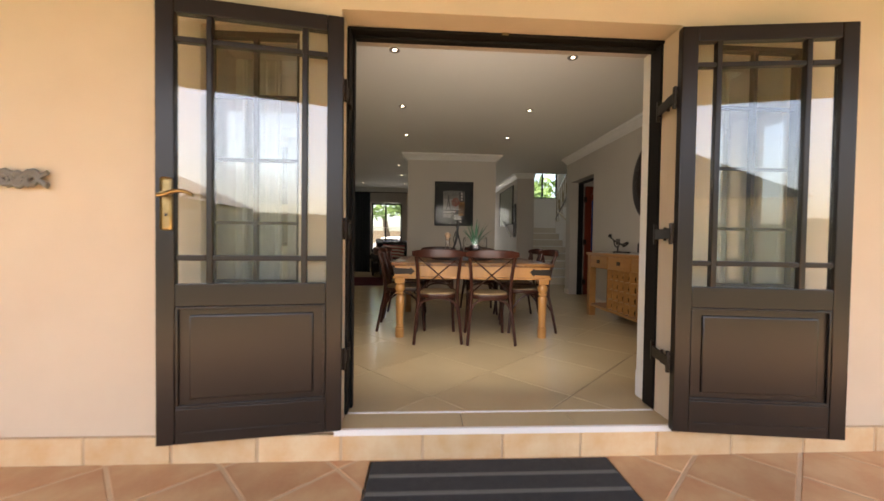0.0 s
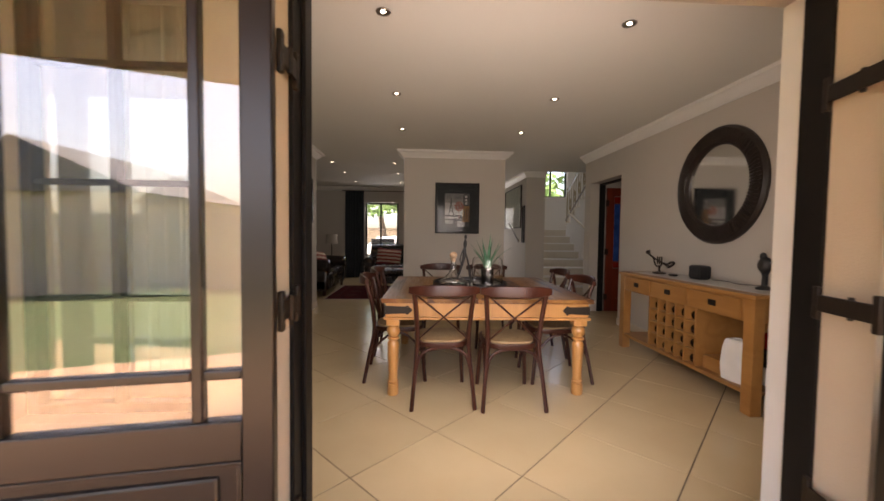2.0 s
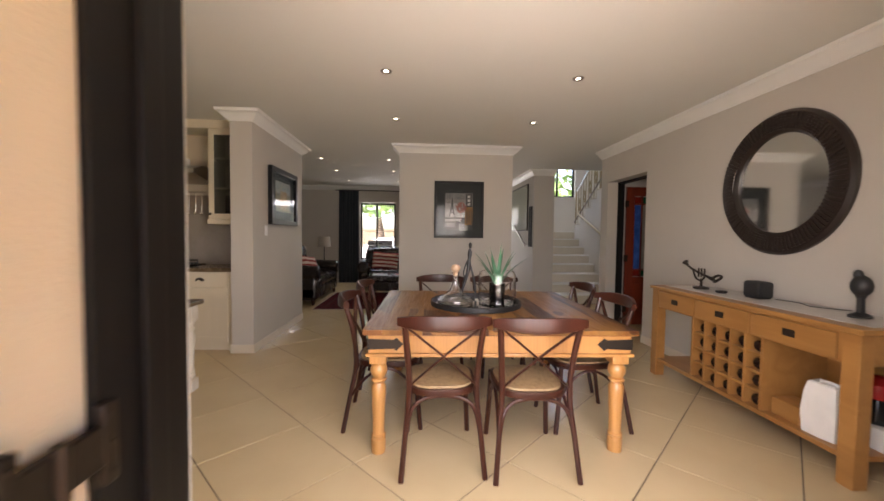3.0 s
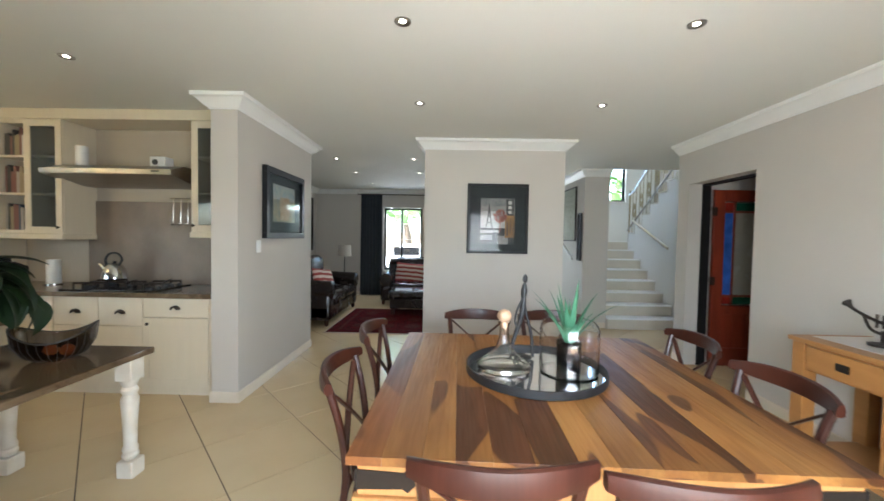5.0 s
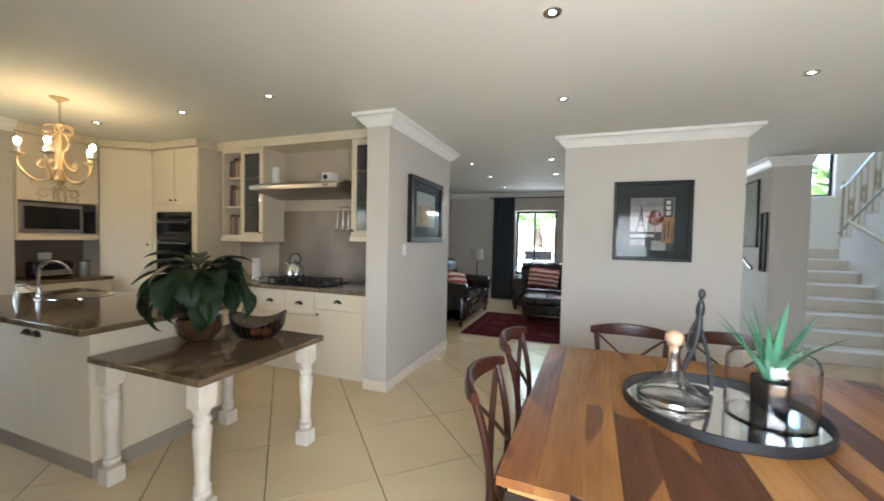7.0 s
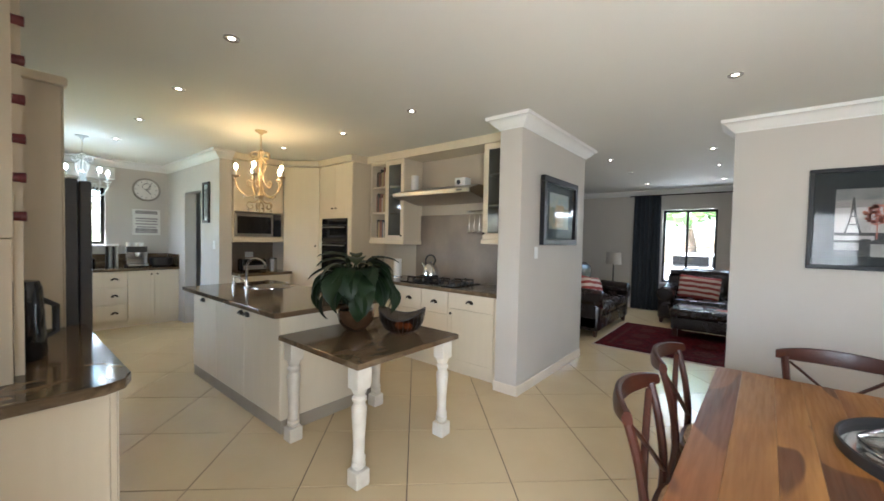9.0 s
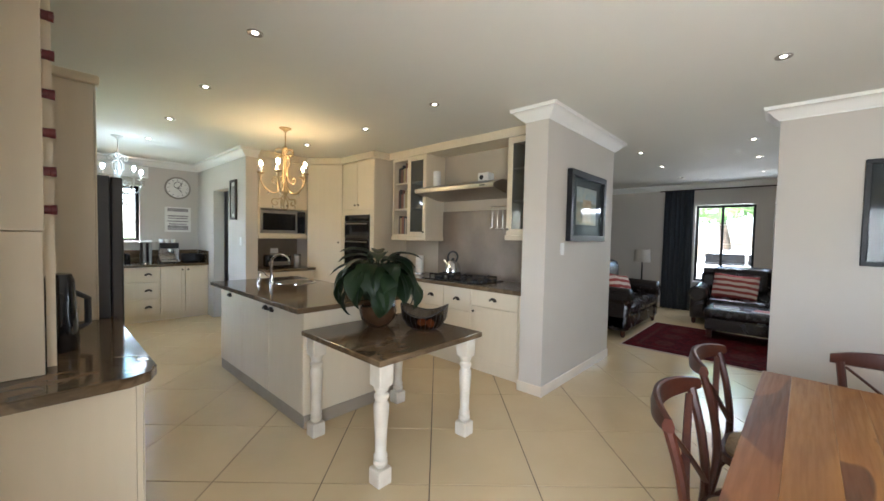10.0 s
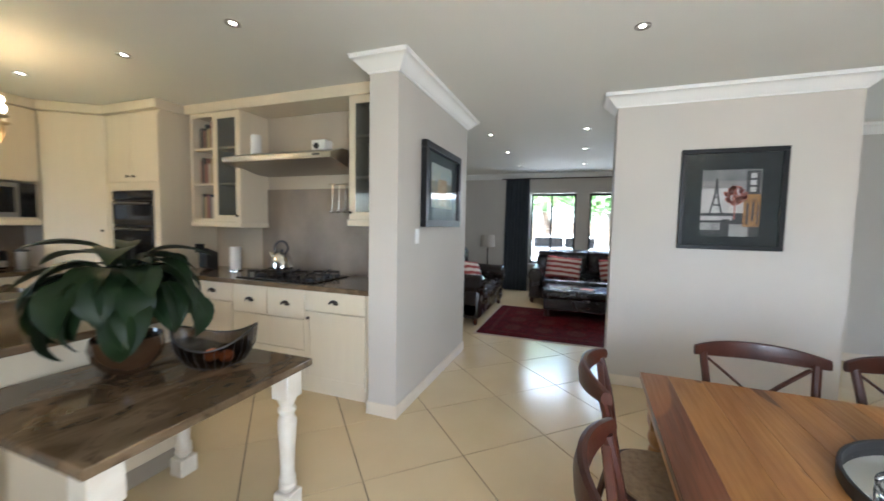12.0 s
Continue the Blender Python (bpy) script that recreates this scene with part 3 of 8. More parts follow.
moulding("cornice_dining_right", [(2.87, 2.25), (2.87, 7.1)], CORNICE, TRIM, "white moulded cornice along the dining room wall")
moulding("cornice_front", [(-1.758, 2.25), (2.87, 2.25)], CORNICE, TRIM, "white moulded cornice over the patio door")
moulding("cornice_picture_wall", [(-0.21, 7.2), (-0.21, 6.94), (1.44, 6.94), (1.44, 7.2)], [(-o, z) for o, z in CORNICE], TRIM, "white moulded cornice round the freestanding wall")
moulding("cornice_nib", [(-1.93, 5.75), (-1.93, 5.625), (-1.70, 5.625), (-1.70, 7.30), (-3.2, 7.30)], [(-o, z) for o, z in CORNICE], TRIM, "white moulded cornice round the wall end")
moulding("cornice_living", [(-3.2, 7.3), (-3.2, 11.7), (1.3, 11.7)], [(-o, z) for o, z in CORNICE], TRIM, "white moulded cornice round the living room")
moulding("cornice_pier", [(2.30, 12.6), (2.30, 8.65), (2.70, 8.65)], [(-o, z) for o, z in CORNICE], TRIM, "white moulded cornice on the pier")
moulding("cornice_scullery", [(-7.95, 2.16), (-7.95, 4.52), (-5.66, 4.52), (-5.66, 4.68)], [(-o, z) for o, z in CORNICE], TRIM, "white moulded cornice round the scullery")
for nm, path in (("right", [(2.87, 7.1), (2.87, 6.90)]), ("right_long", [(2.87, 5.96), (2.87, 2.25)]), ("picture_wall", [(-0.21, 7.2), (-0.21, 6.94), (1.44, 6.94), (1.44, 7.2)]), ("nib", [(-1.93, 5.66), (-1.93, 5.625), (-1.70, 5.625), (-1.70, 7.30)]), ("living", [(-3.2, 7.3), (-3.2, 11.7), (1.3, 11.7)]), ("hall", [(2.30, 12.6), (2.30, 8.65), (2.70, 8.65)]), ("door", [(1.452, 2.25), (2.87, 2.25)])):
    flip = nm in ("picture_wall", "nib", "living", "hall")
    moulding("baseboard_" + nm, path, [((-o if flip else -o if nm.startswith("right") else o), z) for o, z in SKIRTING], SKIRT, "low cream tile skirting", "baseboard")

# ---- floors and ground ----
struct("floor", boxm(-8.15, 2.062, -0.17, 5.2, 12.8, -0.004), GROUT, "cream porcelain tiles laid diagonally with brown grout", "floor")
struct("ground", boxm(-400, -400, -0.6, 400, 400, -0.24), material("lawn_grass", (0.07, 0.11, 0.03), 0.95, second=(0.11, 0.13, 0.05), scale=0.9, amount=0.9, bump=0.9, bump_scale=30), "short green lawn round the house", "ground")
struct("patio_slab", boxm(-5.0, -1.9, -0.24, 5.2, 1.90, -0.161), TERRA_GROUT, "terracotta tiled patio laid diagonally", "patio")
struct("patio_roof", boxm(-8.2, -1.45, 2.75, 5.2, 1.9, 2.95), material("dark_soffit_boards", (0.16, 0.11, 0.07), 0.7, scale=4), "dark boarded roof over the patio", "roof")
for nm, x in (("a", -4.6), ("b", 4.7)):
    struct("patio_column_" + nm, boxm(x - 0.17, -1.4, -0.168, x + 0.17, -1.06, 2.75, 0.01), WALL_OUT, "square cream plastered patio column", "column")
roof_bm = boxm(-8.4, 1.7, 3.2, 5.4, 8.398, 3.35)
box(roof_bm, -8.4, 8.399, 3.2, 2.498, 13.0, 3.35)
struct("house_roof", roof_bm, material("roof_slab", (0.2, 0.12, 0.09), 0.8, scale=3), "flat roof slab of the house", "roof")
struct("boundary_wall", boxm(-14, -8.3, -0.24, 14, -8.1, 1.75), WALL_OUT, "cream plastered garden boundary wall", "wall")

# ---- patio door and side lights ----


def step_and_threshold():
    step = struct("doorstep", boxm(-5.0, 1.8745, -0.16, 5.2, 1.899, -0.031), TERRA_GROUT, "terracotta tile upstand along the house wall", "step")
    x = -4.9
    rnd = random.Random(3)
    while x < 5.0:
        w = 0.415
        hi = 0.0
        part("tile", boxm(x + 0.006, 1.868 + rnd.uniform(-0.003, 0.003), -0.165, x + w - 0.006, 1.884, -0.028 + hi, 0.006), TERRA_STEP, step)
        x += w
    sill = struct("threshold", boxm(-0.350, 1.8855, -0.05, 1.428, 2.062, -0.012), GROUT, "tiled door threshold with white metal edge strips", "threshold")
    x = -0.349
    for w in (0.64, 0.60, 0.536):
        part("tile", boxm(x + 0.002, 1.882, -0.012, x + w - 0.002, 2.05, -0.001, 0.002), TILE, sill)
        x += w
    part("edge_strip", boxm(-0.37, 1.862, -0.03, 1.44, 1.881, 0.002, 0.002), TRIM, sill, "white front edge strip")
    part("edge_strip", boxm(-0.336, 2.046, -0.012, 1.414, 2.061, 0.003, 0.002), TRIM, sill, "white inner edge strip")


step_and_threshold()


def door_frame():
    fr = thing("patio_door_frame", pose(0, 0, 0), "black painted timber frame round the double doors", "door frame")
    fr["kind"] = "structure"
    part("jamb", boxm(-0.3515, 2.025, 0.004, -0.337, 2.222, 2.107, 0.003), STEEL_BLACK, fr)
    part("jamb", boxm(1.415, 2.055, 0.004, 1.4295, 2.155, 2.107, 0.003), STEEL_BLACK, fr)
    part("head", boxm(-0.3515, 2.045, 2.1075, 1.4295, 2.155, 2.1235, 0.003), STEEL_BLACK, fr)
    part("rebate", boxm(-0.3365, 2.10, 0.006, -0.322, 2.145, 2.09, 0.003), STEEL_BLACK, fr)
    part("rebate", boxm(-0.322, 2.10, 2.091, 1.414, 2.145, 2.107, 0.003), STEEL_BLACK, fr)
    part("lock_keep", boxm(0.49, 2.036, 2.109, 0.53, 2.0445, 2.122, 0.003), BRASS, fr, "small brass bolt keep")
    part("reveal", boxm(1.4305, 2.156, 0.004, 1.4515, 2.2495, 2.122, 0.003), TRIM, fr, "cream plastered inner reveal")
    part("stop_block", boxm(1.44, 2.2505, 0.001, 1.475, 2.275, 0.16, 0.004), TRIM, fr, "white tile end at the reveal foot")
    return fr


door_frame()


def leaf(name, m, label, handle, straps):
    """One glazed door leaf; its hinge edge stands at the origin and it runs along x."""
    d = thing(name, m, label, "door")
    d["kind"] = "structure"
    W, H, T = 0.82, 2.05, 0.022
    part("stile", boxm(0, -T, 0.0, 0.078, T, H, 0.005), DOOR_WOOD, d)
    part("stile", boxm(W - 0.078, -T, 0.0, W, T, H, 0.005), DOOR_WOOD, d)
    for lo, hi in ((0.0, 0.165), (0.64, 0.745), (1.975, H)):
        part("rail", boxm(0.0785, -T + 0.001, lo, W - 0.0785, T - 0.001, hi, 0.004), DOOR_WOOD, d)
    bm = boxm(0.079, -0.008, 0.166, W - 0.079, 0.008, 0.639)
    box(bm, 0.135, -0.019, 0.205, W - 0.135, 0.019, 0.60, 0.009)
    part("panel", bm, DOOR_WOOD, d, "raised and fielded lower panel")
    bm = bmesh.new()
    for s in (-1, 1):
        y0, y1 = sorted((s * 0.009, s * 0.0205))
        for a in ((0.0795, 0.1665, W - 0.0795, 0.179), (0.0795, 0.626, W - 0.0795, 0.6385), (0.0795, 0.179, 0.092, 0.626), (W - 0.092, 0.179, W - 0.0795, 0.626)):
            box(bm, a[0], y0, a[1], a[2], y1, a[3], 0.003)
        box(bm, 0.10, min(s * 0.0215, s * 0.027), 0.045, W - 0.10, max(s * 0.0215, s * 0.027), 0.056, 0.002)
    part("moulding", bm, DOOR_WOOD, d)
    xs, zs = (0.0785, 0.182, 0.60, W - 0.0785), (0.745, 0.865, 1.86, 1.975)
    for x in xs[1:3]:
        part("glazing_bar", boxm(x - 0.014, -0.017, zs[0], x + 0.014, 0.017, zs[3], 0.005), DOOR_WOOD, d)
    for z in zs[1:3]:
        for a, b in ((xs[0], xs[1] - 0.0145), (xs[1] + 0.0145, xs[2] - 0.0145), (xs[2] + 0.0145, xs[3])):
            part("glazing_bar", boxm(a, -0.0165, z - 0.013, b, 0.0165, z + 0.013, 0.005), DOOR_WOOD, d)
    for i in range(3):
        for j in range(3):
            glass_part("pane", boxm(xs[i] + 0.001, -0.0025, zs[j] + 0.001, xs[i + 1] - 0.001, 0.0025, zs[j + 1] - 0.001), d)
    back = m.inverted()
    (ax, ay), (bx_, by_) = straps
    along = Vector((bx_ - ax, by_ - ay, 0))
    turn = math.degrees(math.atan2(along.y, along.x))
    for z in (0.35, 1.02, 1.72):
        bm = bmesh.new()
        put = back @ pose(ax, ay, z, 0, 0, turn)
        n = along.length
        box(bm, 0.02, -0.006, -0.028, n - 0.02, 0.006, 0.028, 0.003, put)
        for u in (0.0, n - 0.024):
            box(bm, u, -0.008, -0.056, u + 0.024, 0.008, 0.056, 0.004, put)
        tube(bm, [put @ Vector((n * 0.45, -0.007, -0.036)), put @ Vector((n * 0.45, -0.007, 0.036))], 0.008, 10)
        for u in (0.012, n - 0.012):
            for w in (-0.04, 0.0, 0.04):
                box(bm, u - 0.004, -0.0105, w - 0.004, u + 0.004, -0.0085, w + 0.004, 0.001, put)
        part("hinge", bm, IRON, d, "dark bronze strap hinge")
    if handle:
        hd = part("lock_plate", boxm(W - 0.075, -0.032, 0.99, W - 0.027, -0.0225, 1.23, 0.012), BRASS, d, "aged brass lock plate")
        bm = tubem([(W - 0.05, -0.03, 1.15), (W - 0.05, -0.075, 1.15)], 0.010, 10)
        tube(bm, smooth_through([(W - 0.035, -0.075, 1.142), (W - 0.06, -0.078, 1.146), (W - 0.10, -0.076, 1.162), (W - 0.14, -0.072, 1.164), (W - 0.175, -0.07, 1.148)], 5), 0.009, 10)
        part("lever", bm, BRASS, hd, "curved brass lever")
        part("keyhole", lathem([(0.007, 0), (0.007, 0.004)], 10), BLACK_MATT, hd).matrix_basis = pose(W - 0.05, -0.0305, 1.06, 90)
    return d


leaf("door_1", pose(-0.333, 1.868, 0.005, 0, 0, 180 + 8.5) @ Matrix.Diagonal((1, -1, 1, 1)), "black-brown glazed timber door leaf folded open against the wall", True, ((-0.331, 1.895), (-0.331, 2.045)))
leaf("door_2", pose(1.358, 1.815, 0.005, 0, 0, -7.7), "black-brown glazed timber door leaf folded back on its hinges", False, ((1.352, 1.832), (1.408, 2.065)))


def side_light(name, x0, x1, z0, z1, curtain):
    w = thing(name, pose(0, 0, 0), "narrow window beside the patio door with black bars", "window")
    w["kind"] = "structure"
    for a in ((x0, z0, x0 + 0.03, z1), (x1 - 0.03, z0, x1, z1), (x0 + 0.03, z0, x1 - 0.03, z0 + 0.03), (x0 + 0.03, z1 - 0.03, x1 - 0.03, z1)):
        part("window_frame", boxm(a[0], 1.95, a[1], a[2], 1.99, a[3], 0.003), STEEL_BLACK, w)
    xm = (x0 + x1) / 2
    part("glazing_bar", boxm(xm - 0.01, 1.955, z0 + 0.03, xm + 0.01, 1.985, z1 - 0.03), STEEL_BLACK, w)
    for k in range(1, 4):
        z = z0 + (z1 - z0) * k / 4
        for a, b in ((x0 + 0.03, xm - 0.01), (xm + 0.01, x1 - 0.03)):
            part("glazing_bar", boxm(a, 1.958, z - 0.008, b, 1.982, z + 0.008), STEEL_BLACK, w)
    glass_part("pane", boxm(x0 + 0.031, 1.968, z0 + 0.031, x1 - 0.031, 1.972, z1 - 0.031), w)
    c0, c1 = curtain
    folded("sheer_curtain", c0, c1, 2.30, 0.05, 2.3, SHEER, "long white sheer curtain beside the patio door", 0.025, 14)


def folded(name, x0, x1, y, z0, z1, mat, label, depth=0.04, folds=8, category="curtain"):
    """Hanging cloth with upright folds, wider below."""
    bm = bmesh.new()
    n, rows = folds * 8, 6
    rnd = random.Random(len(name) + folds)
    ph = [rnd.uniform(0, 6.28) for _ in range(3)]
    grid = []
    for j in range(rows + 1):
        z = z1 + (z0 - z1) * j / rows
        spread = 1 + 0.05 * j / rows
        row = []
        for i in range(n + 1):
            u = i / n
            a = math.sin(u * folds * 6.283 + 0.5 * math.sin(u * 9 + ph[0])) + 0.35 * math.sin(u * folds * 2.3 * 6.283 + ph[1] + j * 0.2)
            row.append(bm.verts.new(((x0 + x1) / 2 + (u - 0.5) * (x1 - x0) * spread, y + depth * a * (0.75 + 0.25 * j / rows), z)))
        grid.append(row)
    for A, C in zip(grid, grid[1:]):
        for i in range(n):
            bm.faces.new((A[i], A[i + 1], C[i + 1], C[i]))
    ob = solid(name, bm, mat, pose(0, 0, 0), label, category, sharp=80)
    mod = ob.modifiers.new("cloth", "SOLIDIFY")
    mod.thickness = 0.004
    return ob


side_light("window_1", -1.04, -0.56, 0.72, 2.02, (-1.06, -0.80))
side_light("window_2", 1.63, 2.16, 0.72, 2.06, (1.60, 2.02))


def doormat():
    m = thing("doormat", pose(0.43, 1.36, -0.166), "charcoal doormat with grey stripes before the step", "doormat")
    part("base", boxm(-0.62, -0.5, 0, 0.62, 0.5, 0.008, 0.003), material("brown_mat_rubber", (0.10, 0.07, 0.05), 0.8, scale=20), m, "brown rubber backing edge")
    part("pile", boxm(-0.605, -0.485, 0.008, 0.605, 0.485, 0.017, 0.004), MAT_RUBBER, m)
    for y in (0.36, 0.235, -0.235, -0.36):
        part("stripe", boxm(-0.60, y - 0.011, 0.017, 0.60, y + 0.011, 0.0195), MAT_STRIPE, m, "thin grey stripe")


doormat()


def wall_scroll():
    bm = bmesh.new()
    for k, x in enumerate((-0.11, -0.045, 0.02, 0.085)):
        s = 1 if k % 2 else -1
        tube(bm, [(x + 0.035 * math.cos(a) * (1 - a / 14), -0.015, s * 0.03 * math.sin(a) * (1 - a / 14)) for a in (i * 0.45 for i in range(22))], 0.008, 8)
    tube(bm, [(-0.15 + 0.03 * i, -0.012, 0.022 * math.sin(i * 1.1)) for i in range(11)], 0.011, 8)
    tube(bm, [(-0.15 + 0.03 * i, -0.012, -0.022 * math.sin(i * 1.1)) for i in range(11)], 0.009, 8)
    solid("wall_ornament", bm, material("weathered_metal", (0.23, 0.21, 0.19), 0.6, 0.5, scale=18, amount=0.8), pose(-1.885, 1.885, 1.235) @ Matrix.Diagonal((1.0, 1.0, 1.45, 1)), "weathered grey metal scroll ornament on the outside wall", "ornament")


wall_scroll()

# ---- dining room ----


def dining_chair(m):
    """Bentwood cross-back chair; faces +y, the origin on the floor under the seat."""
    c = thing("dining_chair", m, "dark mahogany cross-back bentwood chair with a woven cane seat", "chair", "chairs round the dining table")
    for s in (-1, 1):
        part("rear_leg", tubem(smooth_through([(s * 0.225, -0.285, 0.0), (s * 0.205, -0.245, 0.22), (s * 0.185, -0.205, 0.45), (s * 0.195, -0.225, 0.66), (s * 0.212, -0.27, 0.838)], 4), [0.015] * 8 + [0.017] * 9, 8), CHAIR_WOOD, c)
        part("front_leg", tubem(smooth_through([(s * 0.20, 0.225, 0.0), (s * 0.185, 0.20, 0.25), (s * 0.18, 0.19, 0.44)], 4), 0.016, 8), CHAIR_WOOD, c)
        part("side_arch", tubem(bent((s * 0.205, -0.24, 0.23), (s * 0.185, 0.0, 0.60), (s * 0.192, 0.205, 0.23), 10), 0.010, 8), CHAIR_WOOD, c)
    part("back_arch", tubem(smooth_through([(-0.205, -0.245, 0.20), (-0.17, -0.22, 0.36), (-0.08, -0.20, 0.415), (0.08, -0.20, 0.415), (0.17, -0.22, 0.36), (0.205, -0.245, 0.20)], 4), 0.011, 8), CHAIR_WOOD, c)
    part("front_arch", tubem(smooth_through([(-0.188, 0.205, 0.24), (-0.15, 0.20, 0.37), (-0.07, 0.195, 0.41), (0.07, 0.195, 0.41), (0.15, 0.20, 0.37), (0.188, 0.205, 0.24)], 4), 0.010, 8), CHAIR_WOOD, c)
    bm = bmesh.new()
    n, rings = 14, []
    for i in range(n + 1):
        u = -1 + 2 * i / n
        x, y = u * 0.25, -0.258 - 0.082 * (1 - u * u)
        h = 0.042 * (1 - 0.45 * abs(u) ** 3)
        zc = 0.850 + 0.004 * (1 - u * u)
        rings.append([bm.verts.new((x, y + dy * 0.016, zc + dz * h)) for dy, dz in ((-1, -0.8), (-1.15, 0), (-0.7, 0.9), (0, 1), (0.7, 0.9), (1.15, 0), (1, -0.8), (0, -1))])
    for A, C in zip(rings, rings[1:]):
        for k in range(8):
            bm.faces.new((A[k], A[(k + 1) % 8], C[(k + 1) % 8], C[k]))
    bm.faces.new(rings[0][::-1])
    bm.faces.new(rings[-1])
    part("top_rail", bm, CHAIR_WOOD, c)
    for s in (-1, 1):
        part("cross_brace", tubem(bent((s * 0.178, -0.208 - 0.004 * s, 0.49), (0, -0.24 - 0.01 * s, 0.66), (-s * 0.192, -0.272, 0.815), 8), 0.014, 8, 0.0065), CHAIR_WOOD, c)
    outline = []
    for k in range(32):
        a = 2 * math.pi * k / 32
        ca, sa = math.cos(a), math.sin(a)
        x = 0.205 * math.copysign(abs(ca) ** 0.6, ca)
        y = 0.215 * math.copysign(abs(sa) ** 0.6, sa)
        outline.append((x * (1 + 0.22 * y), y))

    def slab(k0, z0, z1, soft):
        b = bmesh.new()
        rr = []
        for f, z in ((k0 - soft, z0), (k0, z0 + soft), (k0, z1 - soft), (k0 - soft, z1)):
            rr.append([b.verts.new((x * f, y * f, z)) for x, y in outline])
        for A, C in zip(rr, rr[1:]):
            for k in range(32):
                b.faces.new((A[k], A[(k + 1) % 32], C[(k + 1) % 32], C[k]))
        b.faces.new(rr[0][::-1])
        b.faces.new(rr[-1])
        return b
    part("seat_frame", slab(1.0, 0.425, 0.46, 0.008), CHAIR_WOOD, c)
    part("seat", slab(0.90, 0.452, 0.472, 0.009), CANE, c, "tan woven cane seat")
    return c


first = dining_chair(pose(0.22, 3.72, 0, 0, 0, 1))
for x, y, rz in ((0.73, 3.67, -1.5), (0.30, 5.07, 178), (0.87, 5.08, 181), (-0.12, 4.17, -90), (-0.11, 4.84, -92), (1.22, 4.08, 91), (1.27, 4.74, 88)):
    copy_thing(first, pose(x, y, 0, 0, 0, rz))


def dining_table():
    t = thing("dining_table", pose(0.585, 4.388, 0, 0, 0, -1.6), "sheesham wood dining table with iron corner straps and turned legs", "table")
    x0, x1, y0, y1 = -0.80, 0.815, -0.765, 0.77
    boards = [(0.115, EDGE_BOARD), (0.13, SAPWOOD), (0.105, SAPWOOD), (0.12, HEARTWOOD), (0.13, HEARTWOOD), (0.14, SAPWOOD), (0.12, SAPWOOD), (0.13, SAPWOOD), (0.13, SAPWOOD), (0.14, HEARTWOOD), (0.13, SAPWOOD), (0.12, SAPWOOD), (0.13, HEARTWOOD)]
    k = (x1 - x0) / sum(w for w, _ in boards)
    x = x0
    for w, wood in boards:
        w *= k
        part("board", boxm(x + 0.0002, y0, 0.728, x + w - 0.0002, y1, 0.757, 0.0012), wood, t)
        x += w
    for bx in ((x0 + 0.008, y0 + 0.008, x1 - 0.008, y0 + 0.06), (x0 + 0.008, y1 - 0.06, x1 - 0.008, y1 - 0.008), (x0 + 0.008, y0 + 0.061, x0 + 0.06, y1 - 0.061), (x1 - 0.06, y0 + 0.061, x1 - 0.008, y1 - 0.061)):
        part("edge_moulding", boxm(bx[0], bx[1], 0.7222, bx[2], bx[3], 0.7278, 0.0025), EDGE_BOARD, t)
    a = 0.03
    for bx in ((x0 + a, y0 + a, x1 - a, y0 + a + 0.03), (x0 + a, y1 - a - 0.03, x1 - a, y1 - a)):
        part("apron", boxm(bx[0], bx[1], 0.615, bx[2], bx[3], 0.7215, 0.003), LEG_WOOD, t)
    for bx in ((x0 + a, y0 + a + 0.031, x0 + a + 0.03, y1 - a - 0.031), (x1 - a - 0.03, y0 + a + 0.031, x1 - a, y1 - a - 0.031)):
        part("apron", boxm(bx[0], bx[1], 0.615, bx[2], bx[3], 0.7215, 0.003), LEG_WOOD, t)
    part("lower_moulding", boxm(x0 + 0.015, y0 + 0.015, 0.594, x1 - 0.015, y0 + 0.05, 0.6145, 0.005), LEG_WOOD, t)
    prof = [(0.042, 0.0), (0.044, 0.01), (0.044, 0.085), (0.036, 0.092), (0.043, 0.10), (0.043, 0.11), (0.035, 0.118), (0.037, 0.2), (0.043, 0.34), (0.045, 0.40), (0.030, 0.425), (0.046, 0.435), (0.046, 0.448), (0.032, 0.455), (0.046, 0.475), (0.052, 0.50), (0.046, 0.525), (0.032, 0.54), (0.048, 0.548), (0.052, 0.56), (0.052, 0.5935)]
    for lx in (x0 + 0.085, x1 - 0.085):
        for ly in (y0 + 0.085, y1 - 0.085):
            bm = lathem(prof, 20, (lx, ly, 0))
            box(bm, lx - 0.05, ly - 0.05, 0.545, lx + 0.05, ly + 0.05, 0.5935, 0.006)
            part("leg", bm, LEG_WOOD, t)
    for s, bx in ((1, x0 + 0.029), (-1, x1 - 0.029)):
        bm = bmesh.new()
        pts = [(0, -0.032), (0.15, -0.026), (0.165, -0.038), (0.205, 0.0), (0.165, 0.038), (0.15, 0.026), (0, 0.032)]
        lo = [bm.verts.new((bx + s * px, y0 + 0.029, 0.668 + pz)) for px, pz in pts]
        hi = [bm.verts.new((bx + s * px, y0 + 0.024, 0.668 + pz)) for px, pz in pts]
        bm.faces.new(lo)
        bm.faces.new(hi[::-1])
        for i in range(7):
            bm.faces.new((lo[i], lo[(i + 1) % 7], hi[(i + 1) % 7], hi[i]))
        box(bm, bx - s * 0.004 - 0.0025, y0 + 0.024, 0.636, bx - s * 0.004 + 0.0025, y0 + 0.20, 0.70)
        part("corner_strap", bm, IRON, t, "black iron arrow-shaped corner strap")


dining_table()
TT = 0.757


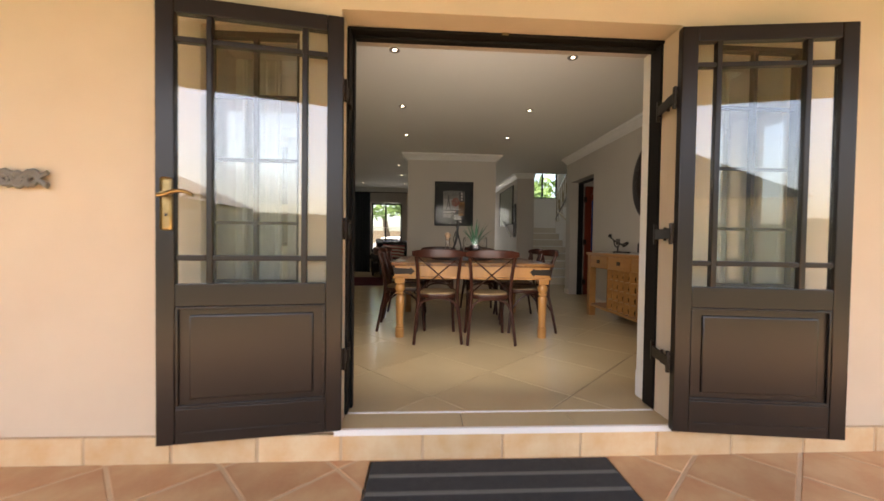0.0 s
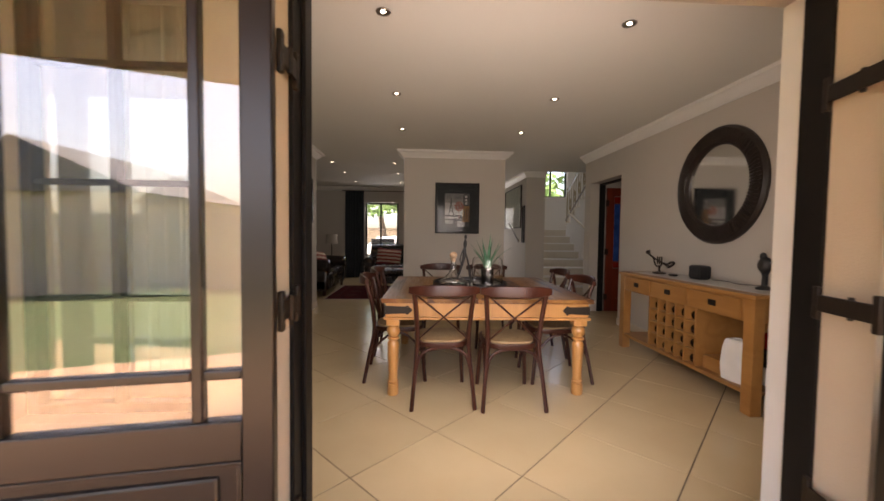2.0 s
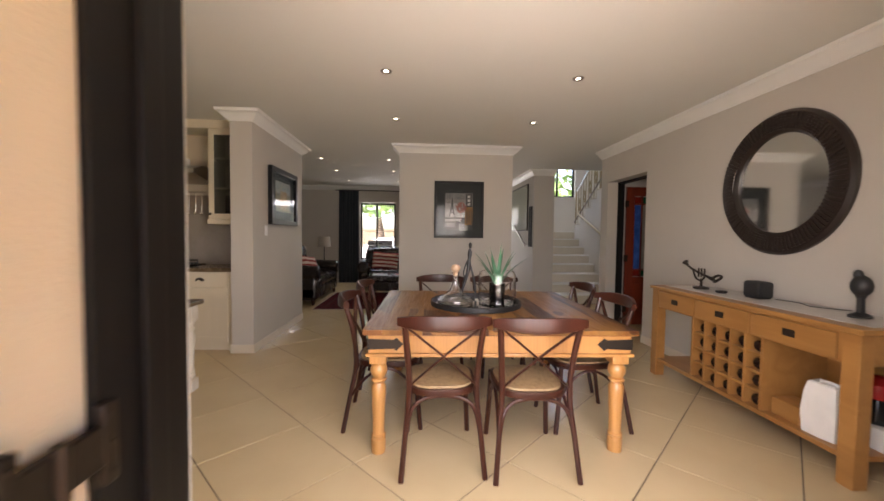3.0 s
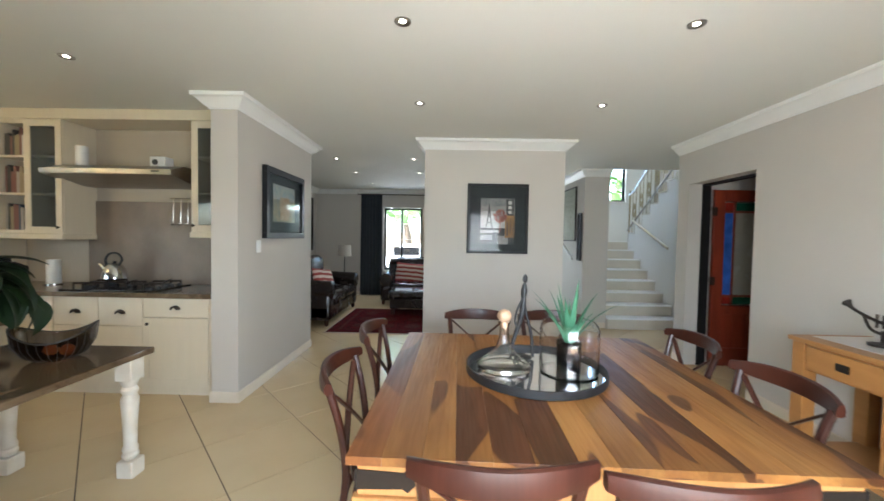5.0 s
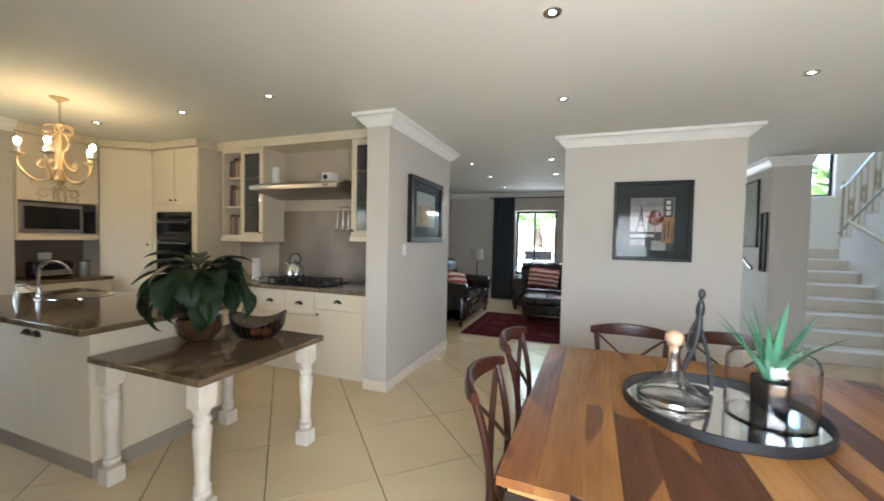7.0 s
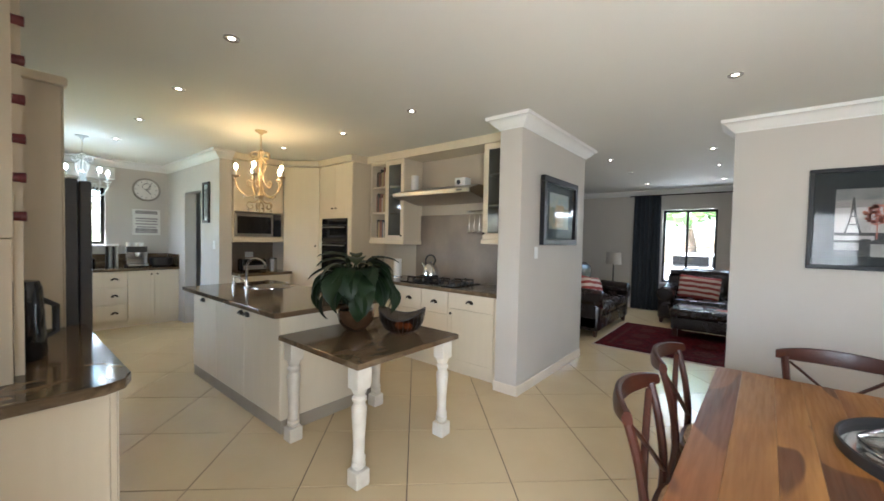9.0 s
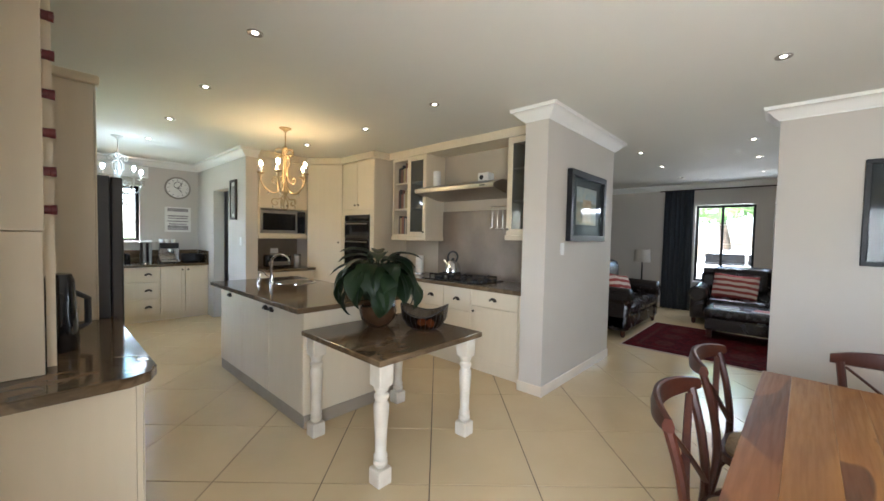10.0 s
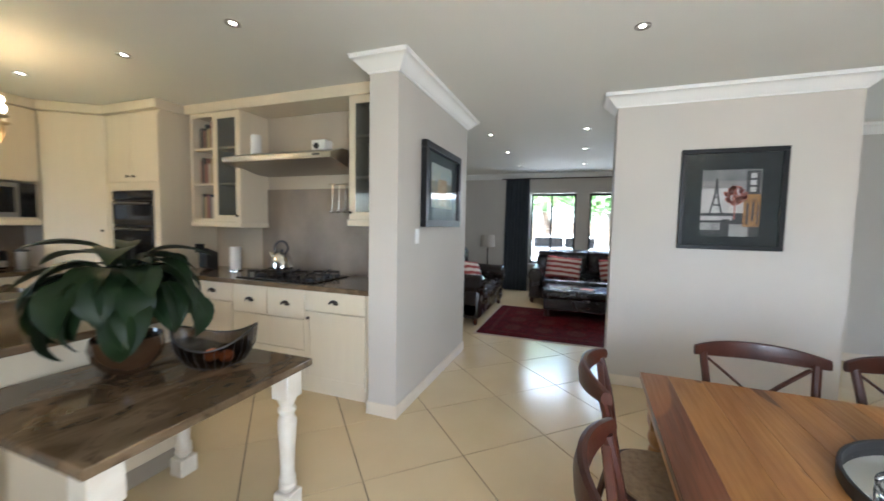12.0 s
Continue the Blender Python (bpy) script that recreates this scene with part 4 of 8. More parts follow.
def tray_set():
    at = pose(0.535, 4.43, TT)
    tr = thing("mirror_tray", at, "round mirror tray with a black metal rim on the table", "tray")
    part("rim", lathem([(0.33, 0.0), (0.352, 0.0), (0.355, 0.004), (0.355, 0.038), (0.350, 0.041), (0.345, 0.038), (0.345, 0.012), (0.33, 0.012)], 56), BLACK_MATT, tr)
    part("mirror", lathem([(0.0, 0.012), (0.344, 0.012), (0.344, 0.015), (0.0, 0.015)], 56), MIRROR, tr)
    z = TT + 0.0152
    d = thing("decanter", pose(0.375, 4.44, z) @ Matrix.Diagonal((1.25, 1.25, 1.12, 1)), "clear glass ship's decanter with a wooden ball stopper", "decanter")
    ob = glass_part("flask", lathem([(0.0, 0.0), (0.10, 0.0), (0.112, 0.006), (0.112, 0.02), (0.07, 0.055), (0.036, 0.09), (0.024, 0.125), (0.019, 0.16), (0.019, 0.20), (0.027, 0.215), (0.024, 0.214), (0.016, 0.20), (0.016, 0.16), (0.021, 0.125), (0.033, 0.088), (0.066, 0.054), (0.107, 0.02), (0.10, 0.007), (0.0, 0.006)], 36), d, GLASS)
    bm = bmesh.new()
    bmesh.ops.create_uvsphere(bm, u_segments=20, v_segments=12, radius=0.030, matrix=pose(0, 0, 0.243))
    tube(bm, [(0, 0, 0.19), (0, 0, 0.222)], 0.0145, 12)
    part("stopper", bm, grained("pale_beech", (0.50, 0.34, 0.22), (0.38, 0.24, 0.14), 0.5, 6.0, "z"), d, "pale wooden ball stopper")
    v = thing("glass_jar", pose(0.70, 4.40, z), "wide clear glass jar holding a potted succulent", "jar")
    glass_part("jar", lathem([(0.0, 0.0), (0.135, 0.0), (0.143, 0.006), (0.146, 0.03), (0.146, 0.215), (0.140, 0.243), (0.130, 0.256), (0.126, 0.254), (0.136, 0.241), (0.142, 0.215), (0.142, 0.03), (0.138, 0.009), (0.0, 0.008)], 40), v, GLASS)
    p = thing("succulent_plant", pose(0.70, 4.40, z + 0.0085), "spiky pale green succulent in a silver pot", "plant")
    part("pot", lathem([(0.0, 0.0), (0.056, 0.0), (0.06, 0.004), (0.062, 0.15), (0.058, 0.152), (0.056, 0.14), (0.0, 0.138)], 28), material("silver_pot", (0.07, 0.066, 0.064), 0.2, 0.95, second=(0.025, 0.022, 0.022), scale=5, amount=0.9), p, "brushed silver pot")
    part("soil", lathem([(0.0, 0.139), (0.0555, 0.139), (0.0555, 0.144), (0.0, 0.146)], 20), material("dark_soil", (0.03, 0.02, 0.013), 0.95, scale=40, bump=0.8), p, "dark potting soil")
    rnd = random.Random(11)
    for i in range(16):
        a = i * 2.4
        tilt = 0.10 + 0.68 * (i / 16) ** 0.9
        L = rnd.uniform(0.25, 0.36) * (1.0 - 0.10 * (i / 16))
        bm = bmesh.new()
        rings = []
        dx, dy = math.cos(a), math.sin(a)
        for j in range(7):
            s = j / 6
            th = tilt * (0.7 + 0.5 * s)
            r = 0.012 + L * s * math.sin(th)
            zz = 0.135 + L * s * math.cos(th)
            w = 0.0175 * (1 - s ** 1.6) + 0.0006
            c = Vector((dx * r, dy * r, zz))
            side = Vector((-dy, dx, 0))
            nrm = Vector((-dx * math.cos(th), -dy * math.cos(th), math.sin(th)))
            rings.append([bm.verts.new(c + side * w), bm.verts.new(c + nrm * w * 0.15), bm.verts.new(c - side * w), bm.verts.new(c - nrm * w * 0.5)])
        for A, C in zip(rings, rings[1:]):
            for k in range(4):
                bm.faces.new((A[k], A[(k + 1) % 4], C[(k + 1) % 4], C[k]))
        bm.faces.new(rings[0])
        bm.faces.new(rings[-1][::-1])
        part("leaf", bm, ALOE, p, sharp=60)
    bm = lathem([(0.0, 0.0), (0.05, 0.0), (0.052, 0.008), (0.03, 0.014), (0.0, 0.015)], 20)
    tube(bm, smooth_through([(-0.07, 0.01, 0.01), (-0.045, 0.01, 0.10), (-0.012, 0.0, 0.20), (0.0, 0.0, 0.30), (0.004, 0, 0.37)], 5), [0.008, 0.009, 0.009, 0.010, 0.011, 0.012, 0.012, 0.013, 0.014, 0.014, 0.015, 0.016, 0.018, 0.018, 0.016, 0.013, 0.018, 0.019, 0.016, 0.011, 0.009], 10)
    tube(bm, smooth_through([(0.055, -0.01, 0.01), (0.05, 0.0, 0.10), (0.03, 0.0, 0.18), (0.004, 0.0, 0.26)], 5), 0.009, 10)
    tube(bm, smooth_through([(0.005, 0, 0.31), (-0.03, -0.02, 0.26), (-0.05, -0.02, 0.19), (-0.03, -0.02, 0.15)], 5), 0.006, 8)
    bmesh.ops.create_uvsphere(bm, u_segments=14, v_segments=10, radius=0.017, matrix=pose(0.006, 0, 0.392) @ Matrix.Diagonal((0.85, 0.9, 1.3, 1)))
    solid("sculpture", bm, BLACK_MATT, pose(0.505, 4.60, z) @ Matrix.Diagonal((1.0, 1.0, 1.15, 1)), "slender black abstract sculpture on the tray", "sculpture")


tray_set()


def framed_picture(name, m, w, h, border, mount, art, label, depth=0.035, colour=None):
    """A picture in a frame; the back is at y = 0 and it faces -y."""
    p = thing(name, m, label, "picture")
    fm = colour or FRAME_BLACK
    for a in ((-w / 2, -h / 2, w / 2, -h / 2 + border), (-w / 2, h / 2 - border, w / 2, h / 2), (-w / 2, -h / 2 + border, -w / 2 + border, h / 2 - border), (w / 2 - border, -h / 2 + border, w / 2, h / 2 - border)):
        part("frame", boxm(a[0], -depth, a[1], a[2], 0, a[3], 0.004), fm, p)
    part("mount", boxm(-w / 2 + border, -0.012, -h / 2 + border, w / 2 - border, -0.004, h / 2 - border), mount, p, "plain mount board")
    for i, (x0, z0, x1, z1, mat) in enumerate(art):
        y = -0.0125 - 0.0006 * i
        part("print", boxm(x0, y - 0.0005, z0, x1, y, z1), mat, p, "printed patch of the picture")
    glass_part("glazing", boxm(-w / 2 + border, -depth * 0.75, -h / 2 + border, w / 2 - border, -depth * 0.75 + 0.002, h / 2 - border), p, PICTURE_GLASS)
    return p


def flat(name, c, second=None, scale=14):
    return material(name, c, 0.7, second=second, scale=scale, amount=0.9, fine=0.3)


INK_GREY, INK_RED, INK_ORANGE, INK_DARK, INK_SKY = flat("print_grey", (0.42, 0.39, 0.38), (0.24, 0.22, 0.22)), flat("print_red", (0.33, 0.07, 0.07), (0.5, 0.2, 0.15), 40), flat("print_orange", (0.45, 0.22, 0.07), (0.2, 0.1, 0.05), 40), flat("print_black", (0.03, 0.03, 0.035), (0.08, 0.07, 0.07), 40), flat("print_sky", (0.20, 0.18, 0.178), (0.30, 0.265, 0.255), 9)
MOUNT_BLACK = flat("black_mount_board", (0.014, 0.016, 0.018))


def print_of_tower():
    haze = flat("print_haze", (0.60, 0.54, 0.53), (0.42, 0.37, 0.37), 11)
    storm = flat("print_storm", (0.12, 0.115, 0.12), (0.24, 0.22, 0.22), 9)
    art = [(-0.20, -0.30, 0.20, 0.24, INK_SKY), (-0.20, 0.15, 0.20, 0.24, storm), (-0.20, -0.11, 0.12, 0.09, haze), (-0.20, -0.30, 0.20, -0.11, INK_DARK), (-0.20, -0.17, 0.02, -0.135, haze), (-0.20, -0.25, -0.06, -0.19, INK_GREY), (0.0, -0.30, 0.13, -0.20, INK_GREY), (0.09, -0.22, 0.20, 0.04, INK_ORANGE), (0.11, -0.20, 0.125, -0.03, INK_DARK), (0.145, -0.17, 0.16, -0.02, INK_DARK), (0.18, -0.20, 0.19, -0.02, INK_DARK), (0.10, 0.04, 0.19, 0.23, INK_DARK)]
    for k in range(3):
        art.append((0.125, 0.06 + 0.055 * k, 0.165, 0.098 + 0.055 * k, haze))
    art.append((-0.05, -0.27, 0.0, -0.16, INK_DARK))
    p = framed_picture("framed_print", pose(0.655, 6.938, 1.68), 0.72, 0.82, 0.035, MOUNT_BLACK, art, "black framed city print with iron tower and red tree", 0.04)
    bm = bmesh.new()
    for s in (-1, 1):
        tube(bm, smooth_through([(-0.10 + s * 0.045, -0.0225, -0.12), (-0.10 + s * 0.022, -0.0225, -0.03), (-0.10 + s * 0.008, -0.0225, 0.06), (-0.10, -0.0225, 0.17)], 4), 0.006, 6, 0.002)
    for z, w in ((-0.045, 0.03), (0.02, 0.018)):
        box(bm, -0.10 - w, -0.0235, z - 0.005, -0.10 + w, -0.0215, z + 0.005)
    part("tower", bm, INK_DARK, p, "dark lattice tower in the print")
    bm = bmesh.new()
    rnd = random.Random(5)
    for _ in range(130):
        a, r = rnd.uniform(0, 6.28), 0.075 * rnd.random() ** 0.5
        x, z, s = 0.03 + r * math.cos(a), 0.03 + r * math.sin(a), rnd.uniform(0.006, 0.014)
        bm.faces.new([bm.verts.new((x + s * math.cos(k), -0.0215, z + s * math.sin(k))) for k in (0, 1.2, 2.5, 3.8, 5.0)])
    box(bm, 0.026, -0.0225, -0.16, 0.034, -0.0215, 0.0)
    part("tree", bm, INK_RED, p, "red blossoming tree in the print")


print_of_tower()
framed_picture("framed_painting", pose(-1.698, 6.485, 1.76, 0, 0, 90), 0.92, 0.70, 0.06, flat("painting_mount", (0.02, 0.03, 0.035)), [(-0.26, -0.18, 0.26, 0.20, flat("painting_ochre", (0.42, 0.33, 0.20), (0.20, 0.22, 0.20), 16)), (-0.26, 0.05, 0.26, 0.20, flat("painting_blue", (0.25, 0.34, 0.42), (0.45, 0.42, 0.36), 12)), (-0.10, -0.16, 0.12, 0.08, flat("painting_rust", (0.36, 0.20, 0.10), (0.5, 0.4, 0.28), 24))], "black framed street painting on the wall end", 0.05)
sw = thing("light_switch", pose(-1.699, 5.96, 1.335, 0, 0, 90), "white light switch plate on the greige wall", "switch")
part("plate", boxm(-0.036, -0.009, -0.058, 0.036, 0, 0.058, 0.004), WHITE_PLASTIC, sw)
part("rocker", boxm(-0.012, -0.013, -0.02, 0.012, -0.0095, 0.02, 0.002), WHITE_PLASTIC, sw)


def round_mirror():
    m = thing("wall_mirror", pose(2.868, 4.235, 1.735), "oval mirror in a wide dark hammered frame above the sideboard", "mirror")
    a, b = 0.52, 0.55
    bm = bmesh.new()
    seg, rings = 96, []
    for k in range(seg):
        t = 2 * math.pi * k / seg
        row = []
        for f, d in ((1.0, 0.0), (1.0, 0.025), (0.96, 0.05), (0.85, 0.06), (0.74, 0.052), (0.69, 0.03), (0.69, 0.0)):
            row.append(bm.verts.new((-d, a * f * math.cos(t), b * f * math.sin(t))))
        rings.append(row)
    for k in range(seg):
        A, C = rings[k], rings[(k + 1) % seg]
        for j in range(6):
            bm.faces.new((A[j], A[j + 1], C[j + 1], C[j]))
    part("frame", bm, material("dark_hammered_frame", (0.022, 0.014, 0.011), 0.35, scale=20, bump=0.3, bump_scale=90), m)
    bm = bmesh.new()
    for f in (0.75, 0.785, 0.82, 0.855, 0.89, 0.925):
        for k in range(96):
            t = 2 * math.pi * k / 96
            y, z = a * f * math.cos(t), b * f * math.sin(t)
            box(bm, -0.0655, -0.0075, -0.006, -0.054, 0.0075, 0.006, 0.0, pose(0, y, z) @ Matrix.Rotation(t, 4, "X"))
    part("studs", bm, material("dark_bead", (0.03, 0.02, 0.015), 0.3, scale=20), m, "rows of small dark square studs")
    part("mirror_glass", lathem([(0.0, 0.0), (0.69, 0.0), (0.69, 0.004), (0.0, 0.004)], 72, sx=b, sy=a), MIRROR, m).matrix_basis = pose(-0.012, 0, 0, 0, -90, 0)


round_mirror()


def sideboard():
    """Runs along y; its front faces -x."""
    s = thing("sideboard", pose(2.34, 3.26, 0), "honey oak sideboard with drawers, wine rack and open shelf", "sideboard")
    D, L, H = 0.515, 1.70, 0.85
    part("worktop", boxm(-0.015, -0.02, H - 0.03, D, L + 0.02, H, 0.006), OAK, s)
    part("inlay", boxm(0.10, 0.03, H + 0.0002, D - 0.02, L - 0.03, H + 0.003), material("pale_stone_inlay", (0.55, 0.52, 0.49), 0.3, scale=9), s, "pale stone top inlay")
    for y in (0.0, L - 0.085):
        for x in (0.0, D - 0.10):
            part("leg", boxm(x, y, 0, x + 0.085, y + 0.085, H - 0.031, 0.006), OAK, s)
    part("apron", boxm(0.012, 0.0855, H - 0.20, 0.03, L - 0.0855, H - 0.031, 0.002), OAK, s)
    part("apron", boxm(D - 0.05, 0.0855, H - 0.20, D - 0.035, L - 0.0855, H - 0.031, 0.002), OAK, s)
    for y in (0.012, L - 0.03):
        part("end_rail", boxm(0.086, y, H - 0.20, D - 0.101, y + 0.018, H - 0.031, 0.002), OAK, s)
    part("lower_shelf", boxm(0.012, 0.03, 0.135, D - 0.03, L - 0.03, 0.165, 0.004), OAK, s)
    part("back_panel", boxm(D - 0.034, 0.09, 0.166, D - 0.02, 1.2, H - 0.2), OAK, s)
    # Added dark board puts the shade between the bottles into colour.
    part("rack_back", boxm(0.422, 0.571, 0.167, 0.43, 1.179, H - 0.202), CHAIR_WOOD, s, "dark board added as shade behind the wine rack")
    gaps = [(0.11, 0.62), (0.645, 1.135), (1.16, 1.60)]
    for a, b in gaps:
        d = part("drawer", boxm(-0.004, a, H - 0.185, 0.0115, b, H - 0.045, 0.004), OAK, s)
        c = (a + b) / 2
        part("handle", boxm(-0.012, c - 0.038, H - 0.135, -0.0045, c + 0.038, H - 0.09, 0.004), IRON, d, "square dark iron drawer pull")
    y0, y1, z0, z1 = 0.57, 1.18, 0.166, H - 0.201
    for y in (y0 - 0.02, y1):
        part("divider", boxm(0.02, y, z0, D - 0.036, y + 0.02, z1), OAK, s)
    for k in range(1, 5):
        y = y0 + (y1 - y0) * k / 5
        part("rack_slat", boxm(0.02, y - 0.009, z0, 0.42, y + 0.009, z1, 0.002), OAK, s)
    for k in range(1, 4):
        z = z0 + (z1 - z0) * k / 4
        for j in range(5):
            ya, yb = y0 + (y1 - y0) * j / 5 + 0.0095, y0 + (y1 - y0) * (j + 1) / 5 - 0.0095
            part("rack_bar", boxm(0.025, ya, z - 0.008, 0.415, yb, z + 0.008), OAK, s)
    dark = material("wine_bottle_glass", (0.02, 0.008, 0.006), 0.12, scale=4)
    foil = material("wine_foil_red", (0.25, 0.02, 0.02), 0.4, scale=8)
    rnd = random.Random(9)
    for j in range(5):
        for k in range(4):
            if rnd.random() < 0.9:
                y = y0 + (y1 - y0) * (j + 0.5) / 5
                z = z0 + (z1 - z0) * k / 4 + (0.0085 if k else 0.0005)
                bt = thing("wine_bottle", pose(2.34 + 0.06, 3.26 + y, z + 0.0395) @ pose(0, 0, 0, 0, 90, 0), "dark wine bottle lying in the rack", "bottle", "bottles in the sideboard rack")
                part("bottle", lathem([(0.0, 0.012), (0.02, 0.004), (0.032, 0.0), (0.038, 0.006), (0.038, 0.19), (0.03, 0.21), (0.014, 0.24), (0.014, 0.30), (0.0, 0.302)], 12), dark, bt)
                part("foil", lathem([(0.0, 0.306), (0.0155, 0.306), (0.0155, 0.25), (0.0, 0.25)], 12), foil if rnd.random() < 0.5 else BLACK_MATT, bt)


sideboard()


def sideboard_items():
    H = 0.8535
    bm = lathem([(0.0, 0.0), (0.055, 0.0), (0.055, 0.012), (0.02, 0.018), (0.0, 0.018)], 20)
    tube(bm, [(0, 0, 0.015), (0, 0.0, 0.075)], 0.009, 8)
    tube(bm, smooth_through([(0, 0.18, 0.185), (0, 0.14, 0.155), (0, 0.06, 0.125), (0, -0.04, 0.10), (0, -0.13, 0.075)], 4), [0.024, 0.018, 0.012, 0.009] + [0.008] * 9 + [0.010, 0.012, 0.012, 0.010], 10)
    tube(bm, smooth_through([(0, 0.09, 0.13), (0, 0.06, 0.075), (0, 0.0, 0.06), (0, -0.04, 0.10)], 4), 0.007, 8)
    tube(bm, smooth_through([(0, -0.10, 0.085), (0.03, -0.13, 0.11), (0.02, -0.17, 0.10), (-0.02, -0.16, 0.07), (0, -0.12, 0.07)], 4), 0.009, 8)
    for k in range(3):
        tube(bm, [(0.0, 0.03 - 0.03 * k, 0.085), (0.0, 0.03 - 0.03 * k, 0.15)], 0.006, 8)
    solid("trumpet_sculpture", bm, IRON, pose(2.62, 4.70, H) @ Matrix.Diagonal((1.15, 1.15, 1.22, 1)), "dark metal trumpet sculpture on a round base", "sculpture")
    sp = thing("speaker", pose(2.68, 4.20, H), "small black cloth-covered speaker on the sideboard", "speaker")
    part("body", boxm(-0.06, -0.075, 0.004, 0.06, 0.075, 0.13, 0.02), BLACK_MATT, sp)
    part("foot", boxm(-0.05, -0.06, 0, 0.05, 0.06, 0.004), BLACK_GLOSS, sp)
    solid("dish", lathem([(0.0, 0.0), (0.035, 0.0), (0.045, 0.012), (0.04, 0.018), (0.0, 0.016)], 20), BLACK_MATT, pose(2.60, 4.45, H), "small round black dish on the sideboard", "dish")
    bm = lathem([(0.0, 0.0), (0.06, 0.0), (0.062, 0.01), (0.045, 0.02), (0.022, 0.03), (0.020, 0.11), (0.03, 0.13), (0.0, 0.135)], 20, sy=0.8)
    bmesh.ops.create_uvsphere(bm, u_segments=16, v_segments=12, radius=0.05, matrix=pose(0.0, 0.0, 0.185) @ Matrix.Diagonal((0.9, 1.05, 1.25, 1)))
    bmesh.ops.create_uvsphere(bm, u_segments=12, v_segments=8, radius=0.03, matrix=pose(0.0, 0.02, 0.25) @ Matrix.Diagonal((0.7, 0.8, 1, 1)))
    solid("carved_ornament", bm, BLACK_MATT, pose(2.66, 3.52, H), "dark carved ornament on a stand", "ornament")
    # things on the open shelf
    z = 0.1655
    bm = bmesh.new()
    rings = []
    for zz, wx, wy in ((0, 0.075, 0.09), (0.12, 0.08, 0.10), (0.24, 0.07, 0.095), (0.30, 0.055, 0.085), (0.31, 0.045, 0.07), (0.22, 0.05, 0.07), (0.03, 0.06, 0.075)):
        rings.append([bm.verts.new((sx * wx * (1 + 0.06 * math.sin(7 * zz + q)), sy * wy * (1 + 0.05 * math.cos(9 * zz + q)), zz)) for q, (sx, sy) in enumerate(((-1, -1), (-0.2, -1.08), (1, -1), (1.06, 0.1), (1, 1), (0.1, 1.05), (-1, 1), (-1.08, -0.1)))])
    for A, C in zip(rings, rings[1:]):
        for k in range(8):
            bm.faces.new((A[k], A[(k + 1) % 8], C[(k + 1) % 8], C[k]))
    bm.faces.new(rings[0][::-1])
    bm.faces.new(rings[-1])
    bag = solid("paper_bag", bm, PAPER, pose(2.46, 3.50, z, 0, 0, 8) @ Matrix.Diagonal((0.85, 0.85, 1.0, 1)), "white crumpled bag with a handle on the sideboard shelf", "bag", sharp=20)
    part("handle", tubem(bent((0, -0.07, 0.30), (-0.05, 0.0, 0.36), (0, 0.07, 0.26), 8), 0.008, 6), PAPER, bag)
    solid("wooden_box", boxm(-0.08, -0.09, 0, 0.08, 0.09, 0.11, 0.006), OAK, pose(2.49, 3.70, z), "small wooden box on the sideboard shelf", "box")
    cb = thing("white_carton", pose(2.68, 3.42, z), "white carton with small printed pictures", "carton")
    part("carton", boxm(-0.11, -0.11, 0, 0.13, 0.11, 0.12, 0.004), PAPER, cb)
    for x in (-0.06, 0.0):
        part("label", boxm(x - 0.02, -0.1115, 0.03, x + 0.02, -0.1103, 0.075), INK_GREY, cb, "small grey printed picture")
    red = thing("red_machine", pose(2.68, 3.43, z + 0.1205), "red and black small kitchen machine", "appliance")
    part("base", lathem([(0.0, 0.0), (0.085, 0.0), (0.09, 0.02), (0.085, 0.14), (0.0, 0.14)], 24), BLACK_GLOSS, red)
    part("lid", lathem([(0.088, 0.14), (0.095, 0.16), (0.09, 0.22), (0.05, 0.255), (0.0, 0.26)], 24), material("red_gloss", (0.35, 0.015, 0.015), 0.2, scale=5), red, "red domed lid")


sideboard_items()


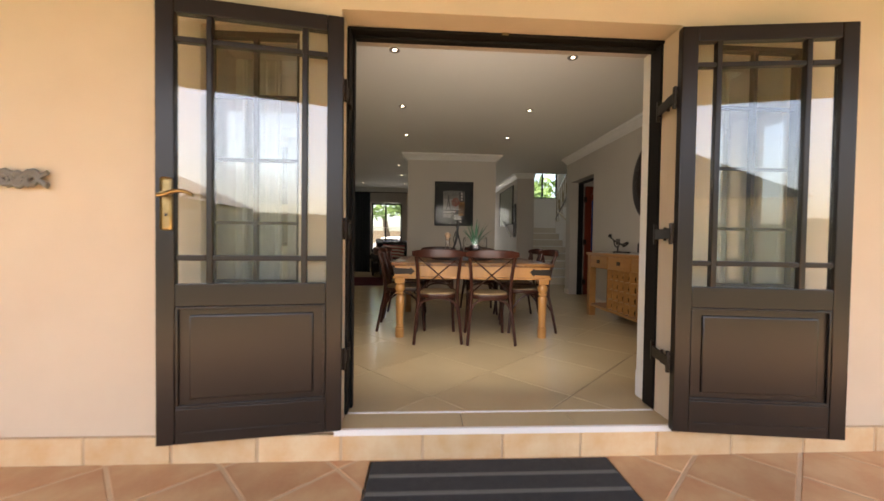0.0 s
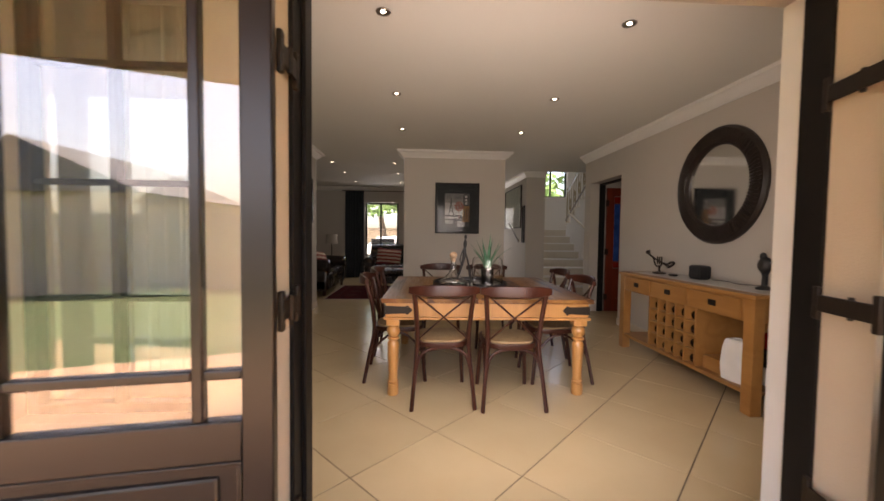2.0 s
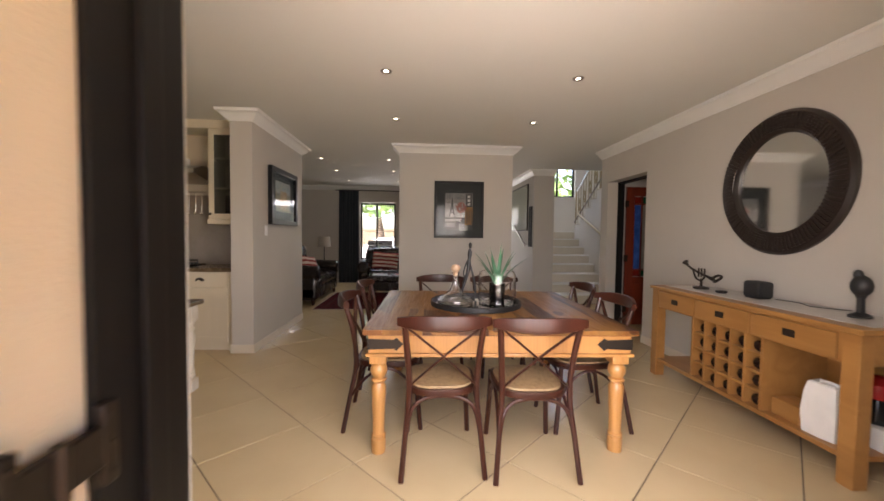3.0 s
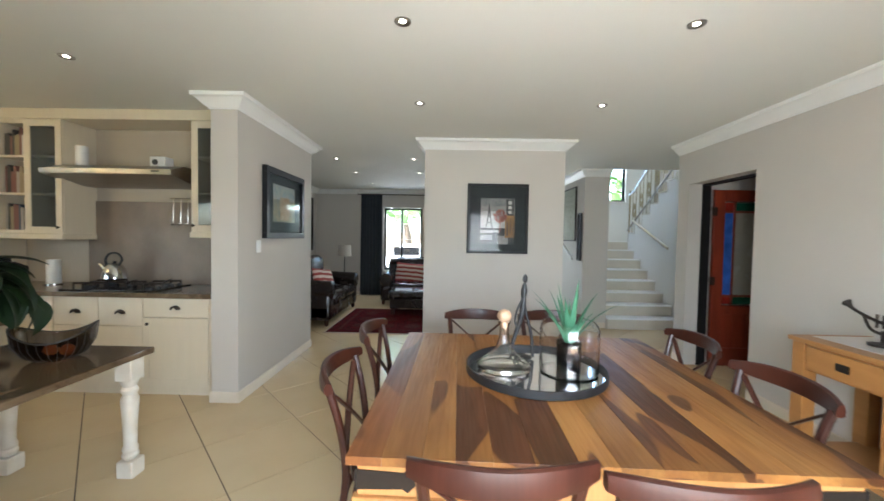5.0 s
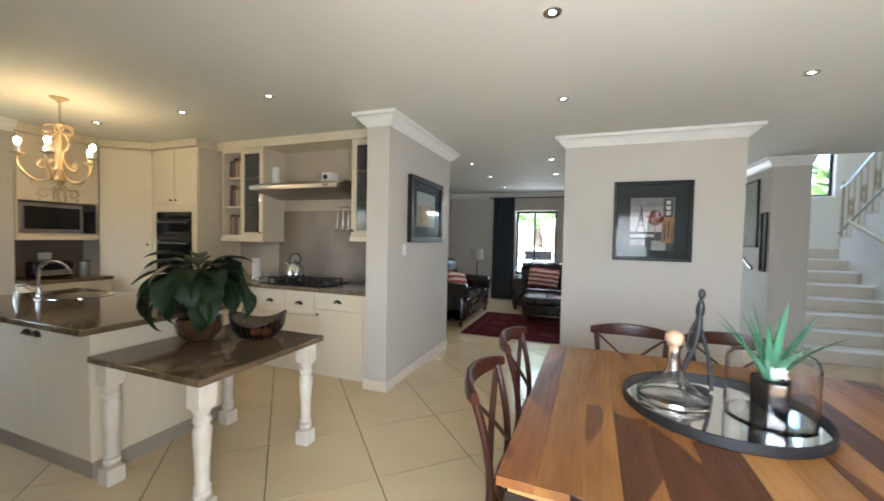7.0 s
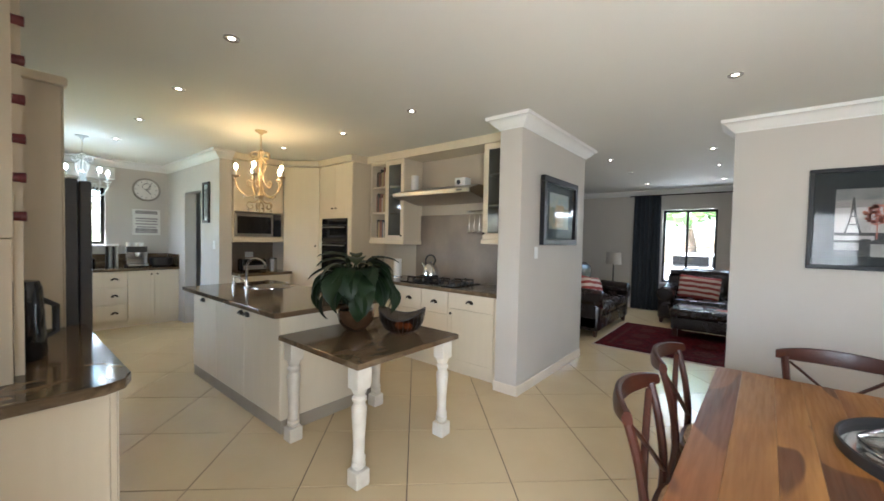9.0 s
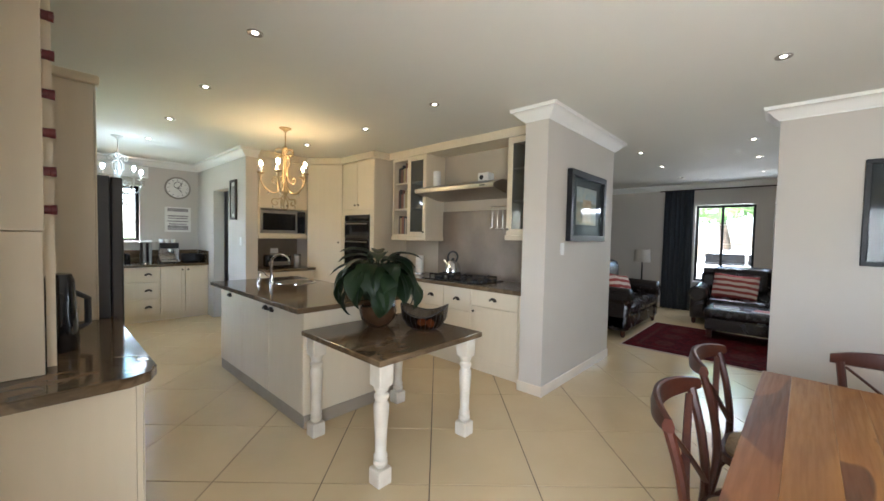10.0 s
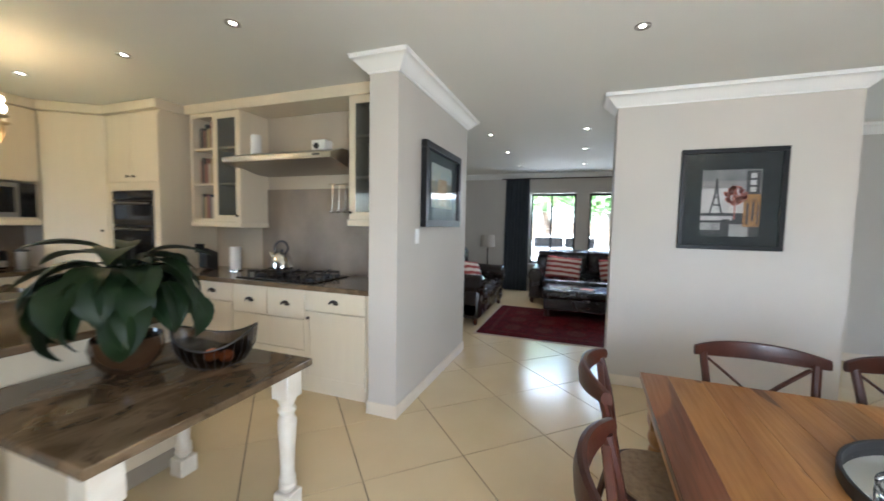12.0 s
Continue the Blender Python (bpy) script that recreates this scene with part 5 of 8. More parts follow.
def red_door():
    d = thing("door_3", pose(3.135, 6.862, 0.0), "red-stained timber door with stained glass standing open", "door")
    d["kind"] = "structure"
    W, H = 0.80, 2.05
    part("stile", boxm(0, -0.02, 0.01, 0.12, 0.02, H, 0.004), RED_DOOR, d)
    part("stile", boxm(W - 0.12, -0.02, 0.01, W, 0.02, H, 0.004), RED_DOOR, d)
    for a, b in ((0.01, 0.22), (0.62, 0.72), (H - 0.13, H)):
        part("rail", boxm(0.1205, -0.019, a, W - 0.1205, 0.019, b, 0.004), RED_DOOR, d)
    for k in range(4):
        x = 0.1215 + (W - 0.243) / 4 * k
        part("panel_board", boxm(x + 0.001, -0.012, 0.2205, x + (W - 0.243) / 4 - 0.001, 0.012, 0.6195, 0.003), RED_DOOR, d)
    blue, green, red = (material(n, c, 0.15, second=tuple(v * 0.5 for v in c), scale=9, amount=0.9) for n, c in (("blue_stained_glass", (0.05, 0.14, 0.50)), ("green_stained_glass", (0.02, 0.11, 0.06)), ("red_stained_glass", (0.30, 0.03, 0.02))))
    pale = material("obscure_glass", (0.34, 0.31, 0.25), 0.25, second=(0.24, 0.23, 0.19), scale=5, bump=0.3, bump_scale=60)
    x0, x1, x2, x3 = 0.121, 0.235, 0.565, W - 0.121
    z0, z1, z2, z3 = 0.721, 0.83, 1.80, H - 0.131
    for a, b, lo, hi, m in ((x0, x1, z0, z1, red), (x1, x2, z0, z1, green), (x2, x3, z0, z1, red), (x0, x1, z1, z2, blue), (x1, x2, z1, z2, pale), (x2, x3, z1, z2, blue), (x0, x1, z2, z3, red), (x1, x2, z2, z3, green), (x2, x3, z2, z3, red)):
        part("pane", boxm(a + 0.012, -0.004, lo + 0.012, b - 0.012, 0.004, hi - 0.012), m, d, "stained glass pane")
    for x in (x1, x2):
        part("glazing_bar", boxm(x - 0.012, -0.014, z0, x + 0.012, 0.014, z3, 0.003), RED_DOOR, d)
    for z in (z1, z2):
        for a, b in ((x0, x1 - 0.0125), (x1 + 0.0125, x2 - 0.0125), (x2 + 0.0125, x3)):
            part("glazing_bar", boxm(a, -0.0135, z - 0.012, b, 0.0135, z + 0.012, 0.003), RED_DOOR, d)
    for z in (0.25, 1.0, 1.8):
        part("hinge", boxm(-0.03, -0.026, z - 0.05, 0.03, -0.0205, z + 0.05, 0.002), IRON, d)
    f = thing("door_3_frame", pose(0, 0, 0), "black steel frame of the red door", "door frame")
    f["kind"] = "structure"
    part("jamb", boxm(3.02, 6.885, 0, 3.118, 6.899, 2.118, 0.002), STEEL_BLACK, f)
    part("jamb", boxm(3.02, 5.961, 0, 3.118, 5.975, 2.118, 0.002), STEEL_BLACK, f)
    part("head", boxm(3.02, 5.976, 2.10, 3.118, 6.884, 2.1185, 0.002), STEEL_BLACK, f)


red_door()

# ---- kitchen ----


def knob(parent, x, z):
    part("knob", lathem([(0.006, 0.0), (0.007, 0.012), (0.014, 0.018), (0.014, 0.024), (0.0, 0.028)], 12), IRON, parent, "dark bronze knob").matrix_basis = pose(x, -0.0, z, 90)


def cup(parent, x, z):
    bm = bmesh.new()
    rings = []
    for k in range(9):
        a = math.pi * k / 8
        rings.append([bm.verts.new((x + 0.047 * math.cos(a) * f, -d, z + 0.038 * math.sin(a) * f - 0.012)) for f, d in ((1.0, 0.0), (0.95, 0.012), (0.7, 0.022), (0.4, 0.024))])
    for A, C in zip(rings, rings[1:]):
        for j in range(3):
            bm.faces.new((A[j], A[j + 1], C[j + 1], C[j]))
    ob = part("cup_handle", bm, IRON, parent, "dark bronze cup handle")
    mod = ob.modifiers.new("wall", "SOLIDIFY")
    mod.thickness = 0.003


def unit(name, m, w, d, h, fronts, label, kick=0.1, category="cabinet", group="kitchen cabinets", mat=None):
    """A cabinet with its front at y = 0, x from 0 to w; fronts: (x0, z0, x1, z1, kind), kinds door, drawer, glass, plain."""
    mat = mat or CREAM_CAB
    c = thing(name, m, label, category, group)
    part("body", boxm(0.0, 0.0205, kick, w, d, h, 0.002), mat, c)
    if kick:
        part("plinth", boxm(0.0, 0.035, 0.0005, w, d - 0.02, kick - 0.0005), mat, c)
    for x0, z0, x1, z1, kind, *hand in fronts:
        g = 0.003
        nm = "drawer" if kind == "drawer" else "door"
        f = part(nm, boxm(x0 + g, 0.0, z0 + g, x1 - g, 0.0195, z1 - g, 0.003), mat, c)
        if kind == "door":
            bm = bmesh.new()
            b = 0.055
            for a in ((x0 + g, z0 + g, x1 - g, z0 + b), (x0 + g, z1 - b, x1 - g, z1 - g), (x0 + g, z0 + b, x0 + b, z1 - b), (x1 - b, z0 + b, x1 - g, z1 - b)):
                box(bm, a[0], -0.006, a[1], a[2], -0.0003, a[3], 0.002)
            part("door_rail", bm, mat, f)
        for kx, kz, sort in hand:
            (cup if sort == "cup" else knob)(f, kx, kz)
    return c


def face(x, y, rz):
    return pose(x, y, 0, 0, 0, rz)


# hob side: fronts look towards -y
unit("base_cabinet", face(-2.60, 5.72, 0), 0.585, 0.62, 0.875, [(0.0, 0.70, 0.585, 0.875, "drawer", (0.29, 0.785, "cup")), (0.0, 0.1, 0.585, 0.70, "door", (0.05, 0.645, "knob"))], "cream base cabinet with a drawer over a door")
unit("base_cabinet", face(-3.40, 5.72, 0), 0.798, 0.62, 0.875, [(0.0, 0.62, 0.40, 0.875, "drawer", (0.2, 0.74, "cup")), (0.40, 0.62, 0.798, 0.875, "drawer", (0.60, 0.74, "cup")), (0.0, 0.36, 0.798, 0.62, "drawer"), (0.0, 0.1, 0.798, 0.36, "drawer")], "cream base cabinet with wide pan drawers under the hob")
unit("base_cabinet", face(-4.355, 5.72, 0), 0.953, 0.62, 0.875, [(0.0, 0.70, 0.953, 0.875, "drawer", (0.25, 0.785, "cup"), (0.7, 0.785, "cup")), (0.0, 0.1, 0.476, 0.70, "door", (0.43, 0.645, "knob")), (0.476, 0.1, 0.953, 0.70, "door", (0.52, 0.645, "knob"))], "cream base cabinet with one long drawer and two doors")
part("end_filler", boxm(0.586, 0.0, 0.0, 0.668, 0.6, 0.875), CREAM_CAB, bpy.data.objects["base_cabinet"])
solid("worktop", boxm(-4.355, 5.68, 0.8755, -1.932, 6.343, 0.917, 0.006), GRANITE, pose(0, 0, 0), "polished brown granite worktop along the hob wall", "worktop")
solid("splashback", boxm(-3.68, 6.338, 0.9175, -1.934, 6.3585, 1.765, 0.002), SPLASH, pose(0, 0, 0), "brown stone splashback behind the hob", "splashback")


def wall_unit(name, x0, x1, z0, z1, open_to, label):
    """Hanging unit on the hob wall; the part left of open_to is open shelving, the rest has a glazed door."""
    c = thing(name, pose(0, 0, 0), label, "cabinet", "kitchen cabinets")
    y0, y1 = 6.0, 6.357
    for a in ((x0, z0, x0 + 0.02, z1), (x1 - 0.02, z0, x1, z1)):
        part("side_panel", boxm(a[0], y0 + 0.02, a[1], a[2], y1, a[3]), CREAM_CAB, c)
    for z in (z0, z1 - 0.02, z0 + (z1 - z0) * 0.34, z0 + (z1 - z0) * 0.67):
        part("shelf", boxm(x0 + 0.0205, y0 + 0.025, z, x1 - 0.0205, y1 - 0.013, z + 0.02), CREAM_CAB, c)
    part("back_panel", boxm(x0 + 0.0205, y1 - 0.012, z0, x1 - 0.0205, y1, z1), CREAM_CAB, c)
    part("pelmet", boxm(x0 - 0.01, y0 - 0.012, z0 - 0.055, x1 + 0.01, y1, z0 - 0.001, 0.008), CREAM_CAB, c)
    xs = open_to
    if xs > x0:
        part("side_panel", boxm(xs - 0.01, y0 + 0.02, z0 + 0.021, xs + 0.01, y1 - 0.013, z1 - 0.021), CREAM_CAB, c)
        for a in ((x0, z0, x0 + 0.025, z1), (x0 + 0.025, z1 - 0.04, xs, z1), (x0 + 0.025, z0, xs, z0 + 0.03)):
            part("face_frame", boxm(a[0], y0, a[1], a[2], y0 + 0.0195, a[3]), CREAM_CAB, c)
    d = part("door", boxm(xs + 0.002, y0, z0, xs + 0.062, y0 + 0.0195, z1, 0.003), CREAM_CAB, c)
    part("door_rail", boxm(x1 - 0.062, y0, z0, x1 - 0.002, y0 + 0.0195, z1, 0.003), CREAM_CAB, d)
    for a in ((xs + 0.0625, z0, x1 - 0.0625, z0 + 0.065), (xs + 0.0625, z1 - 0.065, x1 - 0.0625, z1)):
        part("door_rail", boxm(a[0], y0, a[1], a[2], y0 + 0.0195, a[3], 0.003), CREAM_CAB, d)
    glass_part("pane", boxm(xs + 0.06, y0 + 0.008, z0 + 0.06, x1 - 0.06, y0 + 0.011, z1 - 0.06), d, SHADE_TINTED_GLASS)
    part("knob", lathem([(0.006, 0.0), (0.007, 0.012), (0.014, 0.018), (0.014, 0.024), (0.0, 0.028)], 12), IRON, d, "dark bronze knob").matrix_basis = pose(x1 - 0.03 if xs > x0 else x0 + 0.03, y0, z0 + 0.06, 90)
    return c


wall_unit("wall_cabinet", -4.27, -3.60, 1.42, 2.50, -3.965, "cream wall cabinet, open book shelves beside a glazed door")
wall_unit("wall_cabinet", -2.36, -1.94, 1.46, 2.50, -2.36, "cream wall cabinet with a glazed door beside the hood")
solid("kitchen_bulkhead", boxm(-4.36, 5.985, 2.5015, -1.94, 6.357, 2.5985, 0.006), CREAM_CAB, pose(0, 0, 0), "cream bulkhead bridging the wall cabinets", "bulkhead")
rnd = random.Random(21)
books = [material("book_cover", c, 0.6, scale=8) for c in ((0.22, 0.10, 0.08), (0.08, 0.10, 0.13), (0.58, 0.54, 0.47), (0.07, 0.065, 0.06), (0.34, 0.27, 0.16), (0.40, 0.36, 0.31))]
for z in (1.441, 1.808, 2.165):
    x = -4.24
    while x < -4.0:
        w, h = rnd.uniform(0.016, 0.034), rnd.uniform(0.19, 0.28)
        if x + w > -3.985:
            break
        b = thing("book", pose(x, 6.08, z), "upright book on the open kitchen shelf", "book", "books on the kitchen shelf")
        bm = boxm(0, 0.0, 0, 0.0025, 0.17, h)
        box(bm, w - 0.0025, 0.0, 0, w, 0.17, h)
        box(bm, 0.0025, -0.0005, 0, w - 0.0025, 0.003, h)
        part("cover", bm, rnd.choice(books), b)
        part("pages", boxm(0.0026, 0.0035, 0.003, w - 0.0026, 0.165, h - 0.004), PAPER, b)
        x += w + 0.0015


def cooker_hood():
    h = thing("cooker_hood", pose(0, 0, 0), "brushed steel cooker hood with a slanted front", "cooker hood")
    bm = bmesh.new()
    x0, x1 = -3.66, -2.44
    sect = [(5.86, 1.975), (5.86, 2.02), (6.02, 2.075), (6.357, 2.075), (6.357, 1.90), (6.22, 1.90)]
    A = [bm.verts.new((x0, y, z)) for y, z in sect]
    C = [bm.verts.new((x1, y, z)) for y, z in sect]
    bm.faces.new(A)
    bm.faces.new(C[::-1])
    for i in range(6):
        bm.faces.new((A[i], A[(i + 1) % 6], C[(i + 1) % 6], C[i]))
    part("canopy", bm, STEEL, h)
    part("front_lip", boxm(x0, 5.852, 1.983, x1, 5.8595, 2.022, 0.002), STEEL, h)
    part("switch", boxm(-2.62, 5.846, 1.993, -2.55, 5.8515, 2.01), BLACK_MATT, h)


cooker_hood()
rl = thing("paper_roll", pose(-3.52, 6.12, 2.076), "white upright kitchen paper roll", "paper roll")
part("roll", lathem([(0.02, 0), (0.048, 0), (0.05, 0.004), (0.05, 0.196), (0.048, 0.2), (0.02, 0.2)], 20), PAPER, rl)
bx = thing("white_timer_box", pose(-2.76, 6.16, 2.076), "small white box with a dark round dial on the hood", "box")
part("box", boxm(-0.075, -0.06, 0, 0.075, 0.06, 0.11, 0.006), WHITE_PLASTIC, bx)
part("dial", lathem([(0.0, 0.0), (0.028, 0.0), (0.028, 0.006), (0.0, 0.007)], 16), BLACK_MATT, bx).matrix_basis = pose(-0.02, -0.0605, 0.055, 90)

ut = thing("utensil_rail", pose(-2.66, 6.337, 1.80), "steel rail with hanging ladles and spoons", "utensil rail")
part("rail", tubem([(-0.13, -0.03, 0), (0.10, -0.03, 0)], 0.006, 8), CHROME, ut)
for k in range(3):
    x = -0.09 + 0.075 * k
    bm = tubem([(x, -0.035, 0.01), (x, -0.037, -0.11 - 0.01 * (k % 2)), (x, -0.04, -0.24)], [0.0025, 0.0035, 0.0025], 6)
    lathe(bm, [(0.0, 0.0), (0.018, 0.004), (0.027, 0.018), (0.027, 0.02), (0.017, 0.008), (0.0, 0.005)], 14, (x, -0.045, -0.275))
    part("ladle", bm, CHROME, ut)


def hob():
    h = thing("gas_hob", pose(-2.96, 6.0, 0.9175), "black gas hob with cast iron pan supports", "hob")
    part("plate", boxm(-0.44, -0.24, 0, 0.42, 0.26, 0.010, 0.004), BLACK_GLOSS, h)
    for x, y in ((-0.29, -0.10), (-0.29, 0.14), (0.0, 0.02), (0.26, -0.10), (0.26, 0.14)):
        part("burner", lathem([(0.0, 0.010), (0.045, 0.010), (0.045, 0.022), (0.03, 0.030), (0.0, 0.031)], 18, (x, y, 0)), BLACK_MATT, h)
        bm = bmesh.new()
        for a in (0.4, 1.97, 3.54, 5.11):
            box(bm, 0.02, -0.008, 0.042, 0.12, 0.008, 0.062, 0.002, pose(x, y, 0, 0, 0, math.degrees(a)))
            box(bm, 0.108, -0.008, 0.010, 0.12, 0.008, 0.042, 0.0, pose(x, y, 0, 0, 0, math.degrees(a)))
        part("pan_support", bm, IRON, h)
    for k in range(5):
        part("control", lathem([(0.018, 0.010), (0.016, 0.030), (0.0, 0.032)], 14, (0.36, -0.18 + 0.085 * k, 0)), BLACK_MATT, h)


hob()


def kettle():
    k = thing("kettle", pose(-3.22, 6.13, 0.980), "polished steel stove kettle with a black looped handle", "kettle")
    part("body", lathem([(0.0, 0.0), (0.10, 0.0), (0.105, 0.008), (0.10, 0.05), (0.085, 0.10), (0.06, 0.14), (0.035, 0.155), (0.0, 0.16)], 28), CHROME, k)
    part("handle", tubem(smooth_through([(-0.075, 0, 0.12), (-0.09, 0, 0.19), (-0.05, 0, 0.25), (0.03, 0, 0.255), (0.075, 0, 0.20), (0.05, 0, 0.145)], 5), 0.010, 10), BLACK_MATT, k)
    part("spout", tubem([(-0.08, 0, 0.08), (-0.13, 0, 0.135), (-0.15, 0, 0.145)], [0.022, 0.016, 0.014], 12), CHROME, k)
    part("lid_knob", lathem([(0.012, 0.158), (0.016, 0.175), (0.0, 0.182)], 12), BLACK_MATT, k)


kettle()
kt = thing("kitchen_towel_holder", pose(-3.82, 6.12, 0.9175), "white paper towel roll standing on the worktop", "paper roll")
part("base", lathem([(0.0, 0), (0.07, 0), (0.07, 0.01), (0.0, 0.012)], 20), CHROME, kt)
part("roll", lathem([(0.02, 0.0125), (0.055, 0.0125), (0.055, 0.245), (0.02, 0.245)], 24), PAPER, kt)
kb = thing("knife_block", pose(-4.12, 6.06, 0.9175, 0, 0, 15), "black knife block with dark handled knives", "knife block")
part("block", boxm(-0.05, -0.09, 0.0, 0.05, 0.07, 0.20, 0.008, Matrix.Shear("XZ", 4, (0.0, -0.35))), BLACK_MATT, kb)
for k in range(5):
    part("knife", boxm(-0.035 + 0.018 * k - 0.006, -0.15, 0.185 + 0.01 * (k % 2), -0.035 + 0.018 * k + 0.006, -0.12, 0.275, 0.004), BLACK_GLOSS, kb)

# oven tower, corner pantry, microwave side
tower = unit("oven_tower", face(-5.17, 5.74, 0), 0.81, 0.615, 2.50, [(0.0, 1.80, 0.405, 2.48, "plain", (0.36, 1.86, "knob")), (0.405, 1.80, 0.81, 2.48, "plain", (0.45, 1.86, "knob")), (0.0, 0.1, 0.81, 0.95, "door", (0.4, 0.89, "knob"))], "tall cream oven tower with two upper doors", 0.1, "cabinet")
for a in ((0.0, 0.95, 0.09, 1.80), (0.72, 0.95, 0.81, 1.80), (0.09, 1.72, 0.72, 1.80)):
    part("face_frame", boxm(a[0], 0.001, a[1], a[2], 0.0195, a[3]), CREAM_CAB, tower)
part("crown", boxm(-0.02, -0.03, 2.5005, 0.83, 0.6, 2.597, 0.012), CREAM_CAB, tower)
ov = thing("double_oven", pose(-5.08, 5.735, 0.951), "black glass double oven with steel trim", "oven")
part("body", boxm(0.002, 0.006, 0.0, 0.628, 0.0245, 0.768, 0.002), BLACK_MATT, ov)
part("oven_door", boxm(0.01, -0.012, 0.02, 0.62, 0.0055, 0.40, 0.004), BLACK_GLOSS, ov)
part("oven_door", boxm(0.01, -0.012, 0.42, 0.62, 0.0055, 0.66, 0.004), BLACK_GLOSS, ov)
part("control_panel", boxm(0.01, -0.010, 0.675, 0.62, 0.0055, 0.76, 0.004), BLACK_GLOSS, ov)
for z in (0.375, 0.635):
    part("handle", tubem([(0.06, -0.012, z), (0.06, -0.045, z), (0.57, -0.045, z), (0.57, -0.012, z)], 0.009, 8), STEEL, ov)

d = Vector((-5.17, 5.74)) - Vector((-5.63, 5.41))
pan = unit("corner_pantry", face(-5.63, 5.41, math.degrees(math.atan2(d.y, d.x))), d.length, 0.35, 2.50, [(0.0, 0.1, d.length, 2.49, "plain", (d.length - 0.05, 1.30, "knob"))], "tall plain cream corner pantry door")
part("crown", boxm(-0.01, -0.03, 2.5005, d.length + 0.01, 0.3, 2.597, 0.012), CREAM_CAB, pan)

mwc = thing("microwave_cabinet", face(-5.64, 4.69, 90), "cream wall cabinet with two doors over a microwave", "cabinet", "kitchen cabinets")
part("body", boxm(0.0, 0.0205, 1.78, 0.72, 0.355, 2.50), CREAM_CAB, mwc)
for x in (0.0, 0.70):
    part("side_panel", boxm(x, 0.0205, 1.40, x + 0.02, 0.355, 1.7795), CREAM_CAB, mwc)
part("shelf", boxm(0.0205, 0.0205, 1.40, 0.6995, 0.355, 1.425), CREAM_CAB, mwc)
part("pelmet", boxm(-0.005, -0.012, 1.345, 0.725, 0.355, 1.3995, 0.006), CREAM_CAB, mwc)
for k in range(2):
    f = part("door", boxm(0.003 + 0.36 * k, 0, 1.785, 0.357 + 0.36 * k, 0.0195, 2.49, 0.003), CREAM_CAB, mwc)
    knob(f, 0.325 + 0.07 * k, 1.84)
part("crown", boxm(-0.02, -0.03, 2.5005, 0.74, 0.355, 2.597, 0.012), CREAM_CAB, mwc)
mw = thing("microwave_oven", face(-5.645, 4.715, 90) @ pose(0, 0, 1.4255), "steel microwave with a black glass door", "microwave")
part("body", boxm(0.0, 0.012, 0.0, 0.67, 0.33, 0.335, 0.006), STEEL, mw)
part("door", boxm(0.0, -0.004, 0.0, 0.54, 0.0115, 0.335, 0.005), STEEL, mw)
part("window", boxm(0.03, -0.008, 0.045, 0.51, -0.0045, 0.29, 0.002), BLACK_GLOSS, mw)
part("control_panel", boxm(0.545, -0.004, 0.0, 0.67, 0.0115, 0.335, 0.005), BLACK_GLOSS, mw)
unit("base_cabinet", face(-5.40, 4.69, 90), 0.72, 0.595, 0.875, [(0.0, 0.70, 0.72, 0.875, "drawer", (0.36, 0.785, "cup")), (0.0, 0.1, 0.36, 0.70, "door", (0.31, 0.65, "knob")), (0.36, 0.1, 0.72, 0.70, "door", (0.41, 0.65, "knob"))], "cream base cabinet under the microwave")
solid("worktop", boxm(-5.995, 4.69, 0.8755, -5.37, 5.42, 0.917, 0.006), GRANITE, pose(0, 0, 0), "short brown granite worktop under the microwave", "worktop")
solid("splashback", boxm(-5.998, 4.69, 0.9175, -5.985, 5.42, 1.34), SPLASH, pose(0, 0, 0), "brown stone splashback under the microwave", "splashback")
to = thing("toaster", face(-5.62, 4.80, 90) @ pose(0, 0, 0.9175), "black and steel long-slot toaster", "toaster")
part("body", boxm(0, 0, 0.008, 0.36, 0.17, 0.19, 0.025), BLACK_GLOSS, to)
part("trim", boxm(0.02, -0.004, 0.03, 0.34, -0.0005, 0.09, 0.002), STEEL, to)
part("lever", boxm(0.361, 0.07, 0.10, 0.385, 0.10, 0.115, 0.004), BLACK_MATT, to)
bo = thing("steel_canister", pose(-5.62, 5.25, 0.9175), "tall brushed steel canister", "canister")
part("body", lathem([(0.0, 0), (0.05, 0), (0.052, 0.005), (0.052, 0.17), (0.0, 0.172)], 20), STEEL, bo)
part("lid", lathem([(0.053, 0.1725), (0.05, 0.19), (0.0, 0.195)], 20), BLACK_MATT, bo)

# island
isl = thing("kitchen_island", pose(-4.47, 3.86, 0), "cream kitchen island cabinet with panelled doors", "island")
part("body", boxm(0.0, 0.0205, 0.1, 1.80, 0.84, 0.858, 0.003), CREAM_CAB, isl)
part("plinth", boxm(0.0, 0.005, 0.0005, 1.815, 0.86, 0.0995, 0.003), material("grey_plinth", (0.34, 0.29, 0.22), 0.5, scale=6), isl, "darker skirting plinth")
for k in range(3):
    f = part("door", boxm(0.6 * k + 0.003, 0, 0.105, 0.6 * k + 0.597, 0.0195, 0.855, 0.003), CREAM_CAB, isl)
    if k:
        cup(f, 0.6 * k + (0.55 if k == 1 else 0.06), 0.80)
    else:
        cup(f, 0.28, 0.80)
part("end_panel", boxm(1.8005, 0.0, 0.1, 1.812, 0.86, 0.858, 0.002), CREAM_CAB, isl)
solid("island_worktop", boxm(-4.62, 3.80, 0.8585, -2.635, 4.76, 0.897, 0.006), GRANITE, pose(0, 0, 0), "polished brown granite worktop of the island", "worktop")


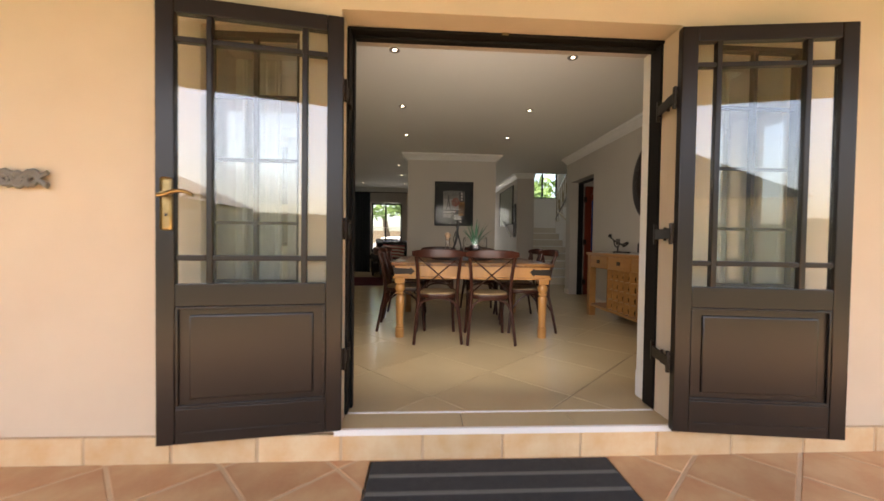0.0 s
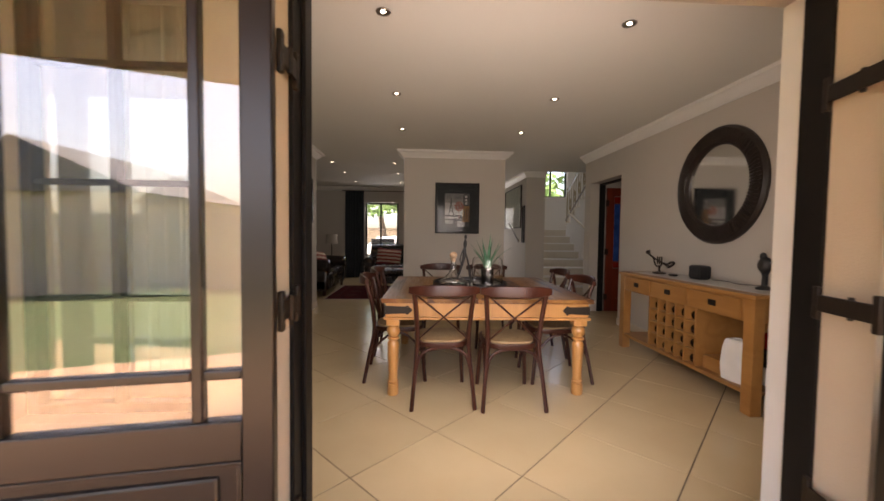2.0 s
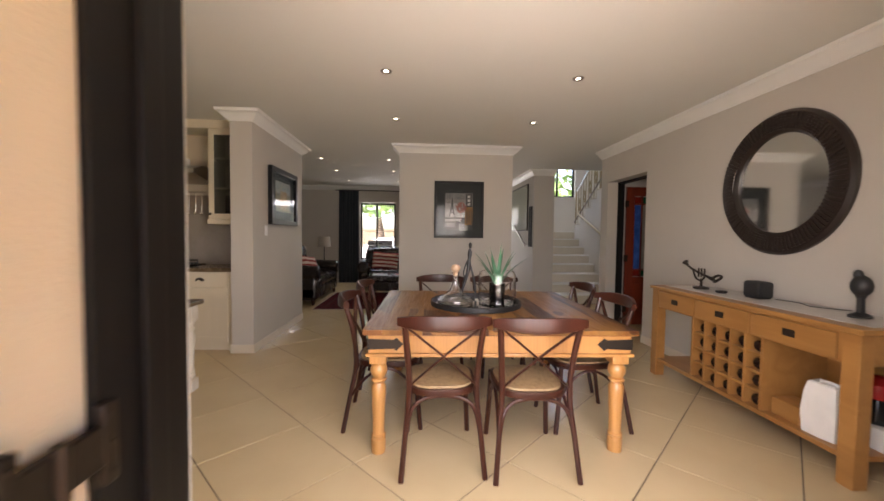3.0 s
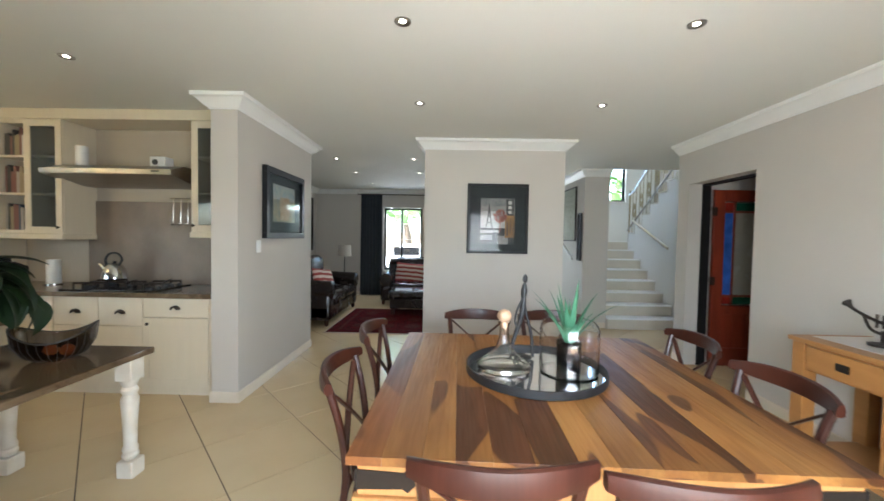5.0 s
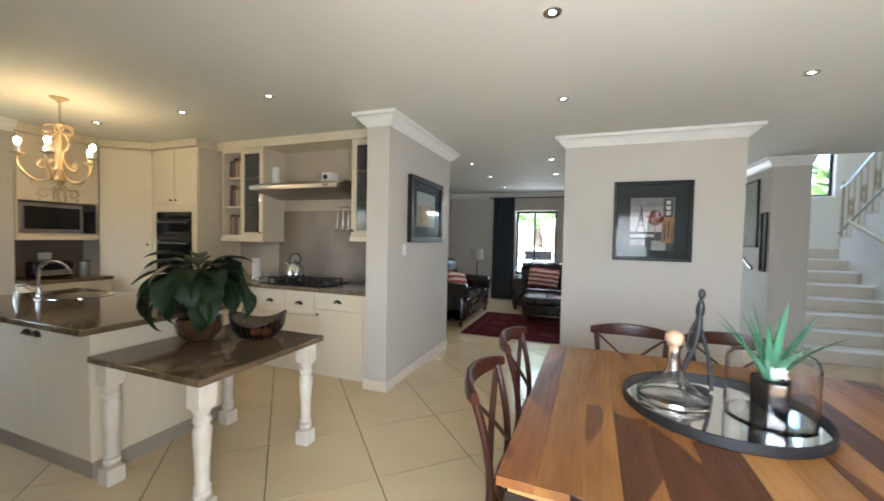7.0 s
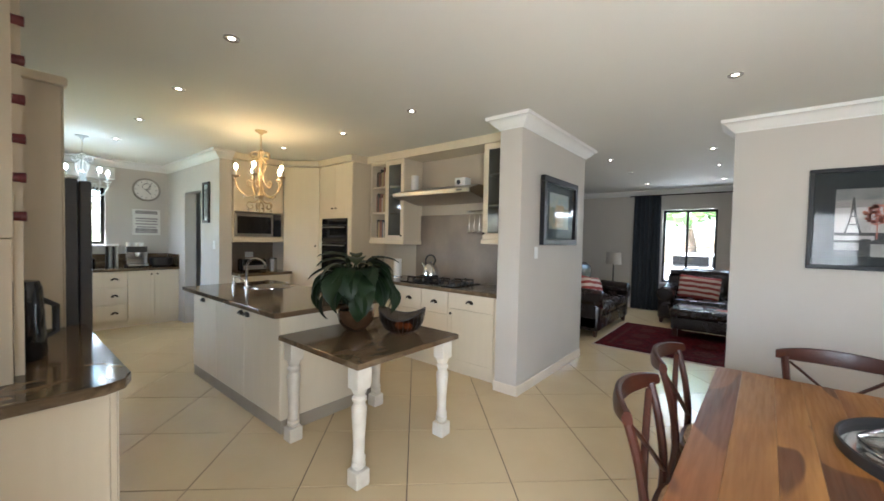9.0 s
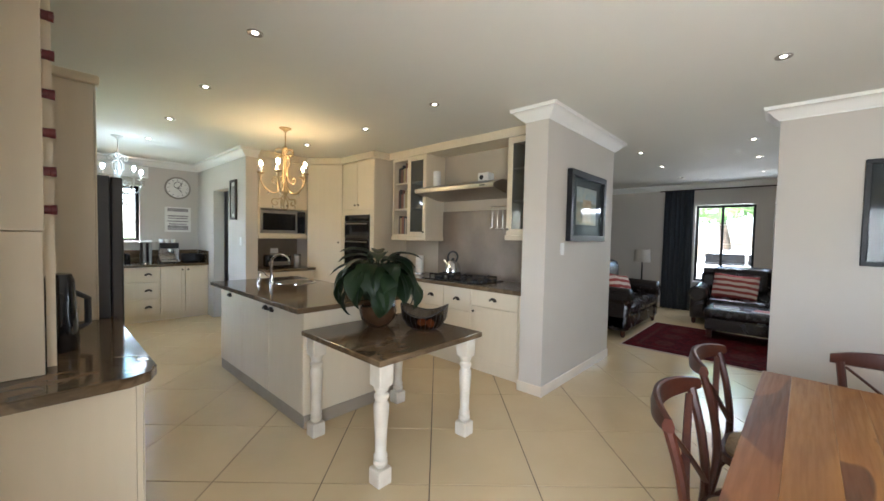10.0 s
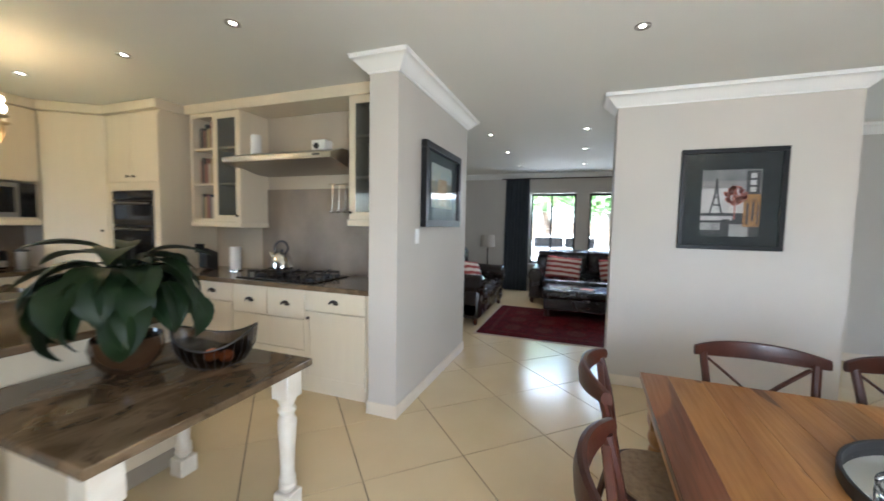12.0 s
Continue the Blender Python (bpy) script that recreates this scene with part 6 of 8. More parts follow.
def island_table():
    t = thing("island_table", pose(-2.195, 4.295, 0), "granite-topped side table with turned cream legs joined to the island", "table")
    part("tabletop", boxm(-0.437, -0.467, 0.705, 0.467, 0.467, 0.742, 0.006), GRANITE, t)
    part("under_frame", boxm(-0.42, -0.30, 0.66, 0.30, 0.30, 0.7045, 0.003), ISLAND_LEG, t)
    prof = [(0.78 * r, z) for r, z in [(0.036, 0.10), (0.052, 0.115), (0.055, 0.13), (0.045, 0.143), (0.052, 0.155), (0.052, 0.168), (0.042, 0.18), (0.046, 0.30), (0.056, 0.42), (0.058, 0.46), (0.042, 0.49), (0.055, 0.505), (0.055, 0.52), (0.04, 0.535), (0.05, 0.55), (0.062, 0.575), (0.062, 0.58)]]
    for x in (-0.34, 0.40):
        for y in (-0.40, 0.36):
            bm = lathem(prof, 24, (x, y, 0))
            box(bm, x - 0.048, y - 0.048, 0.0, x + 0.048, y + 0.048, 0.098, 0.008)
            box(bm, x - 0.05, y - 0.05, 0.575, x + 0.05, y + 0.05, 0.7045, 0.008)
            part("leg", bm, ISLAND_LEG, t)


island_table()


def sink_and_tap():
    s = thing("kitchen_sink", pose(-4.05, 4.47, 0.8975), "round steel sink let into the island worktop", "sink")
    part("rim", lathem([(0.18, 0.0), (0.215, 0.0), (0.215, 0.004), (0.205, 0.007), (0.19, 0.006), (0.18, 0.002)], 36), CHROME, s)
    part("bowl", lathem([(0.0, 0.0003), (0.185, 0.0003), (0.185, 0.0015), (0.0, 0.0015)], 36), STEEL, s)
    t = thing("kitchen_tap", pose(-4.10, 4.23, 0.8975), "tall chrome swan-neck kitchen tap", "tap")
    part("base", lathem([(0.0, 0), (0.028, 0), (0.028, 0.01), (0.02, 0.02), (0.018, 0.09), (0.0, 0.09)], 18), CHROME, t)
    part("spout", tubem(smooth_through([(0, 0, 0.08), (0, 0, 0.2), (0.01, 0.01, 0.27), (0.07, 0.06, 0.305), (0.13, 0.11, 0.27), (0.145, 0.125, 0.21)], 6), 0.012, 10), CHROME, t)
    part("lever", tubem([(0.0, -0.02, 0.07), (-0.01, -0.06, 0.10), (-0.015, -0.08, 0.14)], 0.007, 8), CHROME, t)
    b = thing("soap_dispenser", pose(-4.30, 4.18, 0.8975), "small chrome soap pump", "dispenser")
    part("body", lathem([(0.0, 0), (0.022, 0), (0.02, 0.05), (0.008, 0.06), (0.007, 0.10), (0.0, 0.10)], 14), CHROME, b)
    part("nozzle", tubem([(0, 0, 0.10), (0.05, 0.03, 0.10)], 0.006, 8), CHROME, b)


sink_and_tap()


def big_plant():
    p = thing("potted_plant", pose(-2.39, 4.32, 0.7425) @ Matrix.Diagonal((1.08, 1.08, 1.04, 1)), "broad-leaved dark green plant in a brown glazed pot", "plant")
    part("pot", lathem([(0.0, 0.0), (0.065, 0.0), (0.078, 0.01), (0.118, 0.06), (0.13, 0.11), (0.122, 0.15), (0.115, 0.153), (0.11, 0.138), (0.0, 0.133)], 32), CLAY, p)
    rnd = random.Random(4)
    for i in range(84):
        a = i * 2.39996 + rnd.uniform(-0.25, 0.25)
        ring = (i / 83) ** 0.75
        base_h = 0.50 - 0.16 * ring + rnd.uniform(-0.05, 0.05)
        reach = 0.06 + 0.22 * ring + rnd.uniform(-0.03, 0.03)
        L, Wd = rnd.uniform(0.17, 0.26), rnd.uniform(0.046, 0.066)
        dx, dy = math.cos(a), math.sin(a)
        root = Vector((0.03 * dx, 0.03 * dy, 0.13))
        tip0 = Vector((reach * dx * 0.75, reach * dy * 0.75, base_h))
        stem = bent(root, (root.x * 0.6 + tip0.x * 0.4, root.y * 0.6 + tip0.y * 0.4, base_h * 0.9), tip0, 5)
        bm = tubem(stem, 0.004, 5)
        droop = 0.7 + 0.7 * ring + rnd.uniform(-0.25, 0.25)
        side = Vector((-dy, dx, 0))
        side.rotate(Euler((0, 0, rnd.uniform(-0.5, 0.5))))
        prev, pos, ang = None, tip0.copy(), 0.45 - 1.25 * ring
        steps = 8
        rows = []
        for j in range(steps + 1):
            s = j / steps
            w = Wd * math.sin(math.pi * min(0.03 + s * 0.97, 1) ** 0.75) * (1 if j < steps else 0.02)
            nrm = Vector((-math.sin(ang) * dx, -math.sin(ang) * dy, math.cos(ang)))
            rows.append([pos - side * w + nrm * w * 0.28, pos.copy(), pos + side * w + nrm * w * 0.28])
            pos = pos + Vector((math.cos(ang) * dx, math.cos(ang) * dy, math.sin(ang))) * (L / steps)
            ang -= droop / steps * 1.25
        vs = [[bm.verts.new(v) for v in r] for r in rows]
        lo = [[bm.verts.new(v - Vector((0, 0, 0.0015))) for v in r] for r in rows]
        for A, C in zip(vs, vs[1:]):
            bm.faces.new((A[0], A[1], C[1], C[0]))
            bm.faces.new((A[1], A[2], C[2], C[1]))
        for A, C in zip(lo, lo[1:]):
            bm.faces.new((A[1], A[0], C[0], C[1]))
            bm.faces.new((A[2], A[1], C[1], C[2]))
        part("leaf", bm, LEAF, p, sharp=75)


big_plant()


def wire_bowl():
    b = thing("fruit_bowl", pose(-2.08, 4.51, 0.7425, 0, 0, 35), "smoked dark mesh bowl with a raised rim and orange fruit", "bowl")
    def lifted(x, y, z):
        a = math.atan2(y, x)
        return (x * 1.12, y * 1.02, z * (1.0 + 0.24 * math.cos(2 * a) * min(z / 0.15, 1)))
    bm = lathem([(0.0, 0.0), (0.07, 0.0), (0.115, 0.03), (0.148, 0.085), (0.158, 0.15), (0.152, 0.151), (0.142, 0.087), (0.109, 0.036), (0.068, 0.007), (0.0, 0.006)], 40)
    for v in bm.verts:
        v.co = lifted(*v.co)
    glass_part("bowl", bm, b, SMOKED)
    part("rim", tubem([lifted(0.156 * math.cos(t), 0.156 * math.sin(t), 0.152) for t in (k * 2 * math.pi / 48 for k in range(48))], 0.004, 6, closed=True), BLACK_MATT, b)
    for k in range(28):
        t = k * 2 * math.pi / 28
        part("wire", tubem([lifted(r * math.cos(t), r * math.sin(t), z) for r, z in ((0.073, 0.001), (0.117, 0.029), (0.150, 0.084), (0.1595, 0.15))], 0.0013, 5), BLACK_MATT, b)
    for x, y in ((-0.03, 0.0), (0.045, 0.02)):
        bm = bmesh.new()
        bmesh.ops.create_uvsphere(bm, u_segments=16, v_segments=10, radius=0.034, matrix=pose(0, 0, 0.034) @ Matrix.Diagonal((1, 1, 0.9, 1)))
        solid("orange", bm, material("orange_peel", (0.55, 0.14, 0.03), 0.4, scale=30, bump=0.3, bump_scale=120), pose(-2.08 + x, 4.51 + y, 0.752), "small orange fruit lying in the bowl", "fruit", "fruit in the bowl")


wire_bowl()

# bar side under the wall cabinets, and the fridge
unit("bar_cabinet", face(-1.86, 2.83, 180), 1.18, 0.66, 0.875, [(0.0, 0.1, 0.59, 0.875, "door", (0.53, 0.82, "knob")), (0.59, 0.1, 1.18, 0.875, "door", (0.65, 0.82, "knob"))], "cream base cabinet with a plain end panel")
bm = bmesh.new()
pts = [(-3.04, 2.165), (-1.80, 2.165), (-1.80, 2.79), (-1.83, 2.85), (-1.90, 2.88), (-3.04, 2.88)]
lo, hi = [bm.verts.new((x, y, 0.8755)) for x, y in pts], [bm.verts.new((x, y, 0.915)) for x, y in pts]
bm.faces.new(lo[::-1])
bm.faces.new(hi)
for i in range(6):
    bm.faces.new((lo[i], lo[(i + 1) % 6], hi[(i + 1) % 6], hi[i]))
bmesh.ops.bevel(bm, geom=bm.edges[:], offset=0.004, segments=2, affect="EDGES")
solid("bar_worktop", bm, GRANITE, pose(0, 0, 0), "polished brown granite worktop with a clipped corner", "worktop")
dr = thing("dresser_unit", pose(-2.03, 2.165, 0.9155), "tall cream dresser unit standing on the worktop", "cabinet", "kitchen cabinets")
part("body", boxm(-0.40, 0.0, 0.0, 0.0, 0.42, 0.505, 0.003), CREAM_CAB, dr)
part("body", boxm(-0.40, 0.0, 0.508, 0.004, 0.424, 1.55, 0.003), CREAM_CAB, dr)
part("side_trim", boxm(-0.12, 0.4245, 0.0, -0.10, 0.45, 1.55), CREAM_CAB, dr)
for k in range(7):
    z = 1.50 + 0.1365 * k - 0.9155
    bt = thing("wine_bottle", pose(-2.075, 2.165 + 0.411, 0.9155 + z, -90, 0, 0), "wine bottle neck with dark red foil poking from the rack", "bottle", "bottles in the wine rack")
    part("neck", lathem([(0.0, -0.0), (0.0165, 0.0), (0.0165, 0.03), (0.018, 0.032), (0.018, 0.046), (0.0, 0.048)], 14), material("dark_red_foil", (0.12, 0.012, 0.016), 0.4, scale=12), bt)
fh = thing("fridge_housing", pose(0, 0, 0), "tall cream side panel with a moulded top beside the fridge", "panel", "kitchen cabinets")
part("side_panel", boxm(-3.035, 2.165, 0.9155, -2.995, 2.79, 2.235, 0.003), CREAM_CAB, fh)
part("top_moulding", boxm(-3.06, 2.165, 2.2355, -2.965, 2.815, 2.285, 0.012), CREAM_CAB, fh, "moulded top rail")
part("front_edge", boxm(-3.04, 2.7905, 0.9155, -2.99, 2.80, 2.235, 0.003), CREAM_CAB, fh)
fg = thing("fridge", pose(-3.95, 2.20, 0.0), "tall dark steel fridge beside the bar", "fridge")
part("body", boxm(0.0, 0.0, 0.02, 0.88, 0.66, 1.75, 0.006), FRIDGE, fg)
for a, b in ((0.0, 0.437), (0.443, 0.88)):
    f = part("door", boxm(a, 0.664, 0.05, b, 0.72, 1.745, 0.01), FRIDGE, fg)
    x = 0.40 if a == 0 else 0.48
    part("handle", tubem([(x, 0.72, 0.6), (x, 0.755, 0.6), (x, 0.755, 1.4), (x, 0.72, 1.4)], 0.011, 8), STEEL, f)
part("foot", boxm(0.02, 0.02, 0.0, 0.86, 0.6, 0.0195), BLACK_MATT, fg)
cm = thing("coffee_machine", pose(-2.40, 2.63, 0.9155) @ Matrix.Diagonal((1.12, 1.12, 0.98, 1)), "glossy black upright kettle on the bar worktop", "appliance")
part("body", lathem([(0.0, 0), (0.075, 0), (0.08, 0.01), (0.072, 0.15), (0.062, 0.30), (0.05, 0.33), (0.0, 0.335)], 20, sy=0.7), BLACK_GLOSS, cm)
part("handle", tubem([(-0.06, 0.04, 0.06), (-0.10, 0.085, 0.08), (-0.10, 0.085, 0.20), (-0.06, 0.04, 0.24)], 0.012, 8), BLACK_MATT, cm)

# ---- scullery ----
unit("base_cabinet", face(-7.35, 3.15, 90), 0.70, 0.595, 0.86, [(0.0, 0.62, 0.70, 0.86, "drawer", (0.55, 0.74, "cup")), (0.0, 0.36, 0.70, 0.62, "drawer", (0.55, 0.49, "cup")), (0.0, 0.1, 0.70, 0.36, "drawer", (0.55, 0.23, "cup"))], "cream three-drawer base cabinet in the scullery")
unit("base_cabinet", face(-7.35, 3.852, 90), 0.66, 0.595, 0.86, [(0.0, 0.1, 0.33, 0.86, "door", (0.29, 0.80, "knob")), (0.33, 0.1, 0.66, 0.86, "door", (0.37, 0.80, "knob"))], "cream two-door base cabinet in the scullery")
solid("scullery_worktop", boxm(-7.945, 2.3, 0.8605, -7.32, 4.515, 0.90, 0.005), GRANITE, pose(0, 0, 0), "brown granite worktop in the scullery", "worktop")
solid("upstand", boxm(-7.947, 2.3, 0.9005, -7.93, 4.5, 1.10), GRANITE, pose(0, 0, 0), "brown granite upstand behind the scullery worktop", "upstand")
solid("upstand", boxm(-7.925, 4.503, 0.9005, -7.34, 4.517, 1.10), GRANITE, pose(0, 0, 0), "brown granite upstand at the side wall", "upstand")
es = thing("espresso_machine", pose(-7.72, 4.02, 0.9005), "polished steel espresso machine with cups on top", "coffee machine")
part("body", boxm(-0.15, -0.14, 0.03, 0.10, 0.14, 0.33, 0.01), CHROME, es)
part("drip_tray", boxm(0.101, -0.13, 0.012, 0.20, 0.13, 0.05, 0.004), CHROME, es)
part("group_head", lathem([(0.04, 0.18), (0.04, 0.23), (0.0, 0.23)], 18, (0.14, 0.02, 0)), CHROME, es)
part("portafilter", tubem([(0.14, 0.02, 0.185), (0.27, 0.02, 0.17)], 0.014, 10), BLACK_MATT, es)
part("front_panel", boxm(0.1005, -0.13, 0.235, 0.115, 0.13, 0.325, 0.004), BLACK_MATT, es)
for x, y in ((-0.05, -0.08), (-0.05, 0.0), (-0.04, 0.08)):
    part("cup", lathem([(0.0, 0.3305), (0.025, 0.3305), (0.036, 0.385), (0.033, 0.385), (0.022, 0.335), (0.0, 0.335)], 14, (x, y, 0)), WHITE_PLASTIC, es)
part("foot", boxm(-0.13, -0.12, 0.0, 0.09, 0.12, 0.0295), BLACK_MATT, es)
cs = thing("capsule_stand", pose(-7.75, 3.74, 0.9005), "tall steel capsule stand full of capsules", "stand")
part("frame", boxm(-0.06, -0.075, 0.0, -0.045, 0.075, 0.33, 0.004), STEEL, cs)
for k in range(4):
    bm = tubem([(-0.03, -0.06 + 0.04 * k, 0.0), (-0.03, -0.06 + 0.04 * k, 0.32)], 0.016, 8)
    part("capsule_column", bm, STEEL if k % 2 else IRON, cs)
part("cap", boxm(-0.065, -0.08, 0.3305, 0.0, 0.08, 0.36, 0.004), WHITE_PLASTIC, cs)
bm = lathem([(0.0, 0), (0.085, 0), (0.09, 0.02), (0.085, 0.13), (0.055, 0.16), (0.0, 0.165)], 20)
solid("capsule_brewer", bm, BLACK_GLOSS, pose(-7.72, 3.45, 0.9005), "small rounded black coffee brewer", "coffee machine")
bm = lathem([(0.0, 0), (0.10, 0), (0.15, 0.03), (0.16, 0.14), (0.15, 0.142), (0.14, 0.035), (0.0, 0.012)], 24)
solid("dark_basket", bm, BLACK_MATT, pose(-7.62, 4.34, 0.9005), "dark round bowl on the scullery worktop", "bowl")


def wall_clock():
    c = thing("wall_clock", pose(-7.948, 4.21, 2.17, 0, 0, 90), "round wall clock with dark rim and pale face", "clock")
    part("rim", lathem([(0.165, 0.0), (0.19, 0.0), (0.192, 0.02), (0.18, 0.03), (0.165, 0.026)], 40), STEEL, c).matrix_basis = pose(0, 0, 0, 90)
    part("dial", lathem([(0.0, 0.0), (0.166, 0.0), (0.166, 0.012), (0.0, 0.012)], 40), PAPER, c).matrix_basis = pose(0, 0, 0, 90)
    for k in range(12):
        part("hour_mark", boxm(-0.004, -0.014, 0.125, 0.004, -0.0125, 0.15, 0, Matrix.Rotation(math.radians(30 * k), 4, "Y")), INK_DARK, c)
    bm = boxm(-0.005, -0.0165, -0.02, 0.005, -0.0145, 0.09, 0, Matrix.Rotation(math.radians(140), 4, "Y"))
    box(bm, -0.004, -0.019, -0.02, 0.004, -0.017, 0.12, 0, Matrix.Rotation(math.radians(35), 4, "Y"))
    part("pointer", bm, INK_DARK, c)
    bm = tubem([(0.055 * math.cos(t), -0.014, 0.05 + 0.055 * math.sin(t)) for t in (k * math.pi / 12 for k in range(24))], 0.004, 6, closed=True)
    part("dial_ring", bm, INK_DARK, c)


wall_clock()
sg = thing("wall_sign", pose(-7.948, 4.21, 1.625, 0, 0, 90), "white wall sign with rows of grey lettering", "sign")
part("board", boxm(-0.19, -0.015, -0.215, 0.19, 0, 0.215, 0.003), PAPER, sg)
for z, w, h in ((0.165, 0.15, 0.028), (0.06, 0.15, 0.012), (0.02, 0.14, 0.010), (-0.03, 0.15, 0.010), (-0.08, 0.13, 0.010), (-0.13, 0.15, 0.026), (-0.17, 0.15, 0.012)):
    part("lettering", boxm(-w, -0.0165, z - h, w, -0.0152, z + h), INK_GREY, sg)
framed_picture("framed_note", pose(-6.10, 4.518, 1.90), 0.24, 0.58, 0.035, PAPER, [(-0.06, -0.2, 0.06, 0.2, INK_SKY)], "narrow dark framed print on the scullery wall", 0.03, IRON)
gw = thing("hanging_coat", pose(-6.50, 4.80, 1.62), "dark garment hanging in the passage doorway", "garment")
part("cloth", lathem([(0.0, 0.05), (0.03, 0.04), (0.07, -0.05), (0.10, -0.35), (0.11, -0.62), (0.0, -0.6)], 14, sy=0.5), CURTAIN, gw)
part("hook", tubem([(0, 0.06, 0.06), (0, 0.02, 0.10), (0, -0.01, 0.05)], 0.006, 6), CHROME, gw)
wall("wall_passage_side", "x", 4.90, 5.0, -7.95, -6.21, STAIR_PAINT, "pale passage wall behind the doorway")


def plain_window(name, axis, at, a0, a1, z0, z1, mullions, bars, label):
    """A dark-framed window in a wall; axis x runs along x at y = at."""
    w = thing(name, pose(0, at, 0) if axis == "x" else pose(at, 0, 0, 0, 0, 90), label, "window")
    w["kind"] = "structure"
    f = 0.045
    for a in ((a0, z0, a0 + f, z1), (a1 - f, z0, a1, z1), (a0 + f, z0, a1 - f, z0 + f), (a0 + f, z1 - f, a1 - f, z1)):
        part("window_frame", boxm(a[0], -0.03, a[1], a[2], 0.03, a[3], 0.004), STEEL_BLACK, w)
    xs = [a0 + f] + list(mullions) + [a1 - f]
    for x in mullions:
        part("mullion", boxm(x - 0.022, -0.028, z0 + f, x + 0.022, 0.028, z1 - f, 0.003), STEEL_BLACK, w)
    for k in range(1, bars + 1):
        z = z0 + (z1 - z0) * k / (bars + 1)
        for p, q in zip(xs, xs[1:]):
            part("bar", boxm(p + 0.023, -0.008, z - 0.006, q - 0.023, 0.008, z + 0.006), WHITE_PLASTIC, w)
    for p, q in zip(xs, xs[1:]):
        glass_part("pane", boxm(p + 0.001, -0.002, z0 + f + 0.001, q - 0.001, 0.002, z1 - f - 0.001), w)
    part("window_sill", boxm(a0, -0.19, z0 - 0.03, a1, -0.031, z0 - 0.001, 0.004), TRIM, w)
    return w


plain_window("window_3", "x", 11.83, -1.52, -0.57, 0.62, 2.16, [-1.08], 3, "dark framed living room window with burglar bars")
plain_window("window_4", "x", 11.83, -0.31, 0.64, 0.62, 2.16, [0.17], 3, "second dark framed living room window")
plain_window("window_5", "y", -8.06, 3.05, 3.69, 1.25, 2.15, [], 2, "dark framed scullery window")
# Opening enlarged beyond its visible corner to make room for the stair lamp.
plain_window("window_6", "x", 11.80, 2.80, 4.40, 2.40, 4.5, [3.40, 3.92], 0, "stairwell window enlarged out of view for its lamp")
plain_window("window_7", "x", 12.70, 1.55, 2.15, 0.03, 2.1, [], 3, "tall glazed entrance door light")
plain_window("window_8", "x", 1.98, -6.7, -4.5, 0.9, 2.1, [-5.6], 2, "wide kitchen window in the front wall")
rb = thing("roman_blind", pose(-7.93, 3.37, 2.16, 0, 0, 90), "pale folded blind above the scullery window", "blind")
part("pelmet", boxm(-0.42, -0.10, 0.12, 0.42, 0.0, 0.30, 0.006), SHEER, rb)
for k in range(3):
    part("fold", boxm(-0.38, -0.06, 0.08 - 0.045 * k, 0.38, -0.02, 0.119 - 0.045 * k, 0.012), LINEN, rb)

# ---- living room ----


def cushion(m, w, h, label, striped=True):
    c = thing("cushion", m, label, "cushion", "striped cushions")
    cols = [material("cushion_" + n, col, 0.9, scale=30, bump=0.4, bump_scale=200) for n, col in (("red", (0.30, 0.05, 0.045)), ("cream", (0.66, 0.54, 0.46)))]
    bands = 9
    for b in range(bands):
        bm = bmesh.new()
        n, sub = 14, 3
        top, bot = [], []
        for j in range(sub + 1):
            v = -1 + 2 * (b + j / sub) / bands
            rt, rb_ = [], []
            for i in range(n + 1):
                u = -1 + 2 * i / n
                puff = 0.075 * max((1 - u ** 4) * (1 - v ** 4), 0) ** 0.55 + 0.004
                sag = 1 - 0.06 * (1 - abs(u)) * abs(v)
                wob = 0.025 * math.sin(u * 9 + b) * (1 - v * v)
                rt.append(bm.verts.new((u * w / 2, -puff, (v * sag + wob) * h / 2)))
                rb_.append(bm.verts.new((u * w / 2, puff, (v * sag + wob) * h / 2)))
            top.append(rt)
            bot.append(rb_)
        for rows, flip in ((top, False), (bot, True)):
            for A, C in zip(rows, rows[1:]):
                for i in range(n):
                    q = (A[i], A[i + 1], C[i + 1], C[i])
                    bm.faces.new(q[::-1] if flip else q)
        for rows_a, rows_b in zip(zip(top, bot), list(zip(top, bot))[1:]):
            for k in (0, n):
                bm.faces.new((rows_a[0][k], rows_b[0][k], rows_b[1][k], rows_a[1][k]))
        part("stripe", bm, cols[b % 2], c, sharp=80)
    return c


